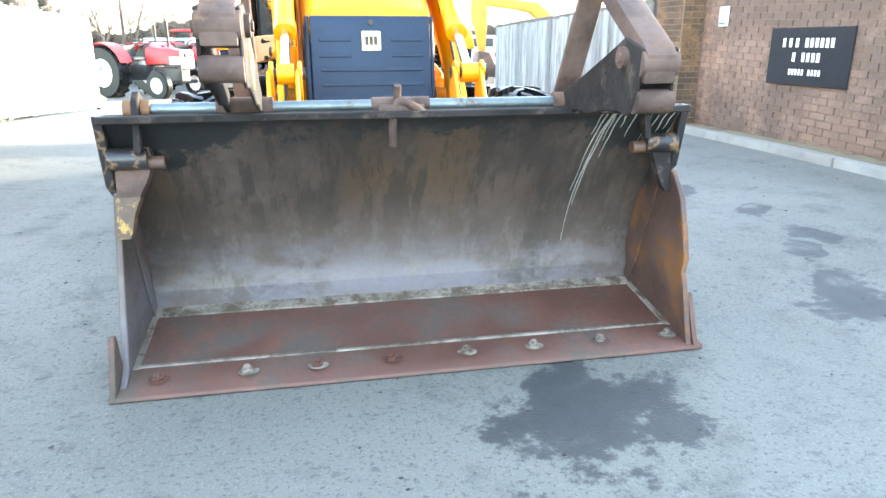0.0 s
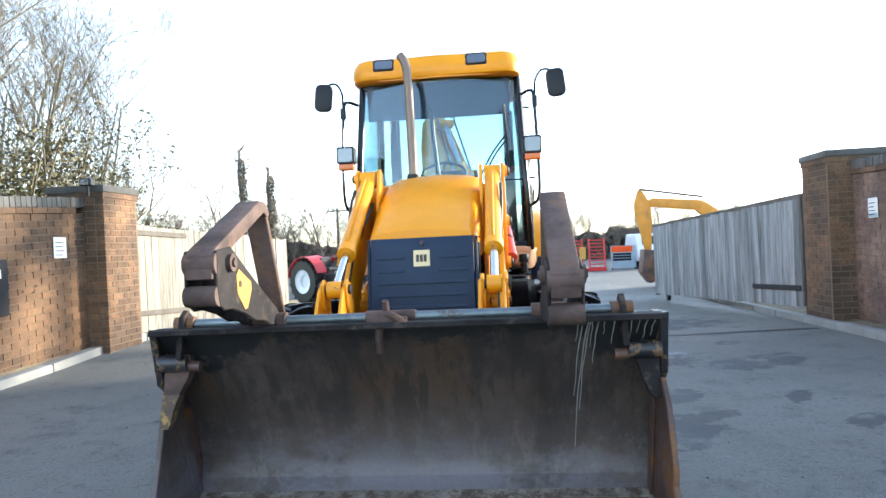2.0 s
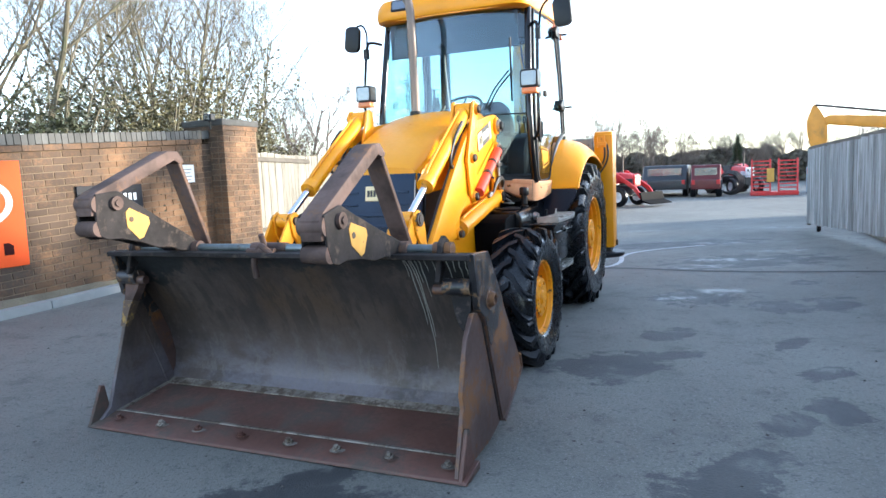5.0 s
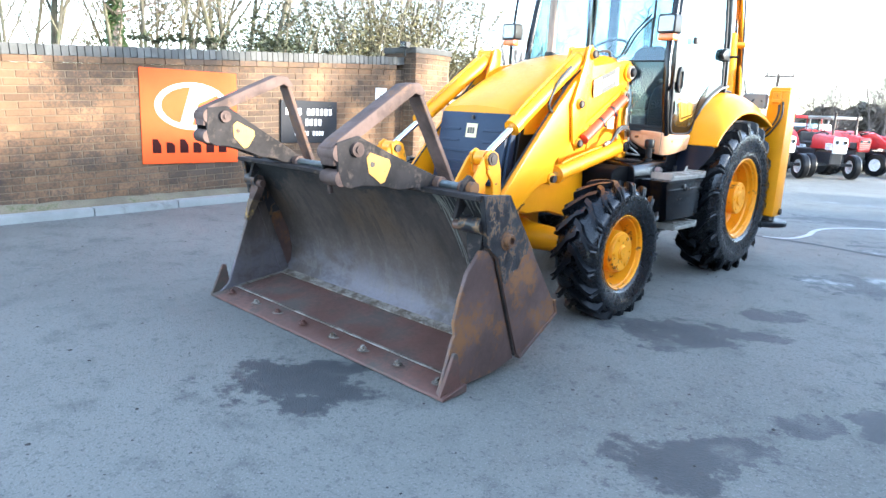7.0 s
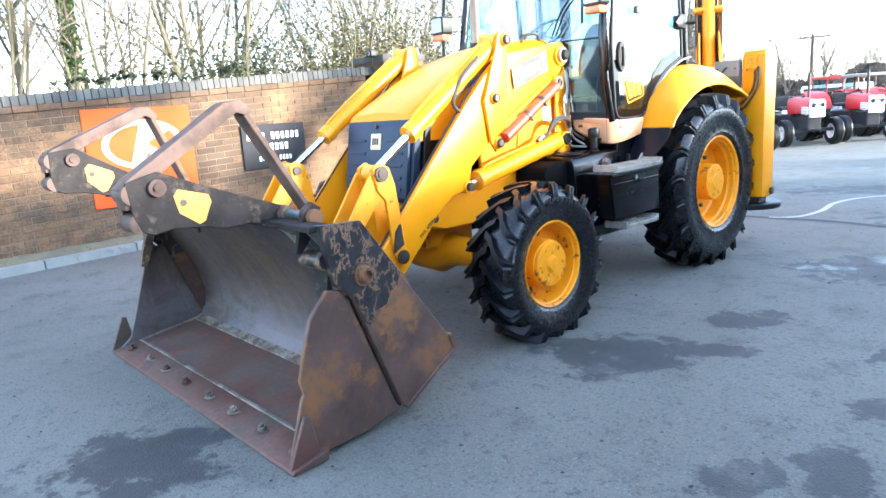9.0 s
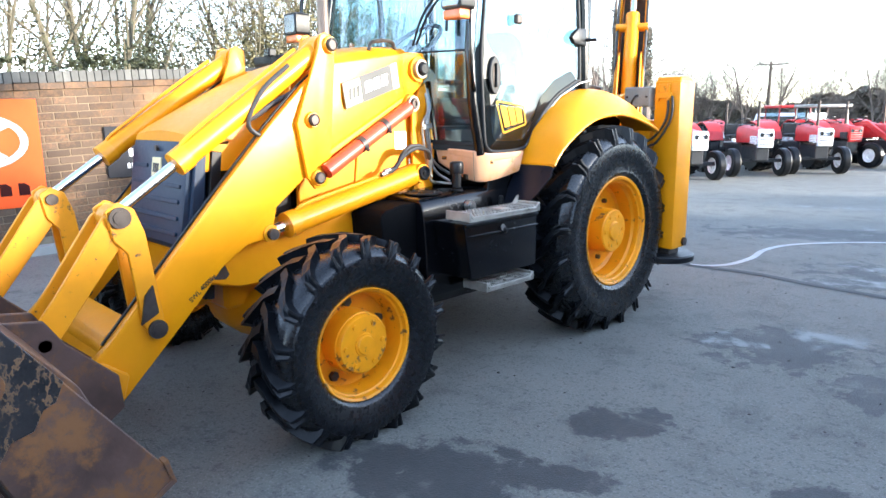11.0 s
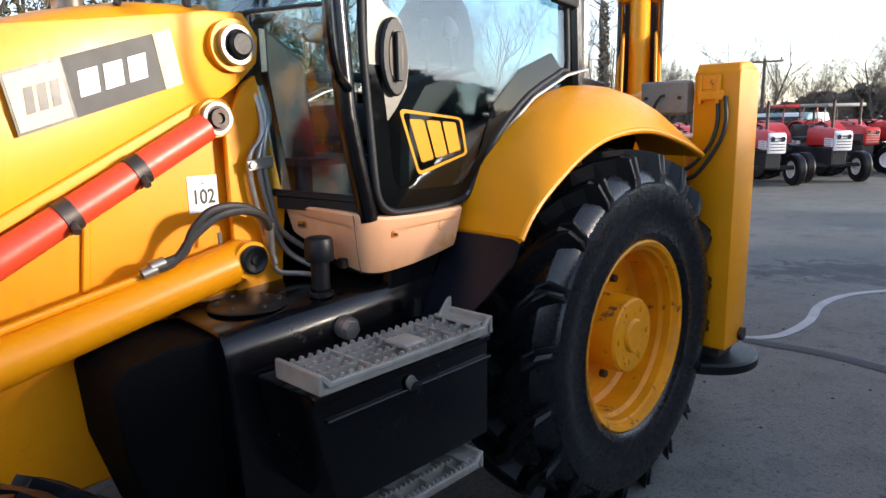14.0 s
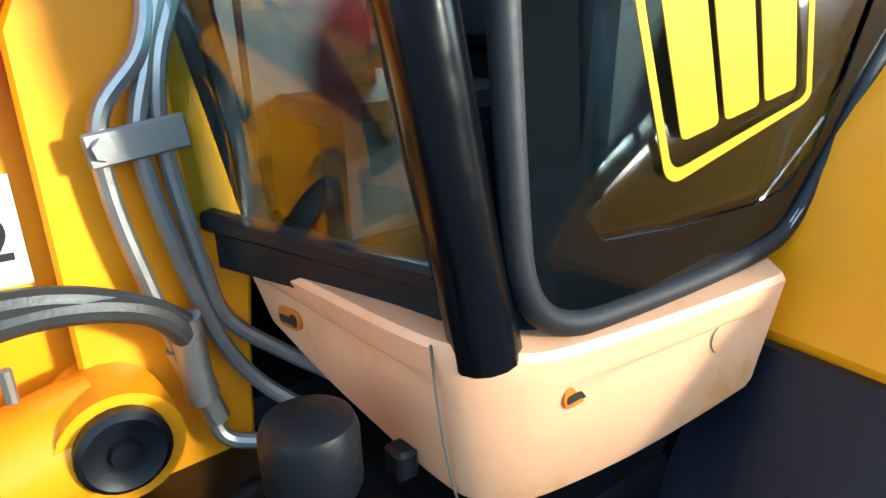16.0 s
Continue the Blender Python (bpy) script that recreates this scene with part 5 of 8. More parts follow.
def tyre(parent, at, s, r, w, rim, lugs, slant, hub_out, deep, lip):
    """A wheel: tyre with slanted lugs, dished rim, hub. s: the side it faces."""
    x, y, z = at
    wheel = part("wheel", lathe([(rim * 0.985, -w * 0.46), (rim * 0.93, -w * 0.38), (rim * 0.93, lip - 0.05), (rim * 0.99, lip - 0.012), (rim * 1.01, lip + 0.004), (rim * 0.99, lip + 0.009), (rim * 0.95, lip + 0.002), (rim * 0.93, lip - 0.018), (rim * 0.90, lip - 0.024),
                                 (rim * 0.895, lip - 0.055), (rim * 0.86, lip - 0.070), (rim * 0.85, -deep * 0.2), (rim * 0.80, -deep * 0.8), (rim * 0.70, -deep), (rim * 0.50, -deep), (0, -deep * 0.98)], at, "x", 56, s), WHEEL_YELLOW, parent, "yellow wheel with chunky lugged tyre")
    side = [(rim * 0.98, -w * 0.42), (rim * 1.06, -w * 0.47), (r * 0.70, -w * 0.515), (r * 0.80, -w * 0.50), (r * 0.87, -w * 0.44), (r * 0.915, -w * 0.34), (r * 0.925, 0), (r * 0.915, w * 0.34), (r * 0.87, w * 0.44), (r * 0.835, w * 0.465), (r * 0.825, w * 0.495), (r * 0.77, w * 0.510), (r * 0.71, w * 0.50), (r * 0.65, w * 0.455), (rim * 1.09, lip + 0.022), (rim * 1.03, lip + 0.012), (rim * 1.005, lip + 0.002), (rim * 0.98, lip - 0.02)]
    part("tyre", lathe(side, at, "x", 72, s), RUBBER_WALL, wheel, "black rubber tyre")
    inv = basis(wheel).inverted()
    for half in (-1, 1):
        bm = bmesh.new()
        grid = []
        for k, (f, sh) in enumerate(((-0.06, 0.0), (0.10, 0.16), (0.22, 0.46), (0.36, 0.70), (0.455, 0.80), (0.492, 0.82))):
            px = half * w * f
            ang = slant * sh
            wid = (0.052, 0.058, 0.066, 0.072, 0.066, 0.058)[k] * 0.46 / r
            lo, hi = ((0.88, 1.0), (0.88, 1.0), (0.87, 1.0), (0.84, 0.994), (0.82, 0.978), (0.81, 0.875))[k]
            dip = (0, 0, 0, 0.004, 0.035, 0.02)[k]
            grid.append([(s * (px - half * w * dip * 0.5 * (u == 0)), r * rr * math.cos(ang + u * wid), r * rr * math.sin(ang + u * wid))
                         for rr, u in ((lo, -1.0), (hi, -0.80), (hi, -0.46), (hi - dip, 0), (hi, 0.46), (hi, 0.80), (lo, 1.0))])
        rows = [[bm.verts.new(p) for p in g] for g in grid]
        for a, b in zip(rows, rows[1:]):
            for j in range(7):
                bm.faces.new((a[j], a[(j + 1) % 7], b[(j + 1) % 7], b[j]))
        bm.faces.new(rows[0][::-1])
        bm.faces.new(rows[-1])
        me = mesh_of("lug", bm, RUBBER, False)
        for i in range(lugs):
            ob = new("lug", me)
            ob.parent, ob.matrix_parent_inverse = wheel, inv
            ob.matrix_basis = Matrix.Translation(at) @ Matrix.Rotation(2 * math.pi * (i + (0.5 if half > 0 else 0)) / lugs, 4, "X")
    hubp = [(0, hub_out), (rim * 0.17, hub_out), (rim * 0.18, hub_out - 0.005), (rim * 0.375, hub_out - 0.006), (rim * 0.395, hub_out - 0.014), (rim * 0.405, hub_out - 0.05), (rim * 0.41, -deep * 0.98)] if rim > 0.3 else [(0, hub_out), (rim * 0.20, hub_out), (rim * 0.21, hub_out - 0.006), (rim * 0.50, hub_out - 0.008), (rim * 0.53, hub_out - 0.018), (rim * 0.535, hub_out - 0.03), (rim * 0.56, hub_out - 0.032), (rim * 0.57, -deep * 0.9)]
    hub = part("hub", lathe(hubp, at, "x", 32, s), WHEEL_YELLOW, wheel)
    n = 5 if rim < 0.3 else 8
    for i in range(n):
        a = 2 * math.pi * (i + 0.3) / n
        c = Vector((x - s * deep, y + rim * (0.70 if rim < 0.3 else 0.58) * math.cos(a), z + rim * (0.70 if rim < 0.3 else 0.58) * math.sin(a)))
        part("wheel_nut", rod(c, c + Vector((s * 0.022, 0, 0)), 0.022 if n == 5 else 0.017, 6), PIN, wheel)
    for i in range(6):
        a = 2 * math.pi * i / 6
        c = Vector((x + s * (hub_out - 0.012), y + rim * (0.40 if rim < 0.3 else 0.29) * math.cos(a), z + rim * (0.40 if rim < 0.3 else 0.29) * math.sin(a)))
        part("hub_bolt", rod(c, c + Vector((s * 0.012, 0, 0)), 0.012, 6), WHEEL_YELLOW, hub)
    part("hub_cap", lathe([(0, 0.010), (rim * 0.16, 0.008), (rim * 0.18, 0)], (x + s * hub_out, y, z), "x", 20, s), WHEEL_YELLOW, hub)
    return wheel


for s in (-1, 1):
    tyre(LOADER, (s * 0.93, 1.83, 0.475), s, 0.472, 0.32, 0.252, 18, 0.44 * s, 0.118, 0.005, 0.115)
    tyre(LOADER, (s * 0.835, 3.98, 0.69), s, 0.685, 0.36, 0.357, 20, -0.40 * s, 0.140, 0.025, 0.151)


def cab():
    part("cab_floor", box(-0.66, 0.66, 2.99, 4.05, 1.05, 1.20, 0.02), BLACK_PLASTIC, LOADER, "black cab floor")
    # windscreen panes: middle and two corner panes, leaning back
    def front(u, z):
        f = (z - 1.25) / 1.45
        y = u[1] + 0.13 * f
        if abs(u[0]) > 0.69:
            y = u[1] - 2.935 + interp(z, [1.24, 1.37, 1.5, 1.8, 1.96, 2.26, 2.6, 2.72], [2.957, 2.930, 2.905, 2.895, 2.915, 2.970, 3.035, 3.060])
        return Vector((u[0] * (1 - 0.075 * f), y, z))

    mid = [(-0.70, 2.93), (-0.60, 2.862), (-0.30, 2.785), (0, 2.765), (0.30, 2.785), (0.60, 2.862), (0.70, 2.93)]
    low_edge, high_edge = spaced([front(u, 1.80) for u in mid], 5), spaced([front(u, 2.68) for u in mid], 5)
    inner = Vector((0, 0.005, 0))
    screen = part("windscreen", loft([[p, q, q + inner, p + inner] for p, q in zip(low_edge, high_edge)]), GLASS, LOADER, "tinted curved windscreen glass")
    screen.visible_shadow = False
    for s in (-1, 1):
        corner = [Vector((s * 0.385, 2.802, 1.30)), front((s * 0.70, 2.935), 1.30), front((s * 0.70, 2.935), 1.795), Vector((s * 0.385, 2.802, 1.795))]
        back = Vector((-s * 0.002, 0.004, 0))
        lower = part("window_pane", loft([corner, [p + back for p in corner]]), GLASS, LOADER, "tinted lower corner glass", smooth=False)
        lower.visible_shadow = False
        seal = [Vector((s * 0.385, 2.800, 1.29)), Vector((s * 0.385, 2.800, 1.80))]
        part("window_seal", bar(seal[0], seal[1], 0.035, 0.03), BLACK_PLASTIC, LOADER)
        part("window_seal", bar((s * 0.43, 2.832, 1.302), front((s * 0.70, 2.94), 1.285), 0.02, 0.02), BLACK_PLASTIC, LOADER)
        ends = [Vector((s * 0.445, 2.842, 1.278)), front((s * 0.695, 2.945), 1.262)]
        part("pane_sill", loft([[p + Vector((0, dy, dz)) for dy, dz in ((-0.008, -0.022), (-0.008, 0.022), (0.014, 0.022), (0.014, -0.022))] for p in ends]), BLACK_PLASTIC, LOADER, smooth=False)
        part("window_seal", bar((s * 0.385, 2.806, 1.798), front((s * 0.70, 2.94), 1.798), 0.012, 0.012), BLACK_PLASTIC, LOADER)
        # corner pillar
        part("front_pillar", tube([front((s * 0.703, 2.935), z) for z in (1.228, 1.30, 1.40, 1.52, 1.66, 1.80, 1.94, 2.10, 2.30, 2.50, 2.70)], 0.0285, 14), BLACK, LOADER, "black cab pillar")
        # door: glass with a black rim that follows the mudguard
        def lean(p):
            y, z = p
            return Vector((s * (0.725 - 0.05 * max(0, (z - 1.5)) / 1.2), y, z))

        outline = [(2.966, 1.345), (2.972, 1.300), (2.990, 1.265), (3.022, 1.246), (3.07, 1.240), (3.20, 1.240), (3.29, 1.247), (3.335, 1.262), (3.385, 1.315), (3.50, 1.45), (3.66, 1.57), (3.86, 1.655), (3.90, 1.70), (3.885, 2.2), (3.82, 2.60), (3.79, 2.655), (3.72, 2.675), (3.16, 2.665), (3.105, 2.63), (3.06, 2.45), (3.02, 2.24), (2.978, 1.96), (2.955, 1.80), (2.950, 1.68), (2.953, 1.55), (2.960, 1.42)]
        bm = bmesh.new()
        v0 = [bm.verts.new(lean(p)) for p in outline]
        v1 = [bm.verts.new(lean(p) - Vector((s * 0.006, 0, 0))) for p in outline]
        bm.faces.new(v0)
        bm.faces.new(v1[::-1])
        n = len(outline)
        for i in range(n):
            bm.faces.new((v0[i], v1[i], v1[(i + 1) % n], v0[(i + 1) % n]))
        door = part("door", bm, GLASS, LOADER, "frameless tinted glass cab door, shut", smooth=False)
        door.visible_shadow = False
        pts = [lean(p) for p in outline]
        part("door_seal", tube(pts + [pts[0]], 0.0115, 12, 3), SEAL, door, "black rubber door seal")
        rim_line = [(2.964, 1.80), (2.960, 1.74), (2.959, 1.66), (2.960, 1.58), (2.963, 1.50), (2.970, 1.38), (2.982, 1.285), (3.025, 1.252), (3.15, 1.246), (3.28, 1.252), (3.325, 1.266), (3.375, 1.312), (3.43, 1.38), (3.50, 1.455), (3.66, 1.575), (3.86, 1.66)]
        pane_line = [(2.968, 1.80), (2.985, 1.74), (3.00, 1.66), (3.01, 1.58), (3.018, 1.50), (3.027, 1.38), (3.036, 1.330), (3.056, 1.308), (3.15, 1.299), (3.27, 1.297), (3.320, 1.303), (3.362, 1.335), (3.403, 1.400), (3.47, 1.54), (3.62, 1.655), (3.80, 1.715)]
        skin = [Vector((s * 0.0025, 0, 0)), Vector((s * 0.0010, 0, 0))]
        bm = loft([[lean(a) + skin[0], lean(b) + skin[0], lean(b) + skin[1], lean(a) + skin[1]] for a, b in zip(rim_line, pane_line)])
        part("dark_border", bm, GLASS_BLACK, door, "black printed glass border", smooth=False)
        if s > 0:
            part("handle_plate", prism([(2.972, 1.93), (2.985, 1.86), (3.03, 1.80), (3.085, 1.765), (3.108, 1.71), (3.112, 1.65), (3.10, 1.585), (3.06, 1.53), (3.01, 1.48), (2.978, 1.42), (2.966, 1.55), (2.962, 1.70)], "x", 0.712, 0.7215, 0.002), HANDLE_GREY, door, "grey plate behind the door handle")
            part("door_handle", join(prism([(3.045 + 0.05 * math.cos(t), 1.665 + 0.105 * math.sin(t)) for t in [2 * math.pi * k / 20 for k in range(20)]], "x", 0.722, 0.742, 0.006)), BLACK_PLASTIC, door, "black oval door handle")
            part("handle_recess", prism([(3.045 + 0.026 * math.cos(t), 1.665 + 0.070 * math.sin(t)) for t in [2 * math.pi * k / 18 for k in range(18)]], "x", 0.7425, 0.7445, 0), PIN, door)
            part("handle_grip", bar((0.752, 3.045, 1.60), (0.752, 3.045, 1.73), 0.012, 0.02), BLACK_PLASTIC, door)
            # maker's decal: yellow frame with three plain blocks
            def on_door(u, v):
                a, b = (3.128 + 0.212 * u, 1.338 + 0.052 * u), (3.058 + 0.258 * u, 1.530 - 0.030 * u)
                return (a[0] + (b[0] - a[0]) * v, a[1] + (b[1] - a[1]) * v)

            def rounded(u0, u1, v0, v1, r):
                return [on_door(u, v) for u, v in round_rect(u0, u1, v0, v1, r, 5)]

            ring_out, ring_in = rounded(0, 1, 0, 1, 0.09), rounded(0.04, 0.96, 0.055, 0.945, 0.07)
            dec = part("maker_decal", loft([[Vector((x, *p)) for x, p in ((0.7285, a), (0.7295, a), (0.7295, b), (0.7285, b))] for a, b in zip(ring_out + ring_out[:1], ring_in + ring_in[:1])], caps=False), DECAL_YELLOW, door, "yellow rounded maker's decal on the door glass", smooth=False)
            for i in range(3):
                part("decal_block", prism(rounded(0.12 + 0.265 * i, 0.345 + 0.265 * i, 0.17, 0.86, 0.035), "x", 0.7285, 0.7295, 0), DECAL_YELLOW, dec)
        for z in (2.60, 1.93):
            y = 3.86 if z > 2 else 3.90
            x = abs(lean((y, z)).x)
            part("door_hinge", join(prism([(y - 0.13, z - 0.01), (y - 0.10, z - 0.05), (y + 0.03, z - 0.06), (y + 0.03, z + 0.05), (y - 0.06, z + 0.045)], "x", *sorted((s * (x + 0.004), s * (x + 0.04))), 0.012, 2), rod((s * (x + 0.03), y + 0.02, z - 0.02), (s * (x + 0.10), y + 0.05, z - 0.02), 0.011, 8)), BLACK_PLASTIC, door, "black door hinge cover")
        part("window_catch", box(*sorted((s * 0.712, s * 0.742)), 3.225, 3.285, 1.955, 2.01, 0.01), PIN, door)
        # rear pillar and quarter window
        part("rear_pillar", tube([(s * 0.70, 3.97, 1.60), (s * 0.69, 3.955, 2.1), (s * 0.665, 3.905, 2.68)], 0.035, 10), BLACK, LOADER, "black cab pillar")
        bm = bmesh.new()
        q = [Vector((s * 0.695, 3.99, 1.66)), Vector((s * 0.60, 4.22, 1.66)), Vector((s * 0.57, 4.10, 2.66)), Vector((s * 0.665, 3.93, 2.66))]
        bm.faces.new([bm.verts.new(p) for p in q])
        bm.faces.new([bm.verts.new(p + Vector((-s * 0.003, -0.003, 0))) for p in q][::-1])
        qp = part("window_pane", bm, GLASS, LOADER, "tinted quarter window", smooth=False)
        qp.visible_shadow = False
        part("corner_post", bar((s * 0.60, 4.22, 1.20), (s * 0.57, 4.10, 2.68), 0.05, 0.05), BLACK, LOADER)
        # grey trim under the door line, beside the mudguard
        part("door_sill", strip([(3.31, 1.245), (3.40, 1.32), (3.52, 1.45), (3.68, 1.56), (3.88, 1.64), (4.02, 1.665)], "x", *sorted((s * 0.70, s * 0.735)), 0.012), PLATED, LOADER, "bright door sill strip")
        # lower cab side in front of the wheel, black
        part("cab_side", prism([(3.06, 1.22), (3.33, 1.22), (3.50, 1.42), (3.70, 1.55), (4.02, 1.64), (4.2, 1.62), (4.2, 1.0), (3.02, 1.0)], "x", *sorted((s * 0.665, s * 0.70)), 0.004), BLACK, LOADER)
        # faded corner panel
        top = [(0.450, 2.857), (0.505, 2.868), (0.585, 2.884), (0.655, 2.900), (0.700, 2.922), (0.728, 2.958), (0.742, 3.00), (0.752, 3.10), (0.762, 3.20), (0.768, 3.268)]
        bot = [(0.452, 2.880), (0.515, 2.898), (0.580, 2.920), (0.640, 2.938), (0.680, 2.955), (0.704, 2.982), (0.718, 3.02), (0.736, 3.10), (0.752, 3.18), (0.762, 3.236)]
        zt = [1.262, 1.260, 1.256, 1.251, 1.244, 1.236, 1.231, 1.229, 1.231, 1.234]
        zb = [1.178, 1.142, 1.108, 1.083, 1.072, 1.070, 1.072, 1.084, 1.104, 1.120]
        deep = [0, 0.006, 0.006, 0.006, 0, 0, 0.001, 0.006, 0.006, 0]
        outer0 = spaced([(s * x, y, z) for (x, y), z in zip(top, zt)], 5)
        outer1 = spaced([(s * x, y, z) for (x, y), z in zip(bot, zb)], 5)
        rings = []
        for i, (a, b) in enumerate(zip(outer0, outer1)):
            inn = Vector((-s * 0.03, 0.025, 0))
            f = i / 5
            sink = interp(f, range(10), deep)
            nrm = Vector((s * interp(f, [3, 6], [0.25, 1.0]), interp(f, [3, 6], [-0.95, 0.0]), 0))
            lip = a + Vector((0, 0, 0.004)) - nrm * 0.004
            rows = [(0.02, 0.0), (0.17, 0.0), (0.20, 0.2 * sink), (0.235, sink), (0.30, 0.9 * sink), (0.55, 0.45 * sink), (0.88, 0.0), (0.97, 0.003)]
            rings.append([lip + inn, lip] + [a.lerp(b, u) - nrm * d for u, d in rows] + [b + inn + Vector((0, 0, -0.002)), a.lerp(b, 0.5) + inn])
        panel = part("corner_panel", loft(rings), PEACH, LOADER, "sun-faded orange plastic cab corner panel")
        part("panel_seam", tube([(s * x, y, z) for x, y, z in ((0.689, 2.9145, 1.246), (0.688, 2.919, 1.20), (0.682, 2.928, 1.15), (0.675, 2.940, 1.10), (0.669, 2.949, 1.074))], 0.0013, 5, 3), GATE_RAIL, panel, "dark moulding seam")
        part("panel_clip", box(*sorted((s * 0.612, s * 0.640)), 2.908, 2.930, 1.088, 1.118, 0.004), BLACK_PLASTIC, panel, "black plastic clip")
        for (cx, cy, cz), turn in (((0.7340, 3.026, 1.185), 0.06), ((0.495, 2.8800, 1.207), -1.30)):
            spot = Matrix.Translation((s * cx, cy, cz)) @ Matrix.Rotation(s * turn if turn > -1 else -s * 1.33, 4, "Z")
            part("panel_hole", moved(prism(round_rect(-0.017, 0.017, -0.011, 0.011, 0.009, 4), "x", -0.004, 0.0022, 0.0006), spot), HOLE_ORANGE, panel, "orange fixing hole")
            part("hole_shade", moved(join(prism(round_rect(-0.014, 0.004, -0.006, 0.002, 0.003, 3), "x", -0.0046, 0.0028, 0), prism(round_rect(0.002, 0.013, -0.007, 0.006, 0.004, 3), "x", -0.0046, 0.0028, 0)), spot), PIN, panel)
        part("panel_scuff", lathe([(0.0135, 0.0), (0.0145, 0.0006), (0.0155, 0.0)], (s * 0.7530, 3.195, 1.188), "x", 26, s), GATE_RAIL, panel, "thin ring-shaped scuff")
    # roof
    rings = []
    for z, grow in ((2.665, -0.035), (2.68, 0.0), (2.72, 0.012), (2.80, 0.0), (2.845, -0.035), (2.872, -0.11), (2.885, -0.25)):
        r = []
        for (cx, cy), a0 in (((0.535, 4.03), 0), ((-0.55, 4.03), 90), ((-0.55, 3.02), 180), ((0.52, 3.02), 270)):
            for k in range(6):
                a = radians(a0 + 18 * k)
                rad = 0.17 + grow
                r.append((cx + max(rad, -0.2) * math.cos(a) * 0.95 if rad > 0 else cx - (0.0 - rad) * math.copysign(1, cx), cy + rad * math.sin(a) if rad > 0 else cy - (0.0 - rad) * math.copysign(1, cy - 3.4), z + 0.020 * (cy > 3.4)))
        rings.append(r)
    roof = part("roof", loft(rings), YELLOW, LOADER, "yellow cab roof")
    part("front_fascia", loft([[(-0.66, 2.93, 2.665), (-0.45, 2.87, 2.665), (0, 2.855, 2.665), (0.41, 2.87, 2.665), (0.62, 2.93, 2.665), (0.62, 3.05, 2.665), (-0.66, 3.05, 2.665)],
                               [(-0.655, 2.925, 2.72), (-0.45, 2.865, 2.725), (0, 2.848, 2.73), (0.41, 2.865, 2.725), (0.615, 2.925, 2.72), (0.615, 3.05, 2.72), (-0.655, 3.05, 2.72)],
                               [(-0.645, 2.95, 2.815), (-0.45, 2.895, 2.84), (0, 2.88, 2.85), (0.41, 2.895, 2.84), (0.605, 2.95, 2.815), (0.60, 3.06, 2.83), (-0.64, 3.06, 2.83)],
                               [(-0.56, 2.99, 2.855), (-0.42, 2.94, 2.865), (0, 2.925, 2.868), (0.38, 2.94, 2.865), (0.52, 2.99, 2.855), (0.52, 3.07, 2.86), (-0.56, 3.07, 2.86)]]), YELLOW, roof)
    for x in (-0.43, 0.33):
        lamp = part("work_lamp", moved(prism(round_rect(-0.088, 0.088, -0.052, 0.052, 0.02, 4), "y", -0.03, 0.05, 0.006), Matrix.Translation((x, 2.875, 2.785)) @ Matrix.Rotation(radians(-12), 4, "X")), BLACK_PLASTIC, roof, "black-framed roof work lamp")
        part("lamp_lens", moved(prism(round_rect(-0.072, 0.072, -0.038, 0.038, 0.014, 4), "y", -0.036, -0.028, 0.003), Matrix.Translation((x, 2.875, 2.785)) @ Matrix.Rotation(radians(-12), 4, "X")), LENS, lamp)
    for s in (-1, 1):
        part("roof_edge", strip([(3.55, 2.660), (3.90, 2.650), (4.07, 2.630), (4.165, 2.590)], "x", *sorted((s * 0.665 - 0.015, s * 0.695 - 0.015)), 0.035), GLOW_EDGE, roof, "orange roof edge with its glow put into the paint")
    part("headliner", box(-0.64, 0.60, 3.0, 4.0, 2.625, 2.66, 0.01), INNER, LOADER)
    part("visor_band", box(-0.60, 0.58, 2.985, 2.995, 2.36, 2.66, 0.002), VISOR, LOADER, "dark blue sun visor band")
    # rear wall: frame round a wide window
    for x0, x1, z0, z1 in ((-0.60, 0.60, 1.15, 1.55), (-0.60, 0.60, 2.58, 2.68), (-0.62, -0.52, 1.5, 2.6), (0.52, 0.62, 1.5, 2.6)):
        part("rear_frame", box(x0, x1, 4.12, 4.17, z0, z1, 0.006), BLACK, LOADER)
    rp = part("window_pane", box(-0.53, 0.53, 4.14, 4.146, 1.54, 2.59, 0), GLASS, LOADER, "tinted rear window", smooth=False)
    rp.visible_shadow = False
    # inside: seat, wheel, column, console
    seat = part("seat", box(-0.24, 0.24, 3.42, 3.88, 1.42, 1.56, 0.05, 3), SEAT, LOADER, "dark grey operator seat")
    part("backrest", moved(prism([(-0.20, 0.0), (-0.235, 0.12), (-0.225, 0.30), (-0.17, 0.44), (-0.11, 0.50), (0.11, 0.50), (0.17, 0.44), (0.225, 0.30), (0.235, 0.12), (0.20, 0.0)], "y", -0.05, 0.05, 0.03, 3), Matrix.Translation((0, 3.88, 1.52)) @ Matrix.Rotation(radians(-8), 4, "X")), SEAT, seat)
    part("seat_base", box(-0.16, 0.16, 3.48, 3.82, 1.18, 1.42, 0.02), BLACK_PLASTIC, seat)
    for sx in (-1, 1):
        part("armrest", box(sx * 0.29 - 0.04, sx * 0.29 + 0.04, 3.50, 3.84, 1.66, 1.70, 0.015), SEAT, seat)
    part("console", prism([(2.86, 1.20), (2.86, 1.72), (3.02, 1.80), (3.16, 1.70), (3.20, 1.20)], "x", -0.17, 0.17, 0.02), INNER, LOADER, "grey front console")
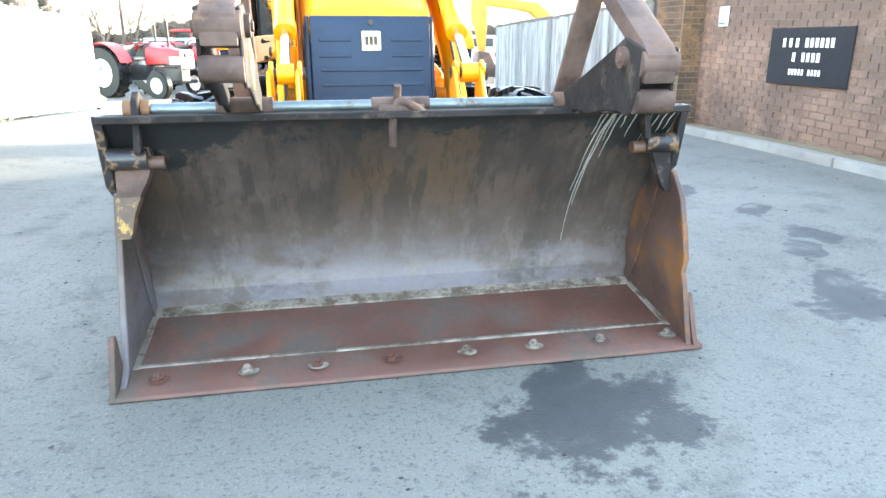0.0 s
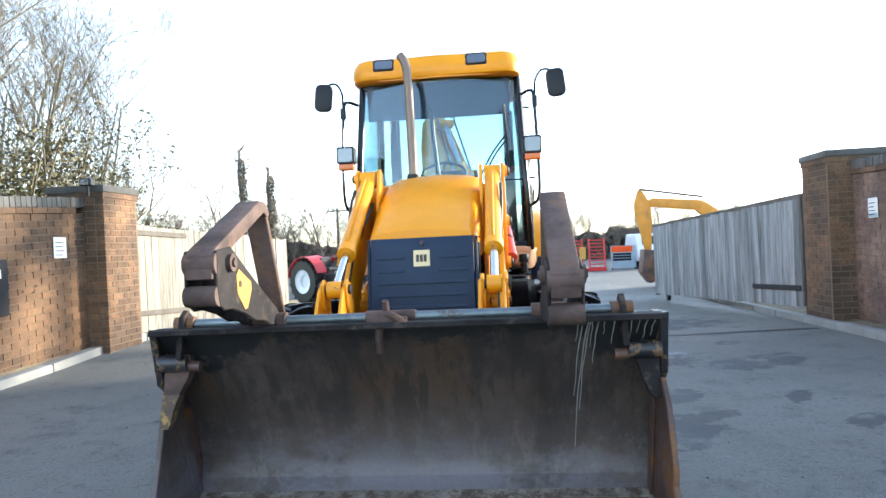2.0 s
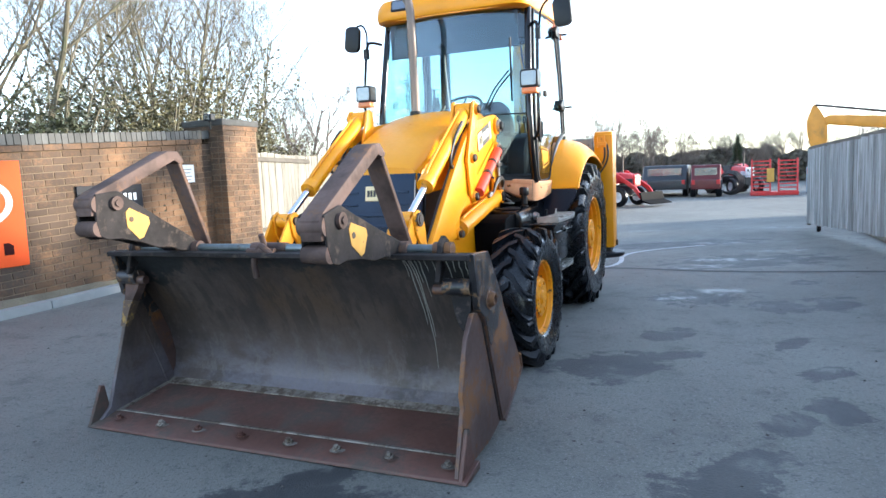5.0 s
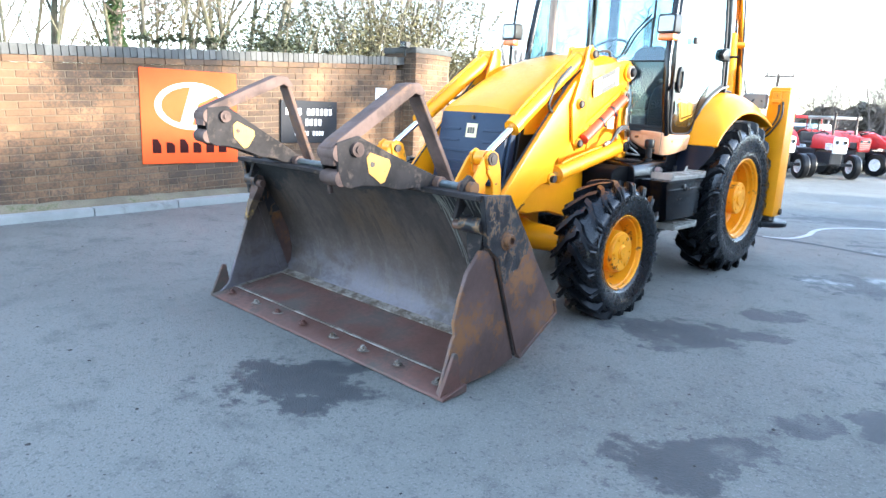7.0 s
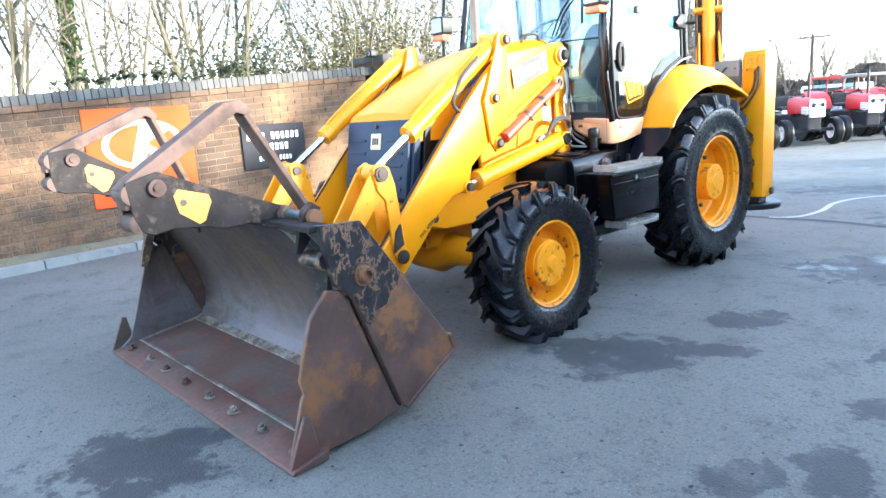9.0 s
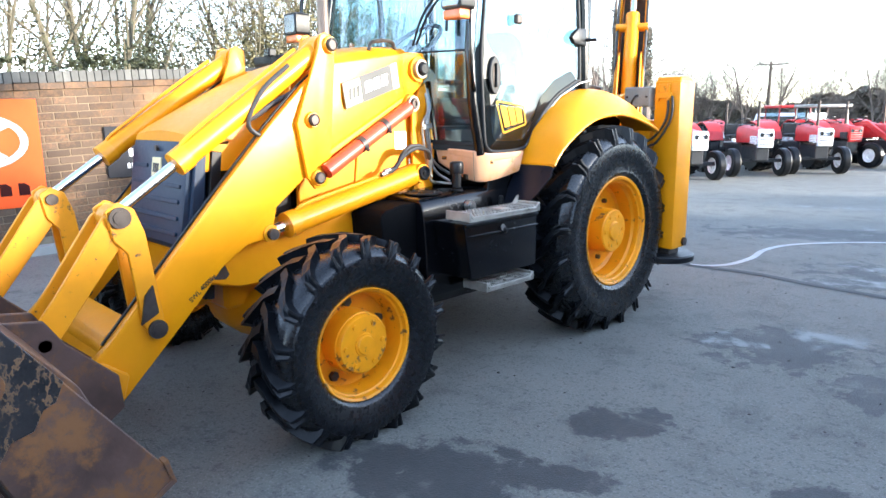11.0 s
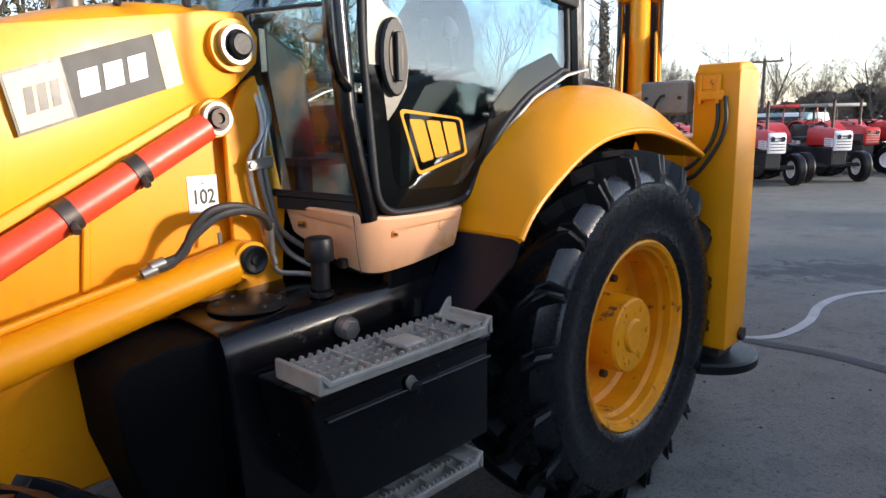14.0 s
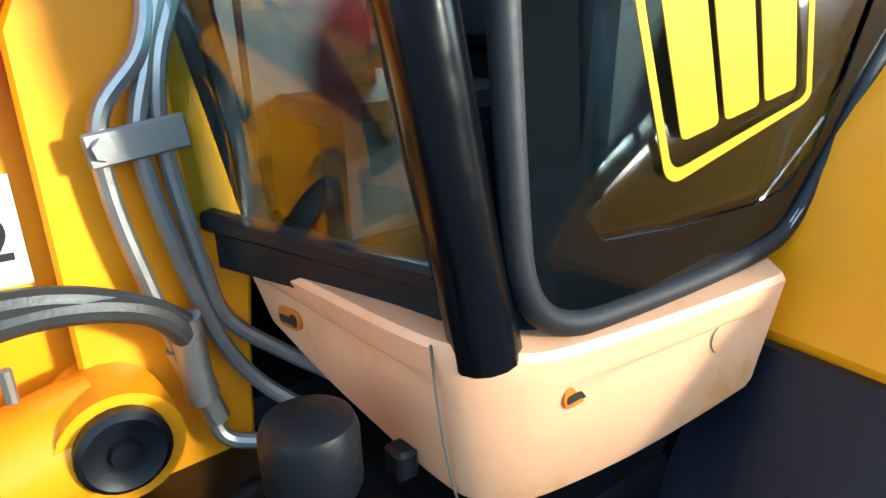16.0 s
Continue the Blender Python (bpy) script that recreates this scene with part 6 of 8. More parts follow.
    wheel = part("steering_wheel", moved(lathe([(0.185 + 0.014 * math.cos(t), 0.014 * math.sin(t)) for t in [2 * math.pi * k / 10 for k in range(11)]], (0, 0, 0), "z", 32), Matrix.Translation((0, 3.12, 1.90)) @ Matrix.Rotation(radians(38), 4, "X")), BLACK_PLASTIC, LOADER, "black steering wheel")
    for a in (90, 210, 330):
        p = Matrix.Translation((0, 3.12, 1.90)) @ Matrix.Rotation(radians(38), 4, "X")
        part("wheel_spoke", bar(p @ Vector((0, 0, 0)), p @ Vector((0.18 * math.cos(radians(a)), 0.18 * math.sin(radians(a)), 0)), 0.02, 0.01), BLACK_PLASTIC, wheel)
    part("steering_column", rod((0, 3.12, 1.90), (0, 2.98, 1.70), 0.035, 12), BLACK_PLASTIC, wheel)
    part("side_console", prism([(3.24, 1.20), (3.26, 1.52), (3.34, 1.62), (3.50, 1.66), (3.62, 1.68), (3.68, 1.60), (3.92, 1.58), (3.95, 1.20)], "x", 0.36, 0.54, 0.02), BLACK_PLASTIC, LOADER)
    for i, (x, y) in enumerate(((0.42, 3.50), (0.50, 3.54), (0.44, 3.62))):
        part("lever", join(rod((x, y, 1.60), (x, y - 0.03, 1.78), 0.008, 8), lathe([(0, 0), (0.02, 0.01), (0.026, 0.04), (0.015, 0.07), (0, 0.075)], (x, y - 0.03, 1.76), "z", 12)), BLACK_PLASTIC, LOADER)
    part("dash_panel", box(-0.66, 0.28, 2.90, 2.95, 1.2, 1.79, 0.015), BLACK_PLASTIC, LOADER, "black lower dash panel")
    part("side_lining", prism([(2.98, 1.22), (2.98, 1.72), (3.10, 1.76), (3.40, 1.48), (3.40, 1.22)], "x", -0.69, -0.66, 0.01), BLACK_PLASTIC, LOADER)
    part("pedal_tunnel", box(-0.30, 0.36, 3.0, 3.35, 1.2, 1.38, 0.02), BLACK_PLASTIC, LOADER)
    # wipers
    for pts in ([(0.33, 2.80, 1.84), (0.42, 2.80, 2.0), (0.53, 2.86, 2.15)], [(0.36, 2.80, 1.84), (0.45, 2.81, 2.0), (0.56, 2.87, 2.14)]):
        part("wiper_arm", tube(pts, 0.007, 6, 4), BLACK_PLASTIC, LOADER, "black windscreen wiper")
    part("wiper_blade", bar((0.555, 2.845, 1.90), (0.535, 2.90, 2.42), 0.018, 0.012), BLACK_PLASTIC, LOADER)
    part("wiper_blade", tube([(-0.02, 2.87, 1.86), (-0.05, 2.88, 2.2), (-0.06, 2.895, 2.38), (-0.09, 2.90, 2.42)], 0.02, 8, 4), BLACK_PLASTIC, LOADER, "black cable trunk in the windscreen")
    for s in (-1, 1):
        # pillar rail with head lamp and wing mirror
        part("lamp_rail", tube([(s * 0.68, 2.96, 2.50), (s * 0.74, 2.90, 2.515), (s * 0.775, 2.86, 2.48), (s * 0.785, 2.82, 2.25), (s * 0.79, 2.79, 1.95), (s * 0.79, 2.79, 1.72), (s * 0.77, 2.82, 1.62), (s * 0.71, 2.90, 1.58)], 0.013, 10, 6), BLACK, LOADER, "black lamp guard rail")
        lx, ly, lz = s * 0.745, 2.735, 2.045
        lamp = part("head_lamp", join(moved(prism(round_rect(-0.072, 0.072, -0.062, 0.075, 0.016, 3), "y", -0.05, 0.06, 0.008), Matrix.Translation((lx, ly, lz)))), BLACK_PLASTIC, LOADER, "square head lamp with amber indicator")
        part("lamp_lens", prism(round_rect(lx - 0.060, lx + 0.060, lz - 0.050, lz + 0.062, 0.012, 3), "y", ly - 0.056, ly - 0.048, 0.003), LENS, lamp)
        part("indicator", box(lx - 0.062, lx + 0.062, ly - 0.046, ly + 0.030, lz - 0.112, lz - 0.064, 0.010, 2), AMBER, lamp, "amber indicator lens")
        part("lamp_bracket", bar((lx, ly + 0.05, lz), (s * 0.785, 2.80, 2.05), 0.03, 0.03), BLACK_PLASTIC, lamp)
        arm = part("mirror_arm", tube([(s * 0.775, 2.87, 2.40), (s * 0.79, 2.88, 2.48), (s * 0.80, 2.90, 2.60), (s * 0.86, 2.93, 2.685), (s * 0.96, 2.95, 2.675)], 0.009, 8, 6), BLACK, LOADER)
        part("mirror_clamp", box(s * 0.785 - 0.02, s * 0.785 + 0.02, 2.83, 2.88, 2.37, 2.46, 0.006), BLACK_PLASTIC, arm)
        mir = part("wing_mirror", moved(prism(round_rect(-0.075, 0.075, -0.125, 0.105, 0.05, 5), "y", -0.03, 0.02, 0.018, 2), Matrix.Translation((s * 0.965, 2.945, 2.585)) @ Matrix.Rotation(radians(-6 * s), 4, "Y")), BLACK_PLASTIC, LOADER, "black rounded wing mirror")
        part("mirror_glass", moved(prism(round_rect(-0.064, 0.064, -0.112, 0.092, 0.04, 5), "y", 0.021, 0.024, 0), Matrix.Translation((s * 0.965, 2.945, 2.585)) @ Matrix.Rotation(radians(-6 * s), 4, "Y")), MIRROR, mir)
        # mudguard
        inner = [(3.290, 1.165), (3.33, 1.235), (3.40, 1.350), (3.48, 1.425), (3.58, 1.495), (3.74, 1.567), (3.92, 1.605), (4.08, 1.607), (4.22, 1.575), (4.34, 1.510), (4.44, 1.430), (4.52, 1.345)]
        outer = [(3.260, 1.170), (3.30, 1.220), (3.36, 1.272), (3.45, 1.328), (3.56, 1.385), (3.70, 1.432), (3.87, 1.453), (4.03, 1.447), (4.18, 1.420), (4.30, 1.390), (4.39, 1.362), (4.45, 1.340)]
        rows = []
        for p0, p1 in zip(spaced([(0, *q) for q in inner], 3), spaced([(0, *q) for q in outer], 3)):
            (y0, z0), (y1, z1) = p0.yz, p1.yz
            sec = [(x, y0 + (y1 - y0) * f, z0 + (z1 - z0) * f) for x, f in ((0.705, 0.0), (0.78, 0.06), (0.85, 0.20), (0.915, 0.42), (0.965, 0.70), (0.995, 0.92), (1.002, 1.0))]
            back = [(x - 0.012, y + 0.004, z - 0.022) for x, y, z in sec[::-1]]
            rows.append([(s * x, y, z) for x, y, z in sec + back])
        guard = part("mudguard", loft(rows), YELLOW, LOADER, "yellow curved rear mudguard")
        part("guard_lip", tube([(s * 0.996, y, z - 0.010) for y, z in outer], 0.010, 8, 3), YELLOW, guard)
        part("guard_skirt", loft([[(s * a, y, z), (s * b, y, z), (s * b, y + 0.014, z), (s * a, y + 0.014, z)] for a, b, y, z in ((0.705, 0.985, 3.268, 1.158), (0.705, 0.975, 3.245, 1.09), (0.705, 0.93, 3.19, 1.0), (0.705, 0.86, 3.12, 0.90), (0.705, 0.80, 3.08, 0.82))]), SKIRT, guard, "dark blue-black rubber mudguard skirt")
        part("inner_guard", prism([(3.30, 1.16), (3.36, 1.36), (3.55, 1.54), (3.84, 1.60), (4.16, 1.545), (4.46, 1.395), (4.2, 1.0), (3.6, 1.0)], "x", *sorted((s * 0.685, s * 0.704)), 0.003), BLACK, guard)


cab()


def sides():
    for s in (-1, 1):
        def xs(a, b):
            return sorted((s * a, s * b))

        tank = part("side_tank", prism([(0.40, 1.024), (0.664, 1.011), (0.688, 1.002), (0.703, 0.984), (0.712, 0.955), (0.722, 0.88), (0.745, 0.50), (0.66, 0.42), (0.40, 0.42)], "y", 2.50, 3.36, 0.012, 3), BLACK, LOADER, "glossy black side tank with steps")
        for v in tank.data.vertices:
            v.co.z += 0.055 * (v.co.y - 2.5) * min(1.0, max(0.0, (v.co.z - 0.6) / 0.3))
        if s < 0:
            tank.data.transform(Matrix.Diagonal((-1, 1, 1, 1)))
            tank.data.flip_normals()
        part("front_shield", prism([(2.262, 0.945), (2.30, 0.975), (2.40, 0.995), (2.515, 0.995), (2.515, 0.46), (2.40, 0.46), (2.33, 0.56), (2.275, 0.76)], "x", *xs(0.402, 0.655), 0.006, 1), SHIELD, tank, "dull black mudguard shield")
        part("step_box", prism([(2.56, 0.905), (3.17, 0.905), (3.17, 0.60), (2.62, 0.60)], "x", *xs(0.73, 0.950), 0.012, 2), BLACK, tank)
        part("box_rim", bar((s * 0.950, 2.57, 0.893), (s * 0.950, 3.17, 0.893), 0.022, 0.020), BLACK, tank)
        part("box_rim", bar((s * 0.955, 2.60, 0.835), (s * 0.955, 3.17, 0.835), 0.014, 0.010), BLACK, tank)
        latch = part("box_latch", lathe([(0, 0.020), (0.010, 0.020), (0.012, 0.012), (0.017, 0.012), (0.019, 0.0)], (s * 0.957, 2.872, 0.836), "x", 18, s), BLACK_PLASTIC, tank, "black round box lock")
        part("latch_tongue", moved(prism(round_rect(-0.016, 0.016, -0.022, 0.022, 0.014, 4), "x", 0, 0.006, 0.001), Matrix.Translation((s * 0.957 - (0.006 if s < 0 else 0), 2.860, 0.851)) @ Matrix.Rotation(0.6, 4, "X")), PLATED, latch)
        for z, x0, x1, y0, y1 in ((0.930, 0.815, 0.988, 2.570, 3.140), (0.535, 0.80, 0.975, 2.715, 3.11)):
            st = part("step", prism([(y0 + 0.02, z), (y1 - 0.02, z), (y1, z + 0.03), (y1 - 0.01, z + 0.035), (y1 - 0.03, z + 0.012), (y0 + 0.03, z + 0.012), (y0 + 0.005, z + 0.035), (y0 - 0.005, z + 0.03)], "x", *xs(x1 - 0.012, x1), 0.002), GREY_STEEL, tank, "grey toothed steel step tread")
            for k in range(4):
                xa = x0 + 0.004 + (x1 - x0 - 0.016) * k / 3
                bm = box(s * xa - 0.0035, s * xa + 0.0035, y0, y1, z - 0.016, z + 0.012, 0.001)
                for j in range(22):
                    yy = y0 + 0.015 + (y1 - y0 - 0.03) * j / 21
                    bm = join(bm, moved(prism([(-0.006, 0), (0.006, 0), (0.0025, 0.009), (-0.0025, 0.009)], "x", -0.0055, 0.0055, 0), Matrix.Translation((s * xa, yy, z + 0.012))))
                part("tread_bar", bm, GREY_STEEL, st)
            for f in (0.27, 0.52, 0.77):
                yy = y0 + (y1 - y0) * f
                part("tread_tie", box(*xs(x0, x1 - 0.01), yy - 0.004, yy + 0.004, z - 0.014, z + 0.014, 0.001), GREY_STEEL, st)
            part("corner_plate", prism([(y1 - 0.05, z + 0.018), (y1 + 0.004, z + 0.018), (y1 + 0.004, z + 0.065), (y1 - 0.01, z + 0.060)], "x", *xs(x0 + 0.01, x0 + 0.02), 0.002), GREY_STEEL, st)
            part("corner_plate", box(*xs(x0, x1 - 0.02), y1 - 0.055, y1, z + 0.014, z + 0.020, 0.002), GREY_STEEL, st)
            if z > 0.8:
                part("cast_boss", bar((s * (x0 + 0.07), (y0 + y1) / 2 + 0.02, z + 0.02), (s * (x0 + 0.15), (y0 + y1) / 2 + 0.02, z + 0.02), 0.075, 0.012), GREY_STEEL, st)
            for yy in (y0, y1):
                part("step_end", box(*xs(x0, x1), yy - 0.006, yy + 0.006, z - 0.012, z + 0.036, 0.003), GREY_STEEL, st)
        if z < 0.6:
            part("step_drop", prism([(2.72, 0.62), (3.10, 0.62), (3.08, 0.52), (2.74, 0.52)], "x", *xs(0.79, 0.805), 0.004), BLACK, tank)
    # near-side fittings on the tank top
    cap = part("filler_cap", lathe([(0, 0.164), (0.027, 0.163), (0.036, 0.158), (0.0395, 0.148), (0.0395, 0.102), (0.037, 0.096), (0.026, 0.094), (0.025, 0.012), (0.034, 0.010), (0.034, 0.0)], (0.641, 2.830, 1.032), "z", 28), BLACK_PLASTIC, LOADER, "black breather cap")
    part("cap_neck", lathe([(0.028, -0.05), (0.028, 0.02)], (0.641, 2.830, 1.032), "z", 20), BLACK, cap)
    part("cap_mark", moved(prism(round_rect(-0.009, 0.009, -0.009, 0.009, 0.002, 2), "z", 0, 0.0008, 0), Matrix.Translation((0.641, 2.830, 1.1955)) @ Matrix.Rotation(0.5, 4, "Z")), BLACK_PLASTIC, cap)
    part("tank_lid", lathe([(0, 0.008), (0.095, 0.008), (0.105, 0.004), (0.105, 0)], (0.552, 2.655, 1.026), "z", 32), BLACK_PLASTIC, LOADER, "bolted black tank lid")
    for i in range(6):
        a = 2 * math.pi * i / 6
        part("lid_bolt", rod((0.552 + 0.08 * math.cos(a), 2.655 + 0.08 * math.sin(a), 1.032), (0.552 + 0.08 * math.cos(a), 2.655 + 0.08 * math.sin(a), 1.041), 0.007, 6), PIN, LOADER)
    part("tank_plug", join(rod((0.715, 2.842, 0.955), (0.744, 2.842, 0.953), 0.031, 18, 0.004), rod((0.742, 2.842, 0.953), (0.757, 2.842, 0.952), 0.025, 6, 0.003), rod((0.756, 2.842, 0.952), (0.7585, 2.842, 0.952), 0.014, 3)), PLATED, LOADER, "bright plated filler plug")
    part("tank_stud", rod((0.76, 3.075, 0.94), (0.76, 3.075, 0.99), 0.014, 12), BLACK_PLASTIC, LOADER)
    # hydraulic pipes that climb beside the cab
    runs = (((0.41, 2.80, 1.60), (0.43, 2.81, 1.52), (0.445, 2.795, 1.46), (0.45, 2.755, 1.41), (0.45, 2.752, 1.34), (0.45, 2.775, 1.22), (0.45, 2.80, 1.12), (0.455, 2.815, 1.075), (0.48, 2.87, 1.062), (0.53, 2.90, 1.06)),
            ((0.41, 2.815, 1.60), (0.43, 2.822, 1.52), (0.44, 2.80, 1.45), (0.445, 2.782, 1.38), (0.445, 2.80, 1.27), (0.445, 2.825, 1.18), (0.455, 2.86, 1.12), (0.50, 2.92, 1.07)),
            ((0.41, 2.83, 1.60), (0.43, 2.835, 1.52), (0.44, 2.81, 1.45), (0.44, 2.803, 1.38), (0.44, 2.82, 1.26), (0.44, 2.835, 1.20), (0.45, 2.885, 1.15), (0.48, 2.94, 1.11)))
    for i, pts in enumerate(runs):
        part("steel_pipe", tube(pts, 0.0085, 10, 6), PLATED, LOADER, "steel hydraulic pipe")
    part("pipe_union", join(rod((0.452, 2.785, 1.19), (0.452, 2.80, 1.13), 0.015, 8), rod((0.452, 2.80, 1.13), (0.454, 2.808, 1.10), 0.012, 10)), PLATED, LOADER)
    part("pipe_clamp", join(bar((0.459, 2.738, 1.383), (0.455, 2.822, 1.392), 0.008, 0.030, 0.002), rod((0.45, 2.752, 1.385), (0.470, 2.752, 1.385), 0.010, 6)), PLATED, LOADER, "pale pipe clamp plate")
    for dy, dz in ((0.0, 0.0), (-0.022, 0.014)):
        pts = [(0.475, 2.42 - dy, 1.140 + dz), (0.48, 2.50 - dy, 1.160 + dz), (0.49, 2.555, 1.220 + dz), (0.50, 2.62 + dy, 1.263 + dz), (0.50, 2.69 + dy, 1.270 + dz), (0.49, 2.755 + dy, 1.248 + dz), (0.465, 2.79, 1.20 + dz), (0.455, 2.795, 1.15)]
        h = part("hydraulic_hose", tube(pts, 0.012, 10, 7), HOSE, LOADER, "black hydraulic hose")
        part("hose_fitting", rod(pts[0], Vector(pts[0]) + (Vector(pts[1]) - Vector(pts[0])) * 0.45, 0.015, 12), PLATED, h)
        part("hose_fitting", rod(Vector(pts[-2]) + Vector((0, 0, 0.01)), Vector(pts[-1]) + Vector((0, 0.0, -0.02)), 0.015, 12), PLATED, h)
    st = part("lot_sticker", box(0.3855, 0.3875, 2.598, 2.684, 1.262, 1.362, 0), WHITE, LOADER, "white lot sticker reading L 102", smooth=False)
    for body_text, size, z in (("102", 0.050, 1.287), ("L", 0.018, 1.340)):
        lettering("lot_number", body_text, size, Matrix.Translation((0.3882, 2.641, z)) @ Matrix.Rotation(radians(90), 4, "Z") @ Matrix.Rotation(radians(90), 4, "X") @ Matrix.Diagonal((0.9, 1.1, 1, 1)), DECAL_BLACK, st, "CENTER")


sides()


def rear_end():
    part("rear_frame_plate", box(-1.02, 1.02, 4.72, 4.84, 0.55, 1.15, 0.012), YELLOW, LOADER, "yellow backhoe cross frame")
    for s in (-1, 1):
        def xs(a, b):
            return sorted((s * a, s * b))

        leg = part("stabiliser_leg", prism(round_rect(4.585, 4.80, 0.485, 1.665, 0.012, 2), "x", *xs(0.89, 1.078), 0.010, 2), YELLOW, LOADER, "yellow box-section stabiliser leg")
        part("leg_top", prism([(4.59, 1.655), (4.60, 1.69), (4.70, 1.70), (4.785, 1.68), (4.795, 1.655)], "x", *xs(0.895, 1.072), 0.006), YELLOW_WORN, leg)
        part("inner_leg", prism([(4.62, 0.485), (4.77, 0.485), (4.77, 0.43), (4.62, 0.43)], "x", *xs(0.89, 1.04), 0.004), PIN, leg)
        part("foot_pad", lathe([(0, 0.055), (0.17, 0.055), (0.215, 0.050), (0.225, 0.040), (0.225, 0.008), (0.215, 0), (0, 0)], (s * 0.94, 4.72, 0.385), "z", 36), BLACK_PLASTIC, leg, "black round stabiliser foot")
        part("leg_pin", rod((s * 1.07, 4.755, 0.525), (s * 1.095, 4.755, 0.525), 0.030, 16, 0.005), PIN, leg)
        part("leg_guide", box(*xs(0.92, 1.02), 4.560, 4.592, 1.545, 1.585, 0.006), YELLOW_WORN, leg)
        for k in range(2):
            part("leg_hose", tube([(s * (0.995 + 0.032 * k), 4.572, 1.56), (s * (1.002 + 0.034 * k), 4.565, 1.455), (s * (0.978 + 0.034 * k), 4.56, 1.365), (s * (0.915 + 0.016 * k), 4.56, 1.285 - 0.04 * k), (s * 0.85, 4.58, 1.25 - 0.04 * k)], 0.009, 8, 5), HOSE, leg)
        jb = part("tool_box", box(*xs(0.66, 0.87), 4.56, 4.64, 1.49, 1.63, 0.01), KERB, LOADER, "grey junction box")
        for dx in (0.69, 0.84):
            part("box_screw", rod((s * dx, 4.562, 1.56), (s * dx, 4.552, 1.56), 0.008, 8), PIN, jb)
        part("box_cable", tube([(s * 0.77, 4.558, 1.57), (s * 0.77, 4.53, 1.565), (s * 0.75, 4.52, 1.53), (s * 0.73, 4.54, 1.48)], 0.007, 6, 4), HOSE, jb)
        part("top_clip", join(box(*xs(0.92, 1.00), 4.570, 4.586, 1.585, 1.645, 0.004), box(*xs(0.915, 0.93), 4.560, 4.586, 1.53, 1.645, 0.003), box(*xs(0.99, 1.005), 4.560, 4.586, 1.53, 1.645, 0.003)), YELLOW_WORN, leg)
        part("carrier", box(*xs(0.70, 0.86), 4.60, 4.80, 0.80, 1.40, 0.01), YELLOW, LOADER)
    # kingpost, boom, dipper
    bx = 0.0
    before = set(LOADER.children_recursive)
    part("kingpost", join(prism([(4.84, 0.60), (5.10, 0.62), (5.16, 0.90), (5.08, 1.30), (4.84, 1.40)], "x", bx - 0.16, bx + 0.16, 0.012), rod((bx, 5.02, 0.55), (bx, 5.02, 1.45), 0.09, 20)), YELLOW, LOADER)
    # solid dark core stands for the shaded gap between the boom plates
    boom = part("boom", loft([[(bx + sx * w, y + dy, z + dz) for sx, dy, dz in ((-1, -d, -d * 0.3), (1, -d, -d * 0.3), (1, d, d * 0.3), (-1, d, d * 0.3))] for y, z, w, d in ((5.14, 1.06, 0.08, 0.05), (5.36, 1.55, 0.105, 0.05), (5.66, 2.15, 0.105, 0.05), (5.90, 2.70, 0.10, 0.05), (5.98, 2.98, 0.09, 0.05))]), PIN, LOADER, "backhoe boom folded upright, shade between its plates put in as dark fill")
    for s in (-1, 1):
        part("boom_plate", prism([(4.95, 1.05), (5.10, 1.02), (5.30, 1.50), (5.62, 2.15), (5.96, 2.92), (5.95, 3.02), (5.86, 3.04), (5.72, 2.82), (5.36, 2.20), (5.06, 1.58)], "x", *sorted((bx + s * 0.105, bx + s * 0.125)), 0.005), YELLOW, boom)
    ram = part("boom_ram", rod((bx, 5.02, 1.38), (bx, 5.42, 2.32), 0.062, 22, 0.006), YELLOW, LOADER, "yellow boom ram with bright rod")
    part("ram_rod", rod((bx, 5.42, 2.32), (bx, 5.66, 2.86), 0.030, 16), CHROME, ram, "chrome ram rod")
    for sd in (-1, 1):
        part("boom_foot", prism([(4.96, 1.28), (5.16, 1.30), (5.34, 1.78), (5.26, 1.98), (5.16, 1.92), (5.02, 1.62)], "x", *sorted((bx + sd * 0.085, bx + sd * 0.10)), 0.006), YELLOW_WORN, boom)
        part("foot_pin", rod((bx + sd * 0.08, 5.10, 1.44), (bx + sd * 0.125, 5.10, 1.44), 0.045, 18, 0.006), PIN, boom)
    part("ram_head", rod((bx - 0.10, 5.68, 2.90), (bx + 0.10, 5.68, 2.90), 0.055, 16, 0.006), YELLOW, ram)
    for z, y in ((2.20, 5.36), (2.88, 5.80)):
        part("boom_pin", rod((bx - 0.14, y, z), (bx + 0.14, y, z), 0.038, 16, 0.005), YELLOW_WORN, boom)
    for dx in (-0.12, 0.12):
        part("boom_hose", tube([(bx + dx, 5.70, 2.98), (bx + dx, 5.60, 3.10), (bx + dx * 0.9, 5.75, 3.16), (bx + dx, 5.90, 3.08)], 0.012, 8, 6), HOSE, boom)
        part("boom_hose", tube([(bx + dx, 5.02, 1.30), (bx + dx, 5.20, 1.85), (bx + dx * 1.05, 5.42, 2.35), (bx + dx, 5.66, 2.95)], 0.012, 8, 6), HOSE, boom)
    part("hose_guard", tube([(bx - 0.13, 5.72, 2.95), (bx - 0.13, 5.62, 3.08), (bx + 0.13, 5.62, 3.10), (bx + 0.15, 5.70, 2.95)], 0.010, 8), PIN, boom)
    dip = part("dipper", prism([(5.86, 3.05), (6.02, 3.02), (6.10, 2.70), (6.05, 1.30), (5.96, 0.95), (5.86, 0.95), (5.80, 1.40), (5.80, 2.6)], "x", bx - 0.11, bx + 0.11, 0.012), YELLOW, LOADER, "yellow dipper arm folded down")
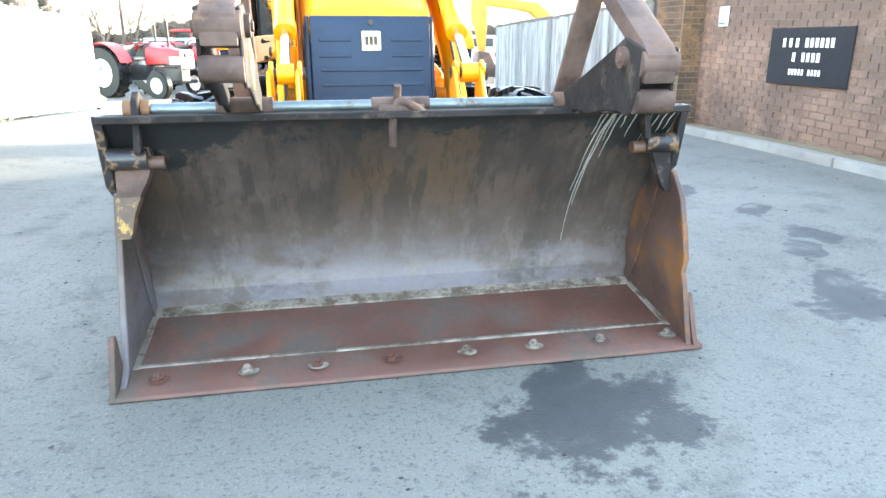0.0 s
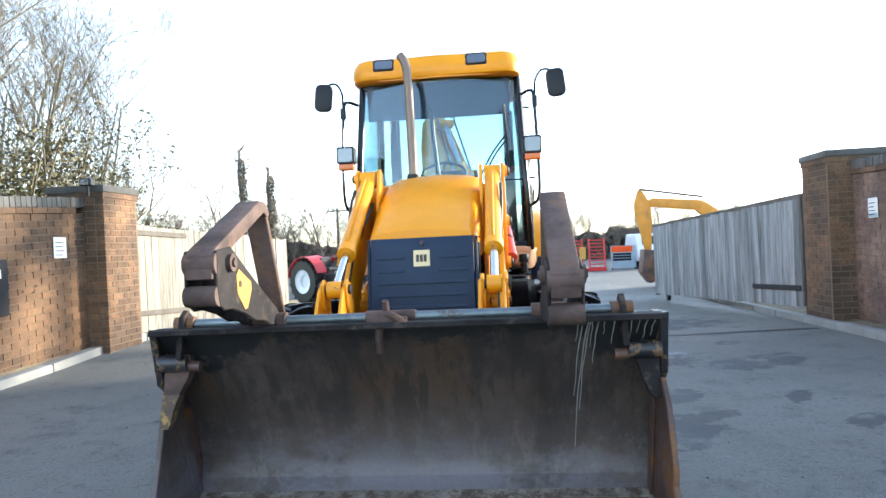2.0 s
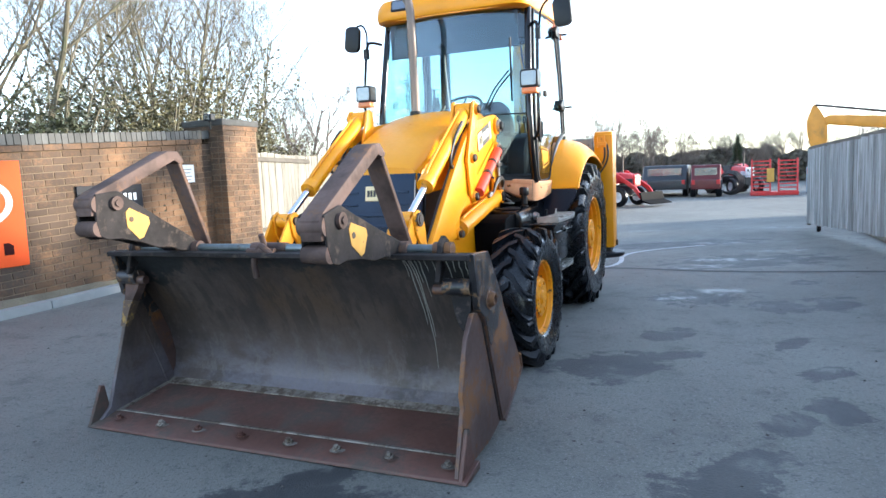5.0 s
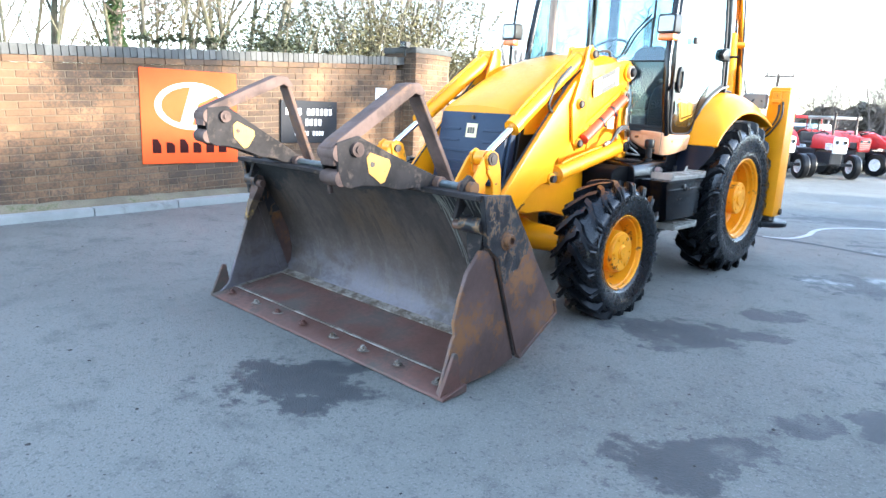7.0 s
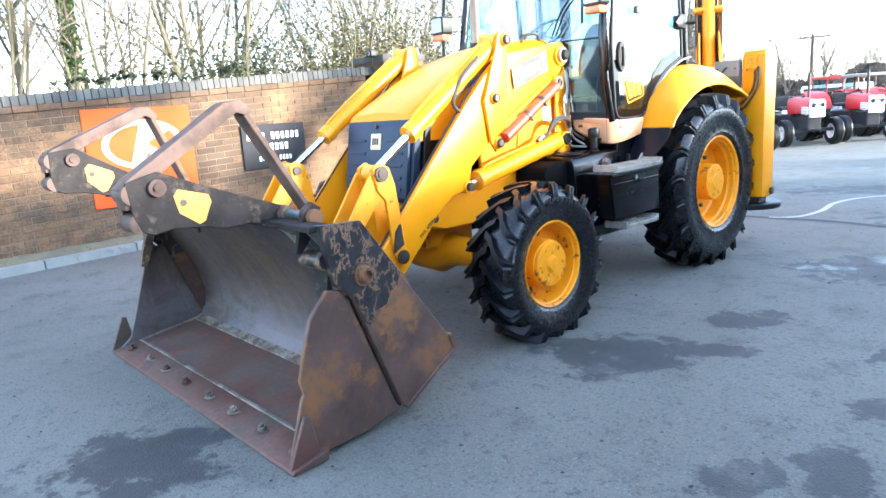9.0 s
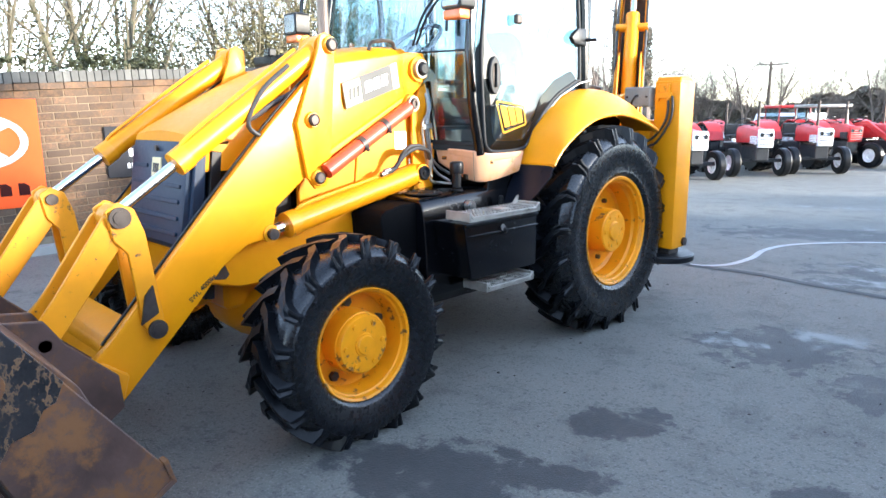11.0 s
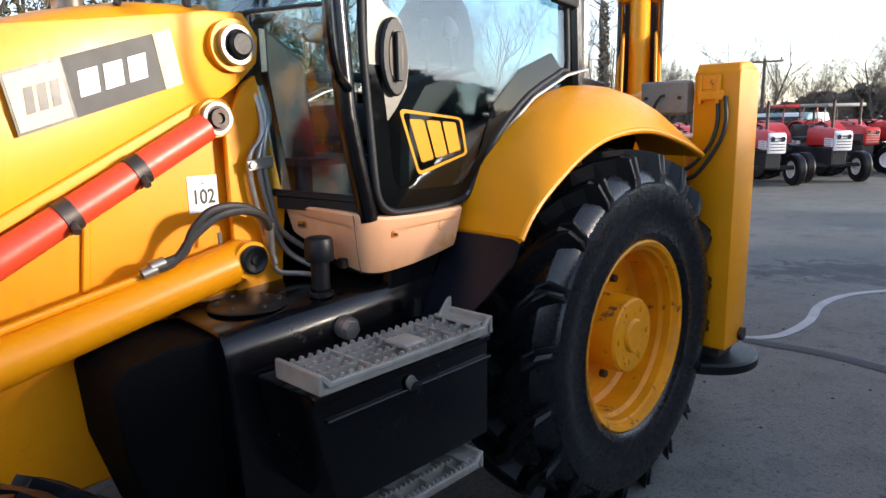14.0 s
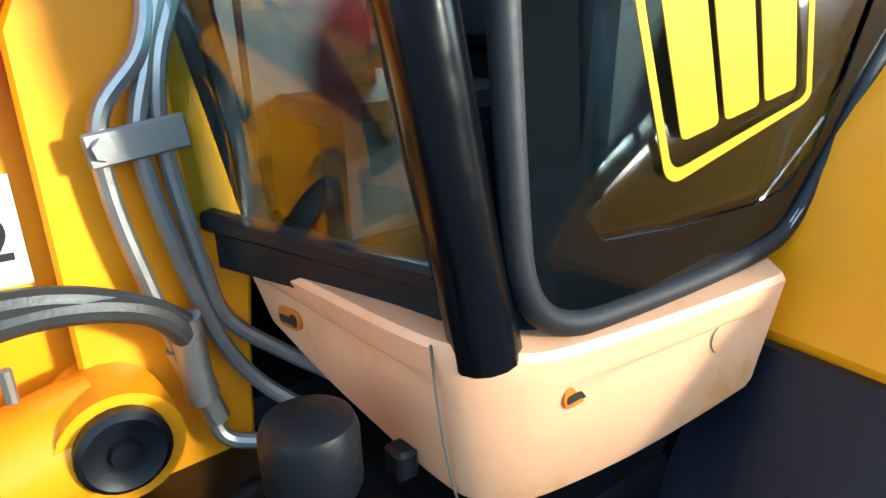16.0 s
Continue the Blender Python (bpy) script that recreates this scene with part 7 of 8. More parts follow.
    part("digging_bucket", prism([(5.80, 0.95), (6.05, 0.95), (6.28, 0.62), (6.20, 0.38), (5.92, 0.30), (5.74, 0.52)], "x", bx - 0.30, bx + 0.30, 0.012), BUCKET, dip, "worn rear digging bucket")
    turn = Matrix.Translation((0.215, 5.375, 0)) @ Matrix.Rotation(radians(28), 4, "Z")
    for ob in set(LOADER.children_recursive) - before:
        for v in ob.data.vertices:
            v.co.y = (v.co.y - 5.05) * (1.0 if v.co.z < 1.3 and v.co.y < 5.3 else 1.55)
            v.co = turn @ v.co
    part("valve_bank", box(-0.35, 0.35, 4.52, 4.72, 1.15, 1.42, 0.02), BLACK_PLASTIC, LOADER)
    part("rear_stack_rail", bar((0.60, 4.50, 1.55), (0.62, 4.72, 1.60), 0.02, 0.02), YELLOW, LOADER)
    # tall whip aerial behind the cab
    part("aerial", tube([(0.69, 4.02, 1.75), (0.66, 4.04, 2.2), (0.63, 4.06, 2.68)], 0.004, 6, 4), BLACK_PLASTIC, LOADER)


rear_end()


# ---- trees and shrubs behind the walls ----
def raw_mesh(name, verts, faces, material):
    me = bpy.data.meshes.new(name)
    me.from_pydata(verts, [], faces)
    me.materials.append(material)
    return me


def limb(verts, faces, pts, r0, r1, n):
    base = len(verts)
    for i, p in enumerate(pts):
        d = (pts[min(i + 1, len(pts) - 1)] - pts[max(i - 1, 0)]).normalized()
        a = d.orthogonal().normalized()
        b = d.cross(a)
        r = r0 + (r1 - r0) * i / (len(pts) - 1)
        for k in range(n):
            t = 2 * math.pi * k / n
            verts.append(p + r * (math.cos(t) * a + math.sin(t) * b))
    for i in range(len(pts) - 1):
        for k in range(n):
            faces.append((base + i * n + k, base + i * n + (k + 1) % n, base + (i + 1) * n + (k + 1) % n, base + (i + 1) * n + k))


def bare_tree(seed, height, stems, counts, spread, r0):
    """Trunk and crown meshes of a leafless tree; counts: how many branches spring from each limb, level by level."""
    rng = random.Random(seed)
    tv, tf, cv, cf = [], [], [], []

    def grow(p, d, length, r, level):
        segs = 5 if level == 0 else 4 if level < 3 else 2
        pts, q, dd = [p], p.copy(), d.copy()
        for i in range(segs):
            dd = (dd + Vector((rng.uniform(-1, 1), rng.uniform(-1, 1), rng.uniform(-0.4, 0.8))) * (0.10 + 0.05 * level)).normalized()
            q = q + dd * length / segs
            pts.append(q.copy())
        out = (tv, tf) if level < 2 else (cv, cf)
        limb(*out, pts, r, r * (0.35 if level < 3 else 0.2), 7 if level == 0 else 5 if level == 1 else 3)
        if level < len(counts):
            for i in range(counts[level]):
                f = (0.22 + 0.78 * (i + rng.random()) / counts[level]) if level else (0.35 + 0.65 * (i + rng.random()) / counts[level])
                j = min(int(f * segs), segs - 1)
                o = pts[j].lerp(pts[j + 1], f * segs - j)
                ax = (pts[j + 1] - pts[j]).normalized()
                side = Vector((rng.uniform(-1, 1), rng.uniform(-1, 1), rng.uniform(-0.3, 0.5)))
                side = (side - ax * side.dot(ax)).normalized()
                nd = (ax * (1 - spread) + side * spread + Vector((0, 0, 0.18))).normalized()
                grow(o, nd, length * rng.uniform(0.42, 0.70) * (1.05 - 0.35 * f), max(r * 0.52 * (1 - 0.5 * f), 0.0035), level + 1)

    for i in range(stems):
        a = 2 * math.pi * i / max(stems, 1) + rng.random()
        lean = 0.22 if stems > 1 else 0.05
        grow(Vector((0.12 * math.cos(a), 0.12 * math.sin(a), -0.1)), Vector((lean * math.cos(a), lean * math.sin(a), 1)).normalized(), height * rng.uniform(0.62, 0.75), r0, 0)
    return (tv, tf), (cv, cf)


def tree_thing(seed, height, stems, counts, spread, r0, at, label, bark):
    (tv, tf), (cv, cf) = bare_tree(seed, height, stems, counts, spread, r0)
    t = thing("tree", (0, 0, 0), label, "tree")
    for nm, v, f in (("trunk", tv, tf), ("crown", cv, cf)):
        ob = new(nm, raw_mesh(nm, v, f, bark))
        ob.parent = t
    t.location = at
    return t


def at_spot(x, y, turn, z=0.0, size=1.0):
    return Matrix.Translation((x, y, z)) @ Matrix.Rotation(radians(turn), 4, "Z") @ Matrix.Diagonal((size, size, size, 1))


NEAR = "leafless winter tree behind the brick wall"
near_trees = [tree_thing(11, 7.6, 3, (8, 6, 5, 4), 0.50, 0.052, (-6.6, 3.4, 0.2), NEAR, BARK), tree_thing(12, 7.2, 2, (8, 6, 5, 4), 0.48, 0.064, (-8.2, 1.0, 0.2), NEAR, BARK),
              tree_thing(13, 6.0, 4, (7, 6, 5, 3), 0.50, 0.034, (-7.0, 6.6, 0.2), NEAR, BARK)]
for k, (i, x, y, turn) in enumerate(((0, -7.6, -0.9, 80), (1, -9.6, 4.6, 200), (2, -6.5, 1.8, 140), (0, -9.2, 7.5, 250), (1, -10.5, -2.2, 30), (2, -8.6, -3.6, 10), (0, -12.0, 1.5, 160),
                                        (1, -13.0, 6.0, 100), (2, -7.9, 2.5, 45), (2, -6.8, 0.4, 95), (2, -6.6, 6.0, 15), (2, -9.6, 0.0, 215), (0, -10.0, 9.5, 20), (2, -6.9, 8.3, 70))):
    copy_thing(near_trees[i], at_spot(x, y, turn, 0.2))

FAR = "distant leafless tree at the edge of the yard"
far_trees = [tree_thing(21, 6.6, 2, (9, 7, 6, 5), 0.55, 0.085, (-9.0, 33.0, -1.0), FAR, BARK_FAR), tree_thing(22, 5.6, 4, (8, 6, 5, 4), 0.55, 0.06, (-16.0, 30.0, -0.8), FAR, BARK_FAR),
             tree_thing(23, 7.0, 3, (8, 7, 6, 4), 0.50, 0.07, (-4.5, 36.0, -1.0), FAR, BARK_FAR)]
rng = random.Random(5)
for k in range(92):
    x = -36 + 56 * (k + rng.uniform(-0.4, 0.4)) / 92
    y = interp(x, [-34, -18, -6, 8, 18], [22, 30, 38, 42, 40]) + rng.uniform(-2.5, 4)
    copy_thing(far_trees[k % 3], at_spot(x, y, rng.uniform(0, 360), -rng.uniform(0.1, 0.5), rng.uniform(0.50, 0.74)))
for x, y, i in ((-11.5, 17.5, 1), (-14.5, 21.0, 0), (-18.0, 16.0, 1), (-21.0, 20.0, 2), (-16.0, 11.0, 1), (-9.5, 21.5, 1)):
    copy_thing(far_trees[i], at_spot(x, y, rng.uniform(0, 360), -0.3))


def leaf_cloud(seed, count, half, size, flat=0.75, hollow=0.35):
    """Leaves scattered in lumpy clusters inside a half-ellipsoid."""
    r = random.Random(seed)
    verts, faces = [], []
    hubs = [(r.uniform(-1, 1) * half[0], r.uniform(-1, 1) * half[1], r.uniform(0.15, 1) * half[2], r.uniform(0.14, 0.34) * half[2]) for _ in range(26)]
    hubs = [h for h in hubs if (h[0] / half[0]) ** 2 + (h[1] / half[1]) ** 2 + (h[2] / half[2] - 0.35) ** 2 < 0.95]
    for _ in range(count):
        hx, hy, hz, hr = r.choice(hubs)
        v = Vector((r.gauss(0, 1), r.gauss(0, 1), r.gauss(0, 1))).normalized() * hr * r.uniform(hollow, 1.15)
        c = Vector((hx, hy, hz)) + v
        a = Vector((r.gauss(0, 1), r.gauss(0, 1), r.gauss(0, 0.6))).normalized()
        b = a.cross(Vector((r.gauss(0, 1), r.gauss(0, 1), r.gauss(0, 1)))).normalized()
        s = size * r.uniform(0.6, 1.3)
        i = len(verts)
        verts += [c - a * s, c + b * s * 0.45, c + a * s, c - b * s * 0.45]
        faces += [(i, i + 1, i + 2), (i, i + 2, i + 3)]
    return verts, faces


def shrub(seed, at, half, count, size, leaf, label, stems=9):
    t = thing("evergreen_shrub", (0, 0, 0), label, "shrub")
    r = random.Random(seed)
    sv, sf = [], []
    for i in range(stems):
        a = r.uniform(0, 6.28)
        tip = Vector((half[0] * 0.8 * math.cos(a), half[1] * 0.8 * math.sin(a), half[2] * r.uniform(0.7, 1.25)))
        limb(sv, sf, [Vector((0, 0, -0.1)), tip * 0.35 + Vector((0, 0, 0.25)), tip * 0.7 + Vector((0, 0, 0.15)), tip], 0.03, 0.006, 4)
    o1 = new("stem", raw_mesh("stem", sv, sf, BARK))
    o2 = new("foliage", raw_mesh("foliage", *leaf_cloud(seed, count, half, size), leaf))
    o1.parent = o2.parent = t
    t.location = at
    return t


SH = "tangled dark evergreen shrub behind the brick wall"
sh = [shrub(31, (-5.9, 3.5, 0.3), (1.2, 1.0, 2.35), 7000, 0.033, LEAF, SH, 16), shrub(32, (-6.0, 6.4, 0.3), (1.4, 1.3, 2.6), 9000, 0.033, LEAF_DRY, "thick olive-brown shrub behind the brick wall", 16),
      shrub(33, (-5.7, 5.2, 0.3), (1.0, 0.9, 2.35), 7000, 0.033, LEAF_DRY, "thick olive-brown shrub behind the brick wall", 16)]
for i, x, y, turn in ((0, -6.4, 4.9, 120), (0, -7.2, 8.0, 20), (2, -5.9, 7.6, 300), (1, -8.4, 6.6, 80), (2, -7.3, 4.0, 40), (1, -7.9, 2.5, 150)):
    copy_thing(sh[i], at_spot(x, y, turn, 0.2 if i != 2 else 0.0))


def ivy(seed, at, half, count):
    v, f = leaf_cloud(seed, count, half, 0.035, hollow=0.1)
    ob = new("ivy_clump", raw_mesh("ivy_clump", v, f, LEAF))
    ob.location = at
    tagged(ob, "dark ivy clump trailing over the wall coping", "ivy", kind="stuff")


ivy(41, (-4.62, 1.72, 1.96), (0.12, 0.42, 0.10), 500)
ivy(42, (-4.60, 2.72, 1.97), (0.12, 0.22, 0.14), 320)
ivy(43, (-4.60, 1.05, 1.92), (0.10, 0.30, 0.06), 220)


def ivy_trunk(seed, at, h, leaves=1300, leaf=HEDGE, thick=1.0):
    t = thing("ivy_clad_tree", (0, 0, 0), "tall thin ivy-clad tree trunk against the sky", "tree")
    r = random.Random(seed)
    sv, sf = [], []
    pts = [Vector((0.1 * math.sin(k), 0.08 * math.cos(1.7 * k), h * k / 6)) for k in range(7)]
    limb(sv, sf, pts, 0.16 * thick, 0.04 * thick, 7)
    for k in range(40):
        o = pts[3].lerp(pts[6], r.random())
        limb(sv, sf, [o, o + Vector((r.uniform(-1, 1), r.uniform(-1, 1), r.uniform(0.1, 0.7))) * 0.5, o + Vector((r.uniform(-1, 1), r.uniform(-1, 1), r.uniform(0.4, 1.0))) * 0.9], 0.02, 0.004, 3)
    lv, lf = [], []
    for k in range(leaves):
        z = h * r.uniform(0.05, 0.93)
        w = 0.20 * thick * (1 - 0.6 * z / h) * r.uniform(0.6, 1.2)
        a = r.uniform(0, 6.28)
        c = Vector((w * math.cos(a), w * math.sin(a), z))
        u = Vector((r.gauss(0, 1), r.gauss(0, 1), r.gauss(0, 1))).normalized() * 0.07 * thick
        q = u.orthogonal() * 0.6
        i = len(lv)
        lv += [c - u, c + q, c + u]
        lf.append((i, i + 1, i + 2))
    o1, o2 = new("trunk", raw_mesh("trunk", sv, sf, BARK_FAR)), new("ivy_leaves", raw_mesh("ivy_leaves", lv, lf, leaf))
    o1.parent = o2.parent = t
    t.location = at


ivy_trunk(51, (-8.4, 19.5, 0), 4.9)
ivy_trunk(52, (-7.6, 20.0, 0), 4.3)
ivy_trunk(53, (-6.8, 1.58, 0.1), 4.4, 2600, LEAF_IVY, 0.72)


def hedge():
    v, f = [], []
    r = random.Random(61)
    for k in range(24000):
        x = r.uniform(-40, 24)
        y = interp(x, [-40, -18, -6, 8, 24], [20, 31, 39, 44, 42]) + r.uniform(-0.8, 0.8)
        top = 1.9 + 0.8 * noise.noise((x * 0.25, 3, 0)) + 0.4 * noise.noise((x * 1.1, 7, 0))
        c = Vector((x, y, r.random() ** 0.8 * max(top, 0.4)))
        u = Vector((r.gauss(0, 1), r.gauss(0, 1), r.gauss(0, 1))).normalized() * 0.22
        q = u.orthogonal() * 0.8
        i = len(v)
        v += [c - u, c + q, c + u, c - q]
        f.append((i, i + 1, i + 2, i + 3))
    tagged(new("far_hedge", raw_mesh("far_hedge", v, f, HEDGE)), "dark overgrown hedge along the far side of the yard", "hedge", kind="stuff")
    # unseen hedge added on the sun side to keep low sun off the ground
    v, f = [], []
    for k in range(26000):
        y = r.uniform(-4.0, 17.5)
        top = 3.45 + 0.30 * noise.noise((y * 0.3, 11, 0)) + 0.22 * noise.noise((y * 1.3, 5, 0))
        c = Vector((13.5 + r.uniform(-0.7, 0.7), y, 0.05 + r.random() * top))
        u = Vector((r.gauss(0, 1), r.gauss(0, 1), r.gauss(0, 1))).normalized() * 0.15
        q = u.orthogonal() * 0.8
        i = len(v)
        v += [c - u, c + q, c + u, c - q]
        f.append((i, i + 1, i + 2, i + 3))
    tagged(new("boundary_hedge", raw_mesh("boundary_hedge", v, f, LEAF)), "tall dark evergreen hedge, unseen, added to block the low sun", "hedge", kind="stuff")


hedge()


# ---- vehicles in the yard ----
def plain_wheel(parent, at, r, w, rim, rim_mat, axis="y", lug=0):
    prof = [(rim, -w / 2), (r * 0.93, -w / 2), (r, -w * 0.3), (r, w * 0.3), (r * 0.93, w / 2), (rim, w / 2)]
    bm = lathe(prof, at, axis, 28)
    for i in range(lug):
        for sd in (-1, 1):
            a = 2 * math.pi * (i + 0.25 * sd) / lug
            m = Matrix.Translation(at) @ Matrix.Rotation(a, 4, "Y") @ Matrix.Translation((r * 0.98, sd * w * 0.24, 0)) @ Matrix.Rotation(radians(35 * sd), 4, "X")
            add_block_raw(bm, 0.07, w * 0.5, 0.045, m)
    t = part("tyre", bm, RUBBER, parent, "black rubber tyre")
    part("rim", lathe([(0, -w * 0.18), (rim * 0.5, -w * 0.15), (rim * 0.55, -w * 0.32), (rim * 0.9, -w * 0.38), (rim, -w * 0.5), (rim, w * 0.5), (rim * 0.9, w * 0.38), (rim * 0.55, w * 0.32), (rim * 0.5, w * 0.15), (0, w * 0.18)], at, axis, 24), rim_mat, t)


def add_block_raw(bm, sx, sy, sz, mat):
    v = [bm.verts.new(mat @ Vector((x * sx / 2, y * sy / 2, z * sz / 2))) for x in (-1, 1) for y in (-1, 1) for z in (-1, 1)]
    for f in ((0, 1, 3, 2), (4, 6, 7, 5), (0, 4, 5, 1), (2, 3, 7, 6), (0, 2, 6, 4), (1, 5, 7, 3)):
        bm.faces.new([v[i] for i in f])


def tractor(label, cabbed, silver_nose=True, loader=False):
    """A small farm tractor, nose towards +x, standing at the origin."""
    t = thing("tractor", (0, 0, 0), label, "tractor", "row of red tractors")
    bon = part("bonnet", loft([[(x, sy * w, z0 + (z1 - z0) * f) for sy, f in ((-1, 0.0), (-1, 0.72), (-0.80, 0.92), (-0.4, 1.0), (0.4, 1.0), (0.80, 0.92), (1, 0.72), (1, 0.0))] for x, w, z0, z1 in ((-0.08, 0.25, 0.86, 1.33), (0.45, 0.235, 0.88, 1.29), (0.95, 0.215, 0.90, 1.23), (1.05, 0.20, 0.90, 1.19))]), TRACTOR_RED, t, "red sheet bonnet")
    for sd in (-1, 1):
        part("side_vent", box(0.70, 1.04, *sorted((sd * 0.19, sd * 0.232)), 0.86, 1.06, 0.01), RIM_PALE if silver_nose else CAR_DARK, bon)
        for k in range(4):
            part("vent_slat", box(0.74, 1.01, *sorted((sd * 0.231, sd * 0.237)), 0.885 + 0.045 * k, 0.895 + 0.045 * k, 0.002), CAR_DARK, bon)
    part("fuel_cap", rod((0.30, 0, 1.29), (0.30, 0, 1.34), 0.05, 12), CAR_DARK, bon)
    part("grille", prism([(1.05, 0.76), (1.13, 0.78), (1.13, 1.18), (1.05, 1.24)], "y", -0.20, 0.20, 0.02, 2), RIM_PALE if silver_nose else TRACTOR_RED, t, "silver front grille" if silver_nose else "red front grille")
    for i in range(5):
        part("grille_bar", box(1.13, 1.14, -0.165, 0.165, 0.84 + 0.065 * i, 0.86 + 0.065 * i, 0.002), CAR_DARK if silver_nose else PLATED, t)
    for sd in (-1, 1):
        part("lamp", rod((1.12, sd * 0.12, 1.10), (1.15, sd * 0.12, 1.10), 0.05, 14), LENS, t)
    part("engine", box(0.0, 1.0, -0.17, 0.17, 0.42, 0.80, 0.03), CAR_DARK, t)
    part("gearbox", box(-1.1, 0.1, -0.19, 0.19, 0.45, 0.85, 0.03), CAR_DARK, t)
    part("front_axle", bar((0.72, -0.68, 0.42), (0.72, 0.68, 0.42), 0.09, 0.09), CAR_DARK, t)
    part("rear_axle", rod((-0.95, -0.70, 0.64), (-0.95, 0.70, 0.64), 0.09, 12), CAR_DARK, t)
    for sd in (-1, 1):
        plain_wheel(t, (0.72, sd * 0.66, 0.37), 0.37, 0.20, 0.20, RIM_PALE)
        plain_wheel(t, (-0.95, sd * 0.74, 0.66), 0.66, 0.36, 0.36, RIM_PALE, lug=18)
        arc = [(-0.95 + 0.74 * math.cos(radians(a)), 0.66 + 0.74 * math.sin(radians(a))) for a in range(20, 171, 15)]
        part("mudguard", strip(arc, "y", *sorted((sd * 0.52, sd * 0.90)), 0.03), TRACTOR_RED, t)
    part("seat", join(box(-0.95, -0.55, -0.22, 0.22, 0.95, 1.05, 0.03), box(-1.0, -0.92, -0.22, 0.22, 1.02, 1.35, 0.03)), CAR_DARK, t)
    part("steering_wheel", moved(lathe([(0.19 + 0.015 * math.cos(a), 0.015 * math.sin(a)) for a in [2 * math.pi * k / 8 for k in range(9)]], (0, 0, 0), "z", 20), Matrix.Translation((-0.30, 0, 1.42)) @ Matrix.Rotation(radians(-25), 4, "Y")), CAR_DARK, t)
    part("dash", box(-0.2, 0.0, -0.2, 0.2, 0.85, 1.35, 0.03), CAR_DARK, t)
    part("exhaust", rod((0.40, 0.10, 1.25), (0.40, 0.10, 1.95), 0.035, 12), PIN, t)
    if cabbed:
        for x in (-1.35, -0.15):
            for sd in (-1, 1):
                part("cab_post", bar((x, sd * 0.55, 0.95), (x + (0.08 if x < -1 else -0.08), sd * 0.50, 1.80), 0.035, 0.035), TRACTOR_RED if cabbed == 1 else PLATED, t)
        part("cab_roof", box(-1.42, -0.05, -0.56, 0.56, 1.78, 1.88, 0.05, 3), TRACTOR_RED if cabbed == 1 else PLATED, t)
        if cabbed == 1:
            for sd in (-1, 1):
                part("cab_pane", box(-1.28, -0.24, *sorted((sd * 0.515, sd * 0.525)), 1.05, 1.78, 0), GLASS, t, smooth=False)
    if loader:
        for sd in (-1, 1):
            part("loader_arm", prism([(-0.10, 1.30), (0.35, 1.38), (1.35, 0.75), (1.72, 0.25), (1.62, 0.20), (1.22, 0.66), (0.30, 1.24), (-0.10, 1.18)], "y", *sorted((sd * 0.42, sd * 0.50)), 0.01), TRACTOR_RED, t)
        part("loader_bucket", prism([(1.65, 0.55), (1.75, 0.20), (2.15, 0.10), (2.10, 0.14), (1.80, 0.26), (1.72, 0.55)], "y", -0.75, 0.75, 0.006), SHIELD, t, "dark worn loader bucket")
    return t


HEADING = math.degrees(math.atan2(-0.72, 0.66))
red1 = tractor("red farm tractor with silver grille parked in the yard", 0)
red2 = tractor("red farm tractor with a red cab and silver grille", 1)
red3 = tractor("red farm tractor with a pale roll-over canopy", 2, False)
red4 = tractor("red farm tractor with a front loader", 0, False, True)


def front_at(x, y, turn=0):
    a = radians(HEADING + turn)
    return Matrix.Translation((x - 0.61 * math.cos(a), y - 0.61 * math.sin(a), 0)) @ Matrix.Rotation(a, 4, "Z")


red1.matrix_basis = front_at(-3.15, 13.9, 12) @ Matrix.Diagonal((0.85, 0.85, 0.85, 1))
red2.matrix_basis = front_at(-3.0, 20.6) @ Matrix.Diagonal((0.85, 0.85, 0.85, 1))
red3.matrix_basis = front_at(-1.75, 19.7, 4) @ Matrix.Diagonal((0.85, 0.85, 0.85, 1))
red4.matrix_basis = front_at(-0.95, 20.25, 22) @ Matrix.Diagonal((0.85, 0.85, 0.85, 1))
copy_thing(red1, front_at(-2.50, 15.8, 3))
copy_thing(red1, front_at(-1.70, 17.2))
copy_thing(red1, front_at(-4.3, 18.6, 20))


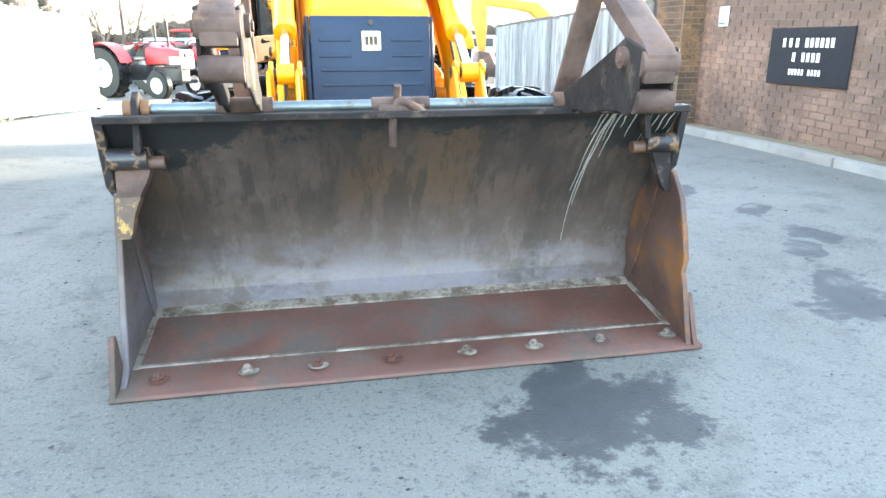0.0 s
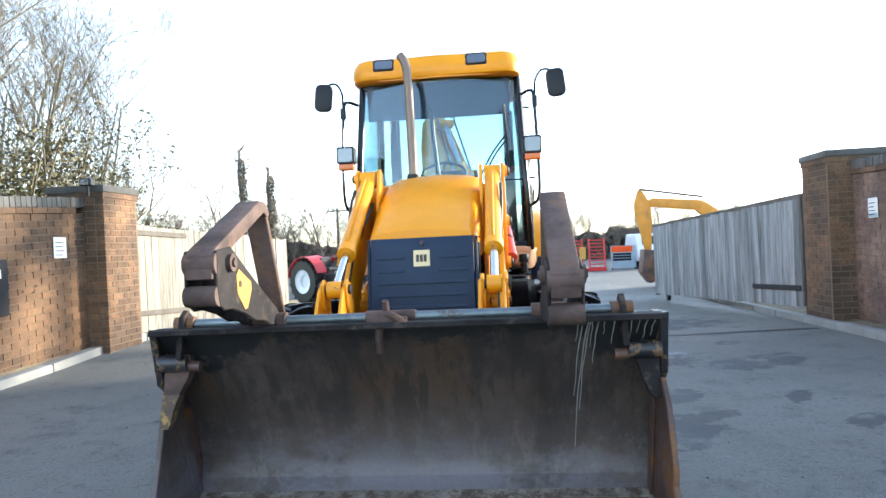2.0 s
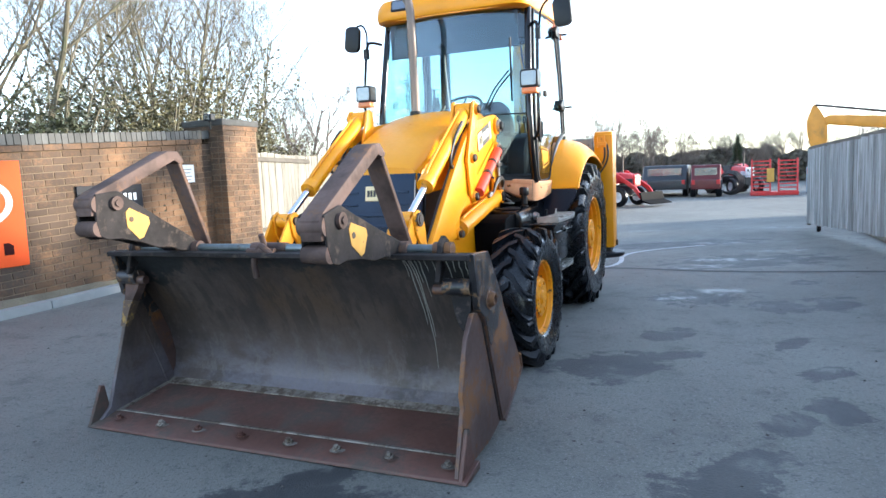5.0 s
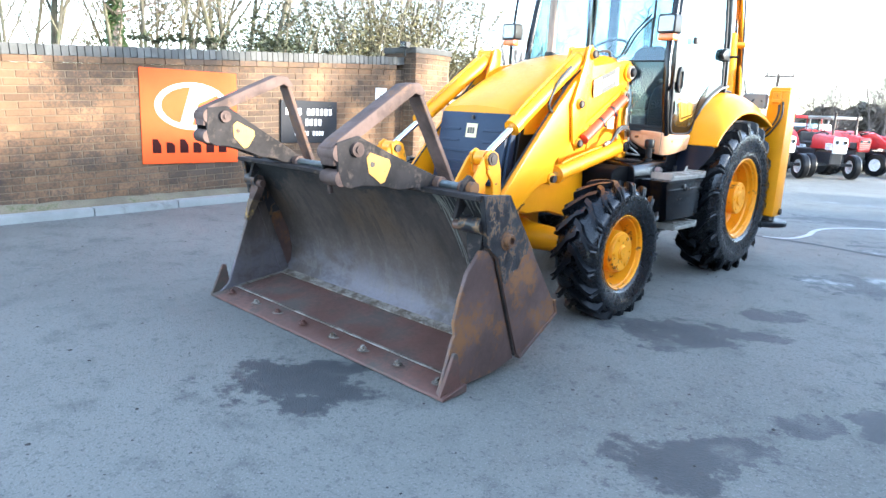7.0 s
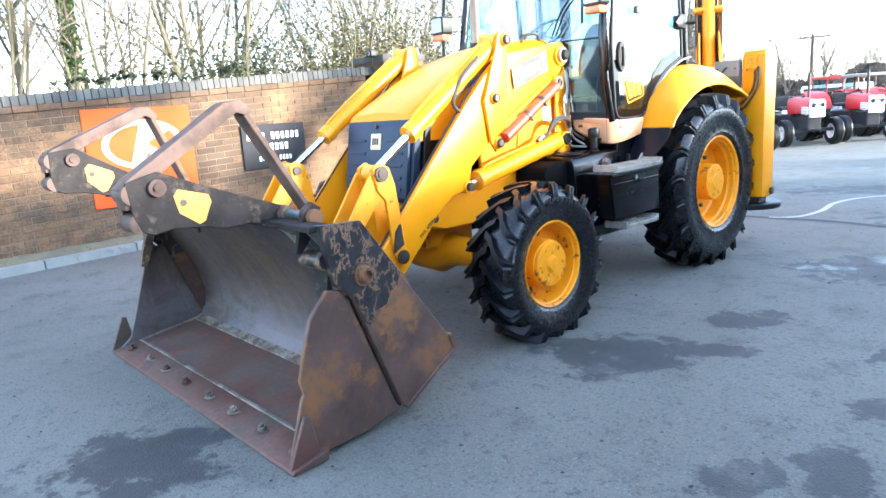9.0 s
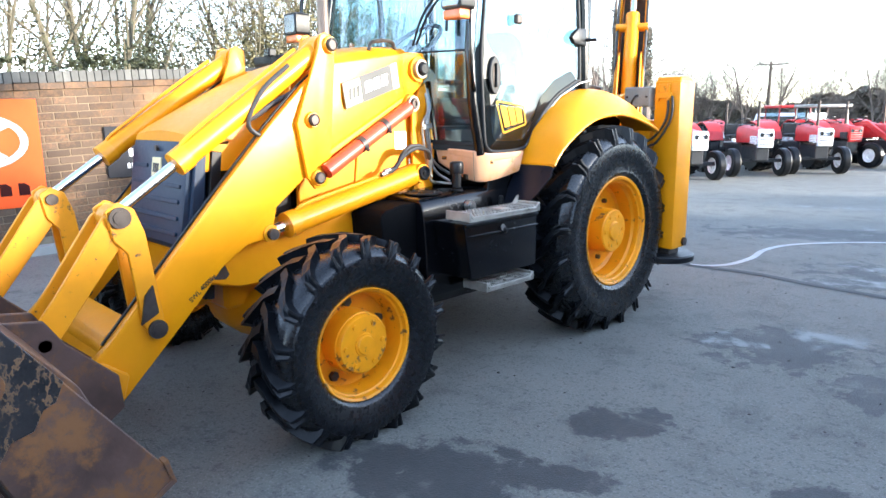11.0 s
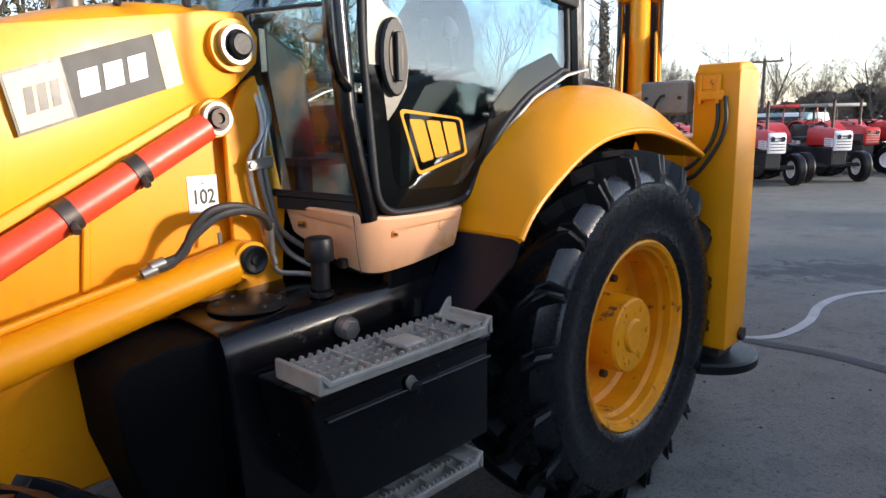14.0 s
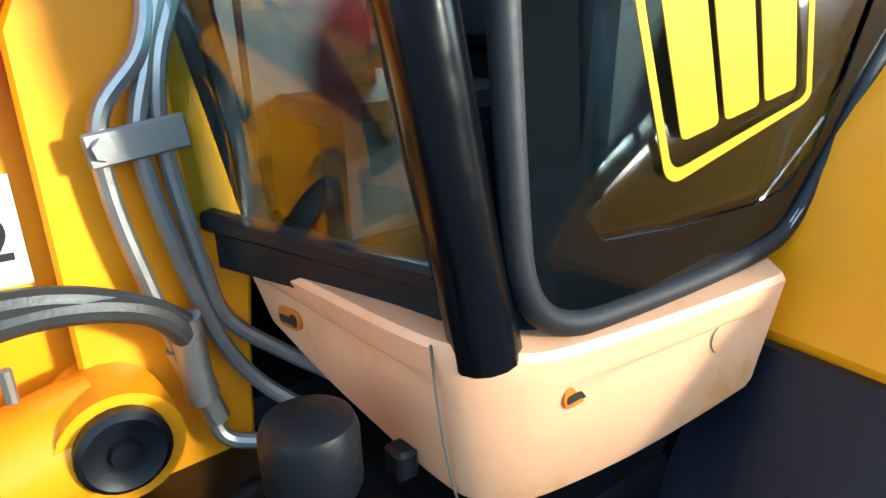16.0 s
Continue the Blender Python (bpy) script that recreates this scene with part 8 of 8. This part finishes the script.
def excavator():
    e = thing("excavator", (6.9, 15.6, 0), "faded yellow tracked excavator parked behind the gate", "digger")
    boom = [(5.9, 1.0), (6.2, 1.1), (5.95, 1.75), (5.52, 2.10), (5.40, 2.16), (4.20, 2.27), (4.08, 2.22), (4.12, 2.06), (5.25, 1.92), (5.65, 1.6)]
    part("boom", prism(boom, "y", 14.88, 15.12, 0.02, 2), YELLOW_OLD, e)
    part("boom_ram", rod((3.90, 14.86, 2.50), (5.42, 14.86, 2.24), 0.028, 12), PIN, e)
    part("dipper", prism([(3.84, 2.46), (3.90, 2.54), (3.97, 2.44), (4.15, 2.12), (4.16, 1.85), (4.12, 0.95), (3.98, 0.92), (3.86, 1.50), (3.76, 1.85), (3.74, 2.15)], "y", 14.90, 15.10, 0.02, 2), YELLOW_OLD, e)
    part("digging_bucket", prism([(3.90, 0.98), (4.18, 0.95), (4.40, 0.50), (4.30, 0.22), (4.02, 0.12), (3.82, 0.40)], "y", 14.72, 15.28, 0.02, 2), BUCKET, e, "dark worn digging bucket")
    part("house", box(5.9, 8.1, 14.5, 16.4, 0.75, 1.40, 0.08, 3), YELLOW_OLD, e)
    for y in (14.55, 16.05):
        part("track", prism(round_rect(5.6, 8.4, 0.0, 0.68, 0.32, 8), "y", y - 0.22, y + 0.22, 0.02), RUBBER, e)
    part("undercarriage", box(6.2, 7.8, 14.6, 16.0, 0.35, 0.76, 0.03), CAR_DARK, e)


excavator()


def far_clutter():
    rack = thing("ramp_rack", (3.6, 25.2, 0), "red steel ramps standing folded upright in the yard", "ramp")
    for x0 in (2.85, 3.75):
        for x in (x0, x0 + 0.62):
            part("ramp_side", bar((x, 25.2, 0.05), (x, 25.35, 1.35), 0.06, 0.08), TRACTOR_RED, rack)
        for k in range(9):
            part("ramp_rung", bar((x0, 25.2 + 0.016 * k, 0.15 + 0.14 * k), (x0 + 0.62, 25.2 + 0.016 * k, 0.15 + 0.14 * k), 0.05, 0.05), TRACTOR_RED, rack)
    part("ramp_base", box(2.80, 4.42, 25.15, 25.9, 0.0, 0.14, 0.02), TRACTOR_RED, rack)
    part("amber_marker", box(3.35, 3.6, 25.12, 25.16, 0.5, 1.0, 0.01), PATCH, rack)
    board = thing("site_board", (5.2, 26.0, 0), "pale blue board with an orange head and dark panels", "sign")
    part("board", box(4.72, 5.75, 26.0, 26.06, 0.05, 0.98, 0.01), BLUE_BOARD, board)
    part("head_panel", box(4.74, 5.60, 25.985, 25.998, 0.72, 0.97, 0.005), SIGN_ORANGE, board)
    for k in range(3):
        part("dark_panel", box(4.80, 5.55, 25.985, 25.998, 0.36 + 0.115 * k, 0.45 + 0.115 * k, 0.004), SIGN_NAVY, board)
    for x in (4.76, 5.70):
        part("leg", box(x - 0.03, x + 0.03, 26.0, 26.1, 0, 0.08, 0.005), GATE_STEEL, board)

    def van(name, label, x, y, w, ln, h, paint, glass_frac):
        v = thing(name, (x, y, 0), label, "vehicle")
        part("body", prism([(y - ln / 2, 0.30), (y + ln / 2, 0.30), (y + ln / 2, h * 0.60), (y + ln * 0.30, h * 0.64), (y + ln * 0.18, h), (y - ln * 0.36, h), (y - ln * 0.48, h * 0.60), (y - ln / 2, h * 0.55)], "x", x - w / 2, x + w / 2, 0.06, 3), paint, v)
        part("rear_window", box(x - w * 0.38, x + w * 0.38, y - ln * 0.455, y - ln * 0.43, h * 0.66, h * 0.92, 0.01), LENS if paint is not CAR_WHITE else CAR_DARK, v)
        for sd in (-1, 1):
            part("tail_lamp", box(x + sd * w * 0.42 - 0.06, x + sd * w * 0.42 + 0.06, y - ln / 2 - 0.02, y - ln / 2 + 0.03, h * 0.40, h * 0.54, 0.01), TRACTOR_RED, v)
            for yy in (y - ln * 0.32, y + ln * 0.32):
                plain_wheel(v, (x + sd * w * 0.44, yy, 0.32), 0.32, 0.2, 0.19, RIM_PALE, "x")
        return v

    van("utility_vehicle", "dark red utility vehicle parked far across the yard", 1.25, 26.0, 1.05, 2.2, 1.22, CAR_MAROON, 0.3)
    van("pickup_truck", "dark pickup truck parked far across the yard", -0.3, 27.5, 1.7, 4.0, 1.25, CAR_DARK, 0.3)
    van("estate_car", "white estate car parked far across the yard", 6.6, 27.5, 1.7, 4.0, 1.45, CAR_WHITE, 0.3)
    van("estate_car", "white estate car parked far across the yard", -5.4, 27.0, 1.7, 4.0, 1.35, CAR_WHITE, 0.3)
    copy_thing(red1, Matrix.Translation((2.35, 27.8, 0)) @ Matrix.Rotation(radians(-60), 4, "Z"))
    coil = thing("hose_coil", (2.05, 25.6, 0), "coil of dark hose standing on the ground", "hose")
    for k in range(4):
        part("hose_turn", moved(lathe([(0.36 + 0.03 * k + 0.028 * math.cos(a), 0.028 * math.sin(a)) for a in [2 * math.pi * j / 8 for j in range(9)]], (0, 0, 0), "y", 28), Matrix.Translation((2.05 + 0.03 * k, 25.6 + 0.06 * k, 0.50))), HOSE, coil)


far_clutter()

pole = thing("utility_pole", (-8.9, 34.0, 0), "tall weathered wooden utility pole behind the tractors", "pole")
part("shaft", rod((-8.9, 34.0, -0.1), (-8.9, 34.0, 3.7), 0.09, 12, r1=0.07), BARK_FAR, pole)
part("cross_arm", bar((-9.5, 33.95, 3.55), (-8.1, 33.95, 3.55), 0.07, 0.09), BARK_FAR, pole)
for x in (-9.4, -8.9, -8.2):
    part("insulator", rod((x, 33.95, 3.58), (x, 33.95, 3.72), 0.035, 8), PIN, pole)


def fir(seed, at, h, w):
    t = thing("fir_tree", (0, 0, 0), "small dark green fir tree at the edge of the yard", "tree")
    r = random.Random(seed)
    sv, sf, lv, lf = [], [], [], []
    limb(sv, sf, [Vector((0, 0, 0)), Vector((0.02, 0, h * 0.5)), Vector((0, 0, h))], 0.09, 0.02, 6)
    for k in range(3600):
        z = h * (0.06 + 0.94 * r.random() ** 1.4)
        rad = w * (1 - z / h) * (0.35 + 0.65 * r.random()) * (0.8 + 0.3 * math.sin(z * 9))
        a = r.uniform(0, 6.28)
        c = Vector((rad * math.cos(a), rad * math.sin(a), z - 0.3 * rad))
        u = Vector((math.cos(a), math.sin(a), r.uniform(-0.6, 0.2))).normalized() * r.uniform(0.05, 0.12)
        q = u.orthogonal().normalized() * 0.025
        i = len(lv)
        lv += [c - u, c + q, c + u, c - q]
        lf += [(i, i + 1, i + 2), (i, i + 2, i + 3)]
    o1, o2 = new("trunk", raw_mesh("trunk", sv, sf, BARK_FAR)), new("crown", raw_mesh("crown", lv, lf, LEAF))
    o1.parent = o2.parent = t
    t.location = at


fir(71, (2.4, 37.0, -0.2), 2.9, 1.0)


# ---- brick walls ----
def brick_wall(name, p0, p1, base, top, face, parts_from, parts_to, label, joint_at=(), clay=BRICK_STUFF):
    """A wall of stretcher courses between two plan points; base and top: heights at both ends; face: 1 when its good side is to the left of p0-p1."""
    a, b = Vector((*p0, 0)), Vector((*p1, 0))
    d = (b - a).normalized()
    length = (b - a).length
    nrm = Vector((-d.y, d.x, 0)) * face
    wall = thing(name, (a.x, a.y, base[0]), label, "wall", kind="structure")
    ox = nrm * 0.004
    bm = bmesh.new()
    lower, upper = [], []
    for t, z0, z1 in ((0, base[0] - 0.3, top[0]), (1, base[1] - 0.3, top[1])):
        p = a + d * length * t
        for off in (0.0, -0.215):
            q = p + nrm * off + ox
            lower.append(bm.verts.new((q.x, q.y, z0)))
            upper.append(bm.verts.new((q.x, q.y, z1)))
    order = (0, 2, 3, 1)
    lo, up = [lower[i] for i in order], [upper[i] for i in order]
    bm.faces.new(lo)
    bm.faces.new(up[::-1])
    for i in range(4):
        bm.faces.new((lo[i], lo[(i + 1) % 4], up[(i + 1) % 4], up[i]))
    part("mortar_core", bm, MORTAR, wall, smooth=False)
    # shared brick meshes
    def brick_mesh(ln, nm):
        m = box(-ln / 2, ln / 2, -0.012, 0.010, -0.0325, 0.0325, 0.004)
        return mesh_of(nm, m, BRICK, False)

    full, half = brick_mesh(0.215, "brick"), brick_mesh(0.1025, "half_brick")
    rest = bmesh.new()
    rise0 = (top[1] - top[0]) / length
    courses = int((max(top[0] - base[0], top[1] - base[1])) / 0.075) + 1
    yaw = math.atan2(d.y, d.x)
    rot = Matrix.Rotation(yaw, 4, "Z") @ Matrix.Rotation(-math.atan(rise0), 4, "Y")
    flip = Matrix.Rotation(math.pi, 4, "Z") if face < 0 else Matrix.Identity(4)
    for c in range(courses):
        s = 0.0
        first = c % 2 == 1
        while s < length - 0.05:
            ln = 0.1025 if first else 0.215
            first = False
            if s + ln > length:
                ln = 0.1025
                if s + ln > length + 0.01:
                    break
            m = s + ln / 2
            z = top[0] + rise0 * m - 0.0375 - 0.075 * c
            if z > base[0] + (base[1] - base[0]) * m / length - 0.08:
                p = a + d * m + nrm * random.uniform(-0.002, 0.003)
                mat = Matrix.Translation((p.x, p.y, z)) @ rot @ flip @ Matrix.Rotation(radians(random.uniform(-0.5, 0.5)), 4, "Y")
                if parts_from <= m <= parts_to:
                    ob = new("brick", full if ln > 0.2 else half)
                    ob.parent = wall
                    ob.matrix_parent_inverse = basis(wall).inverted()
                    ob.matrix_basis = mat
                else:
                    add_box(rest, ln, mat)
            s += ln + 0.010
    if len(rest.verts):
        part("brickwork", rest, clay, wall, "weathered brick courses", smooth=False, kind="stuff")
    # coping: bricks on edge over an oversailing course
    cop = bmesh.new()
    n = int(length / 0.075)
    for i in range(n):
        m = (i + 0.5) * 0.075
        p = a + d * m - nrm * 0.10
        z = top[0] + rise0 * m + 0.125 + random.uniform(-0.004, 0.004)
        add_block(cop, 0.066, 0.255 + random.uniform(-0.006, 0.006), 0.108, Matrix.Translation((p.x, p.y, z)) @ rot)
    part("coping", cop, COPING, wall, "blue-grey brick-on-edge coping", smooth=False, kind="stuff")
    over = bmesh.new()
    for i in range(int(length / 0.225)):
        m = (i + 0.5) * 0.225
        p = a + d * m - nrm * 0.10
        add_block(over, 0.217, 0.265, 0.062, Matrix.Translation((p.x, p.y, top[0] + rise0 * m + 0.036)) @ rot)
    part("oversail_course", over, BRICK_STUFF, wall, smooth=False, kind="stuff")
    for m in joint_at:
        p = a + d * m + nrm * 0.006
        z0, z1 = base[0] + (base[1] - base[0]) * m / length - 0.1, top[0] + rise0 * m
        part("movement_joint", bar((p.x, p.y, z0), (p.x, p.y, z1), 0.014, 0.022), MORTAR, wall, "mortar movement joint")
    return wall


def add_block(bm, sx, sy, sz, mat):
    v = [bm.verts.new(mat @ Vector((x * sx / 2, y * sy / 2, z * sz / 2))) for x in (-1, 1) for y in (-1, 1) for z in (-1, 1)]
    for f in ((0, 1, 3, 2), (4, 6, 7, 5), (0, 4, 5, 1), (2, 3, 7, 6), (0, 2, 6, 4), (1, 5, 7, 3)):
        bm.faces.new([v[i] for i in f])


def add_box(bm, ln, mat):
    add_block(bm, ln, 0.022, 0.065, mat)


def brick_pier(name, x0, x1, y0, y1, base, top, label):
    pier = thing(name, ((x0 + x1) / 2, (y0 + y1) / 2, base), label, "pier", kind="structure")
    part("mortar_core", box(x0 - 0.004, x1 + 0.004, y0 - 0.004, y1 + 0.004, base - 0.3, top, 0), MORTAR, pier, smooth=False)
    full, half = None, None
    bm0 = box(-0.1075, 0.1075, -0.012, 0.010, -0.0325, 0.0325, 0.004)
    bm1 = box(-0.05125, 0.05125, -0.012, 0.010, -0.0325, 0.0325, 0.004)
    full, half = mesh_of("brick", bm0, BRICK, False), mesh_of("half_brick", bm1, BRICK, False)
    inv = basis(pier).inverted()
    c = 0
    z = top - 0.0375
    while z > base - 0.05:
        for (px, py), yaw, ln in (((x0, y0), 0, x1 - x0), ((x1, y0), 90, y1 - y0), ((x1, y1), 180, x1 - x0), ((x0, y1), 270, y1 - y0)):
            s, first = 0.0, c % 2 == 1
            while s < ln - 0.02:
                bl = 0.1025 if first else 0.215
                first = False
                if s + bl > ln + 0.005:
                    bl = 0.1025
                    if s + bl > ln + 0.03:
                        break
                dx, dy = math.cos(radians(yaw)), math.sin(radians(yaw))
                ob = new("brick", full if bl > 0.2 else half)
                ob.parent = pier
                ob.matrix_parent_inverse = inv
                ob.matrix_basis = Matrix.Translation((px + dx * (s + bl / 2), py + dy * (s + bl / 2), z)) @ Matrix.Rotation(radians(yaw + 180), 4, "Z")
                s += bl + 0.010
        z -= 0.075
        c += 1
    part("cap_course", box(x0 - 0.02, x1 + 0.02, y0 - 0.02, y1 + 0.02, top, top + 0.065, 0.004), BRICK_STUFF, pier)
    part("cap_slab", box(x0 - 0.035, x1 + 0.035, y0 - 0.035, y1 + 0.035, top + 0.065, top + 0.15, 0.012, 2), COPING, pier, "grey cap on the pier")
    return pier


def on_wall(bm, at, yaw):
    """Stands a flat thing built in the x-z plane, facing -y, against a wall."""
    return moved(bm, Matrix.Translation(at) @ Matrix.Rotation(radians(yaw), 4, "Z"))


def name_board(at, yaw, w, h, label):
    """Navy board with rows of white lettering."""
    t = thing("name_board", at, label, "sign")
    part("board", on_wall(box(-w / 2, w / 2, -0.02, 0.0, -h / 2, h / 2, 0.004), at, yaw), SIGN_NAVY, t)
    rows = ((0.24, 0.155, "1.1.1 111111"), (-0.01, 0.155, "1 1111"), (-0.27, 0.105, "11111 1111"))
    for v, bh, cells in rows:
        step = bh * h * 0.80
        x = -step * (len(cells) - 0.6 * cells.count(".")) / 2
        for c in cells:
            if c == "1":
                part("letter_bar", on_wall(box(x, x + step * 0.62, -0.024, -0.0205, (v - bh / 2) * h, (v + bh / 2) * h, 0.001), at, yaw), WHITE, t)
            x += step * (1.0 if c != "." else 0.4)
    return t


def logo_board(at, yaw, w, h):
    t = thing("dealer_board", at, "bright orange dealer board with silver ring emblem on the wall", "sign")
    part("board", on_wall(box(-w / 2, w / 2, -0.012, 0.0, -h / 2, h / 2, 0.003), at, yaw), SIGN_ORANGE, t)
    cx, cz = 0.02 * w, 0.12 * h
    ell = [(cx + 0.385 * w * math.cos(2 * math.pi * k / 40), cz + 0.255 * h * math.sin(2 * math.pi * k / 40)) for k in range(40)]
    bm = bmesh.new()
    inner = [(cx + (x - cx) * 0.84, cz + (z - cz) * 0.80) for x, z in ell]
    vo, vi = [bm.verts.new((x, -0.016, z)) for x, z in ell], [bm.verts.new((x, -0.016, z)) for x, z in inner]
    for k in range(40):
        bm.faces.new((vo[k], vo[(k + 1) % 40], vi[(k + 1) % 40], vi[k]))
    g = bmesh.ops.extrude_face_region(bm, geom=list(bm.faces))
    bmesh.ops.translate(bm, vec=(0, 0.0035, 0), verts=[v for v in g["geom"] if isinstance(v, bmesh.types.BMVert)])
    part("ring", on_wall(bm, at, yaw), SILVER, t, "silver oval ring")
    part("emblem", on_wall(prism([(cx - 0.14 * w, cz - 0.20 * h), (cx - 0.02 * w, cz - 0.22 * h), (cx + 0.10 * w, cz + 0.20 * h), (cx - 0.02 * w, cz + 0.21 * h)], "y", -0.017, -0.0125, 0), at, yaw), SILVER, t)
    part("emblem", on_wall(prism([(cx + 0.03 * w, cz + 0.0 * h), (cx + 0.22 * w, cz - 0.14 * h), (cx + 0.12 * w, cz - 0.20 * h), (cx + 0.0 * w, cz - 0.06 * h)], "y", -0.017, -0.0125, 0), at, yaw), SILVER, t)
    part("emblem", on_wall(prism([(cx + 0.05 * w, cz + 0.03 * h), (cx + 0.10 * w, cz + 0.19 * h), (cx + 0.26 * w, cz + 0.13 * h)], "y", -0.017, -0.0125, 0), at, yaw), SILVER, t)
    for i in range(6):
        x = -0.40 * w + i * 0.137 * w
        tall = -0.235 if i in (0, 2) else -0.27
        part("letter_bar", on_wall(prism([(x, -0.385 * h), (x + 0.085 * w, -0.385 * h), (x + 0.085 * w, -0.30 * h), (x + 0.05 * w, tall * h), (x, tall * h)], "y", -0.016, -0.0125, 0), at, yaw), SIGN_DARK, t)
    return t


def notice(at, yaw, colour_low):
    t = thing("wall_notice", at, "small white notice plate on the brick wall", "notice")
    part("plate", on_wall(box(-0.10, 0.10, -0.008, 0, -0.115, 0.115, 0.003), at, yaw), WHITE, t)
    for i in range(4):
        part("print_bar", on_wall(box(-0.08, 0.05 - 0.02 * (i % 2), -0.0095, -0.0082, 0.05 - 0.045 * i, 0.06 - 0.045 * i, 0), at, yaw), SIGN_NAVY if colour_low else DECAL_GREY, t)
    if colour_low:
        part("blue_band", on_wall(box(-0.095, 0.095, -0.0092, -0.0082, -0.11, -0.06, 0), at, yaw), BLUE_BOARD, t)


def LX(y):
    return -4.52 + 0.030 * y


logo_board((LX(1.50) + 0.018, 1.50, 1.11), 90 - 1.7, 1.15, 1.06)
name_board((LX(3.11) + 0.018, 3.11, 1.085), 90 - 1.7, 0.87, 0.55, "navy name board with white lettering on the brick wall")
notice((LX(4.32) + 0.018, 4.32, 1.47), 90 - 1.7, False)
name_board((4.73, 4.05, 1.055), -90, 1.20, 0.58, "navy name board with white lettering on the brick wall")
notice((4.73, 5.62, 1.50), -90, True)
lamp = thing("pier_lamp", (-4.20, 4.62, 2.16), "small dark floodlight on the wall top beside the pier", "lamp")
part("lamp_body", box(-4.28, -4.14, 4.56, 4.66, 2.16, 2.25, 0.012), BLACK_PLASTIC, lamp)
part("lamp_glass", box(-4.26, -4.16, 4.552, 4.559, 2.17, 2.235, 0.002), LENS, lamp)
part("lamp_stem", rod((-4.21, 4.62, 2.05), (-4.21, 4.62, 2.17), 0.015, 8), BLACK_PLASTIC, lamp)

brick_wall("wall_left", (LX(-8), -8), (LX(4.80), 4.80), (0.05, 0.30), (1.20, 1.87), -1, 7.75, 10.75, "weathered orange-brown brick boundary wall with coping", (7.45,))
brick_wall("wall_right", (4.75, -8), (4.75, 6.2), (0.05, 0.18), (1.55, 1.93), 1, 20, 20, "weathered brown brick boundary wall with coping", (), BRICK_SHADED)
brick_pier("pier_left", -4.78, -4.13, 4.76, 5.45, 0.28, 2.04, "square brick gate pier with a grey cap")
brick_pier("pier_right", 4.46, 5.14, 6.10, 6.80, 0.17, 2.10, "square brick gate pier with a grey cap")
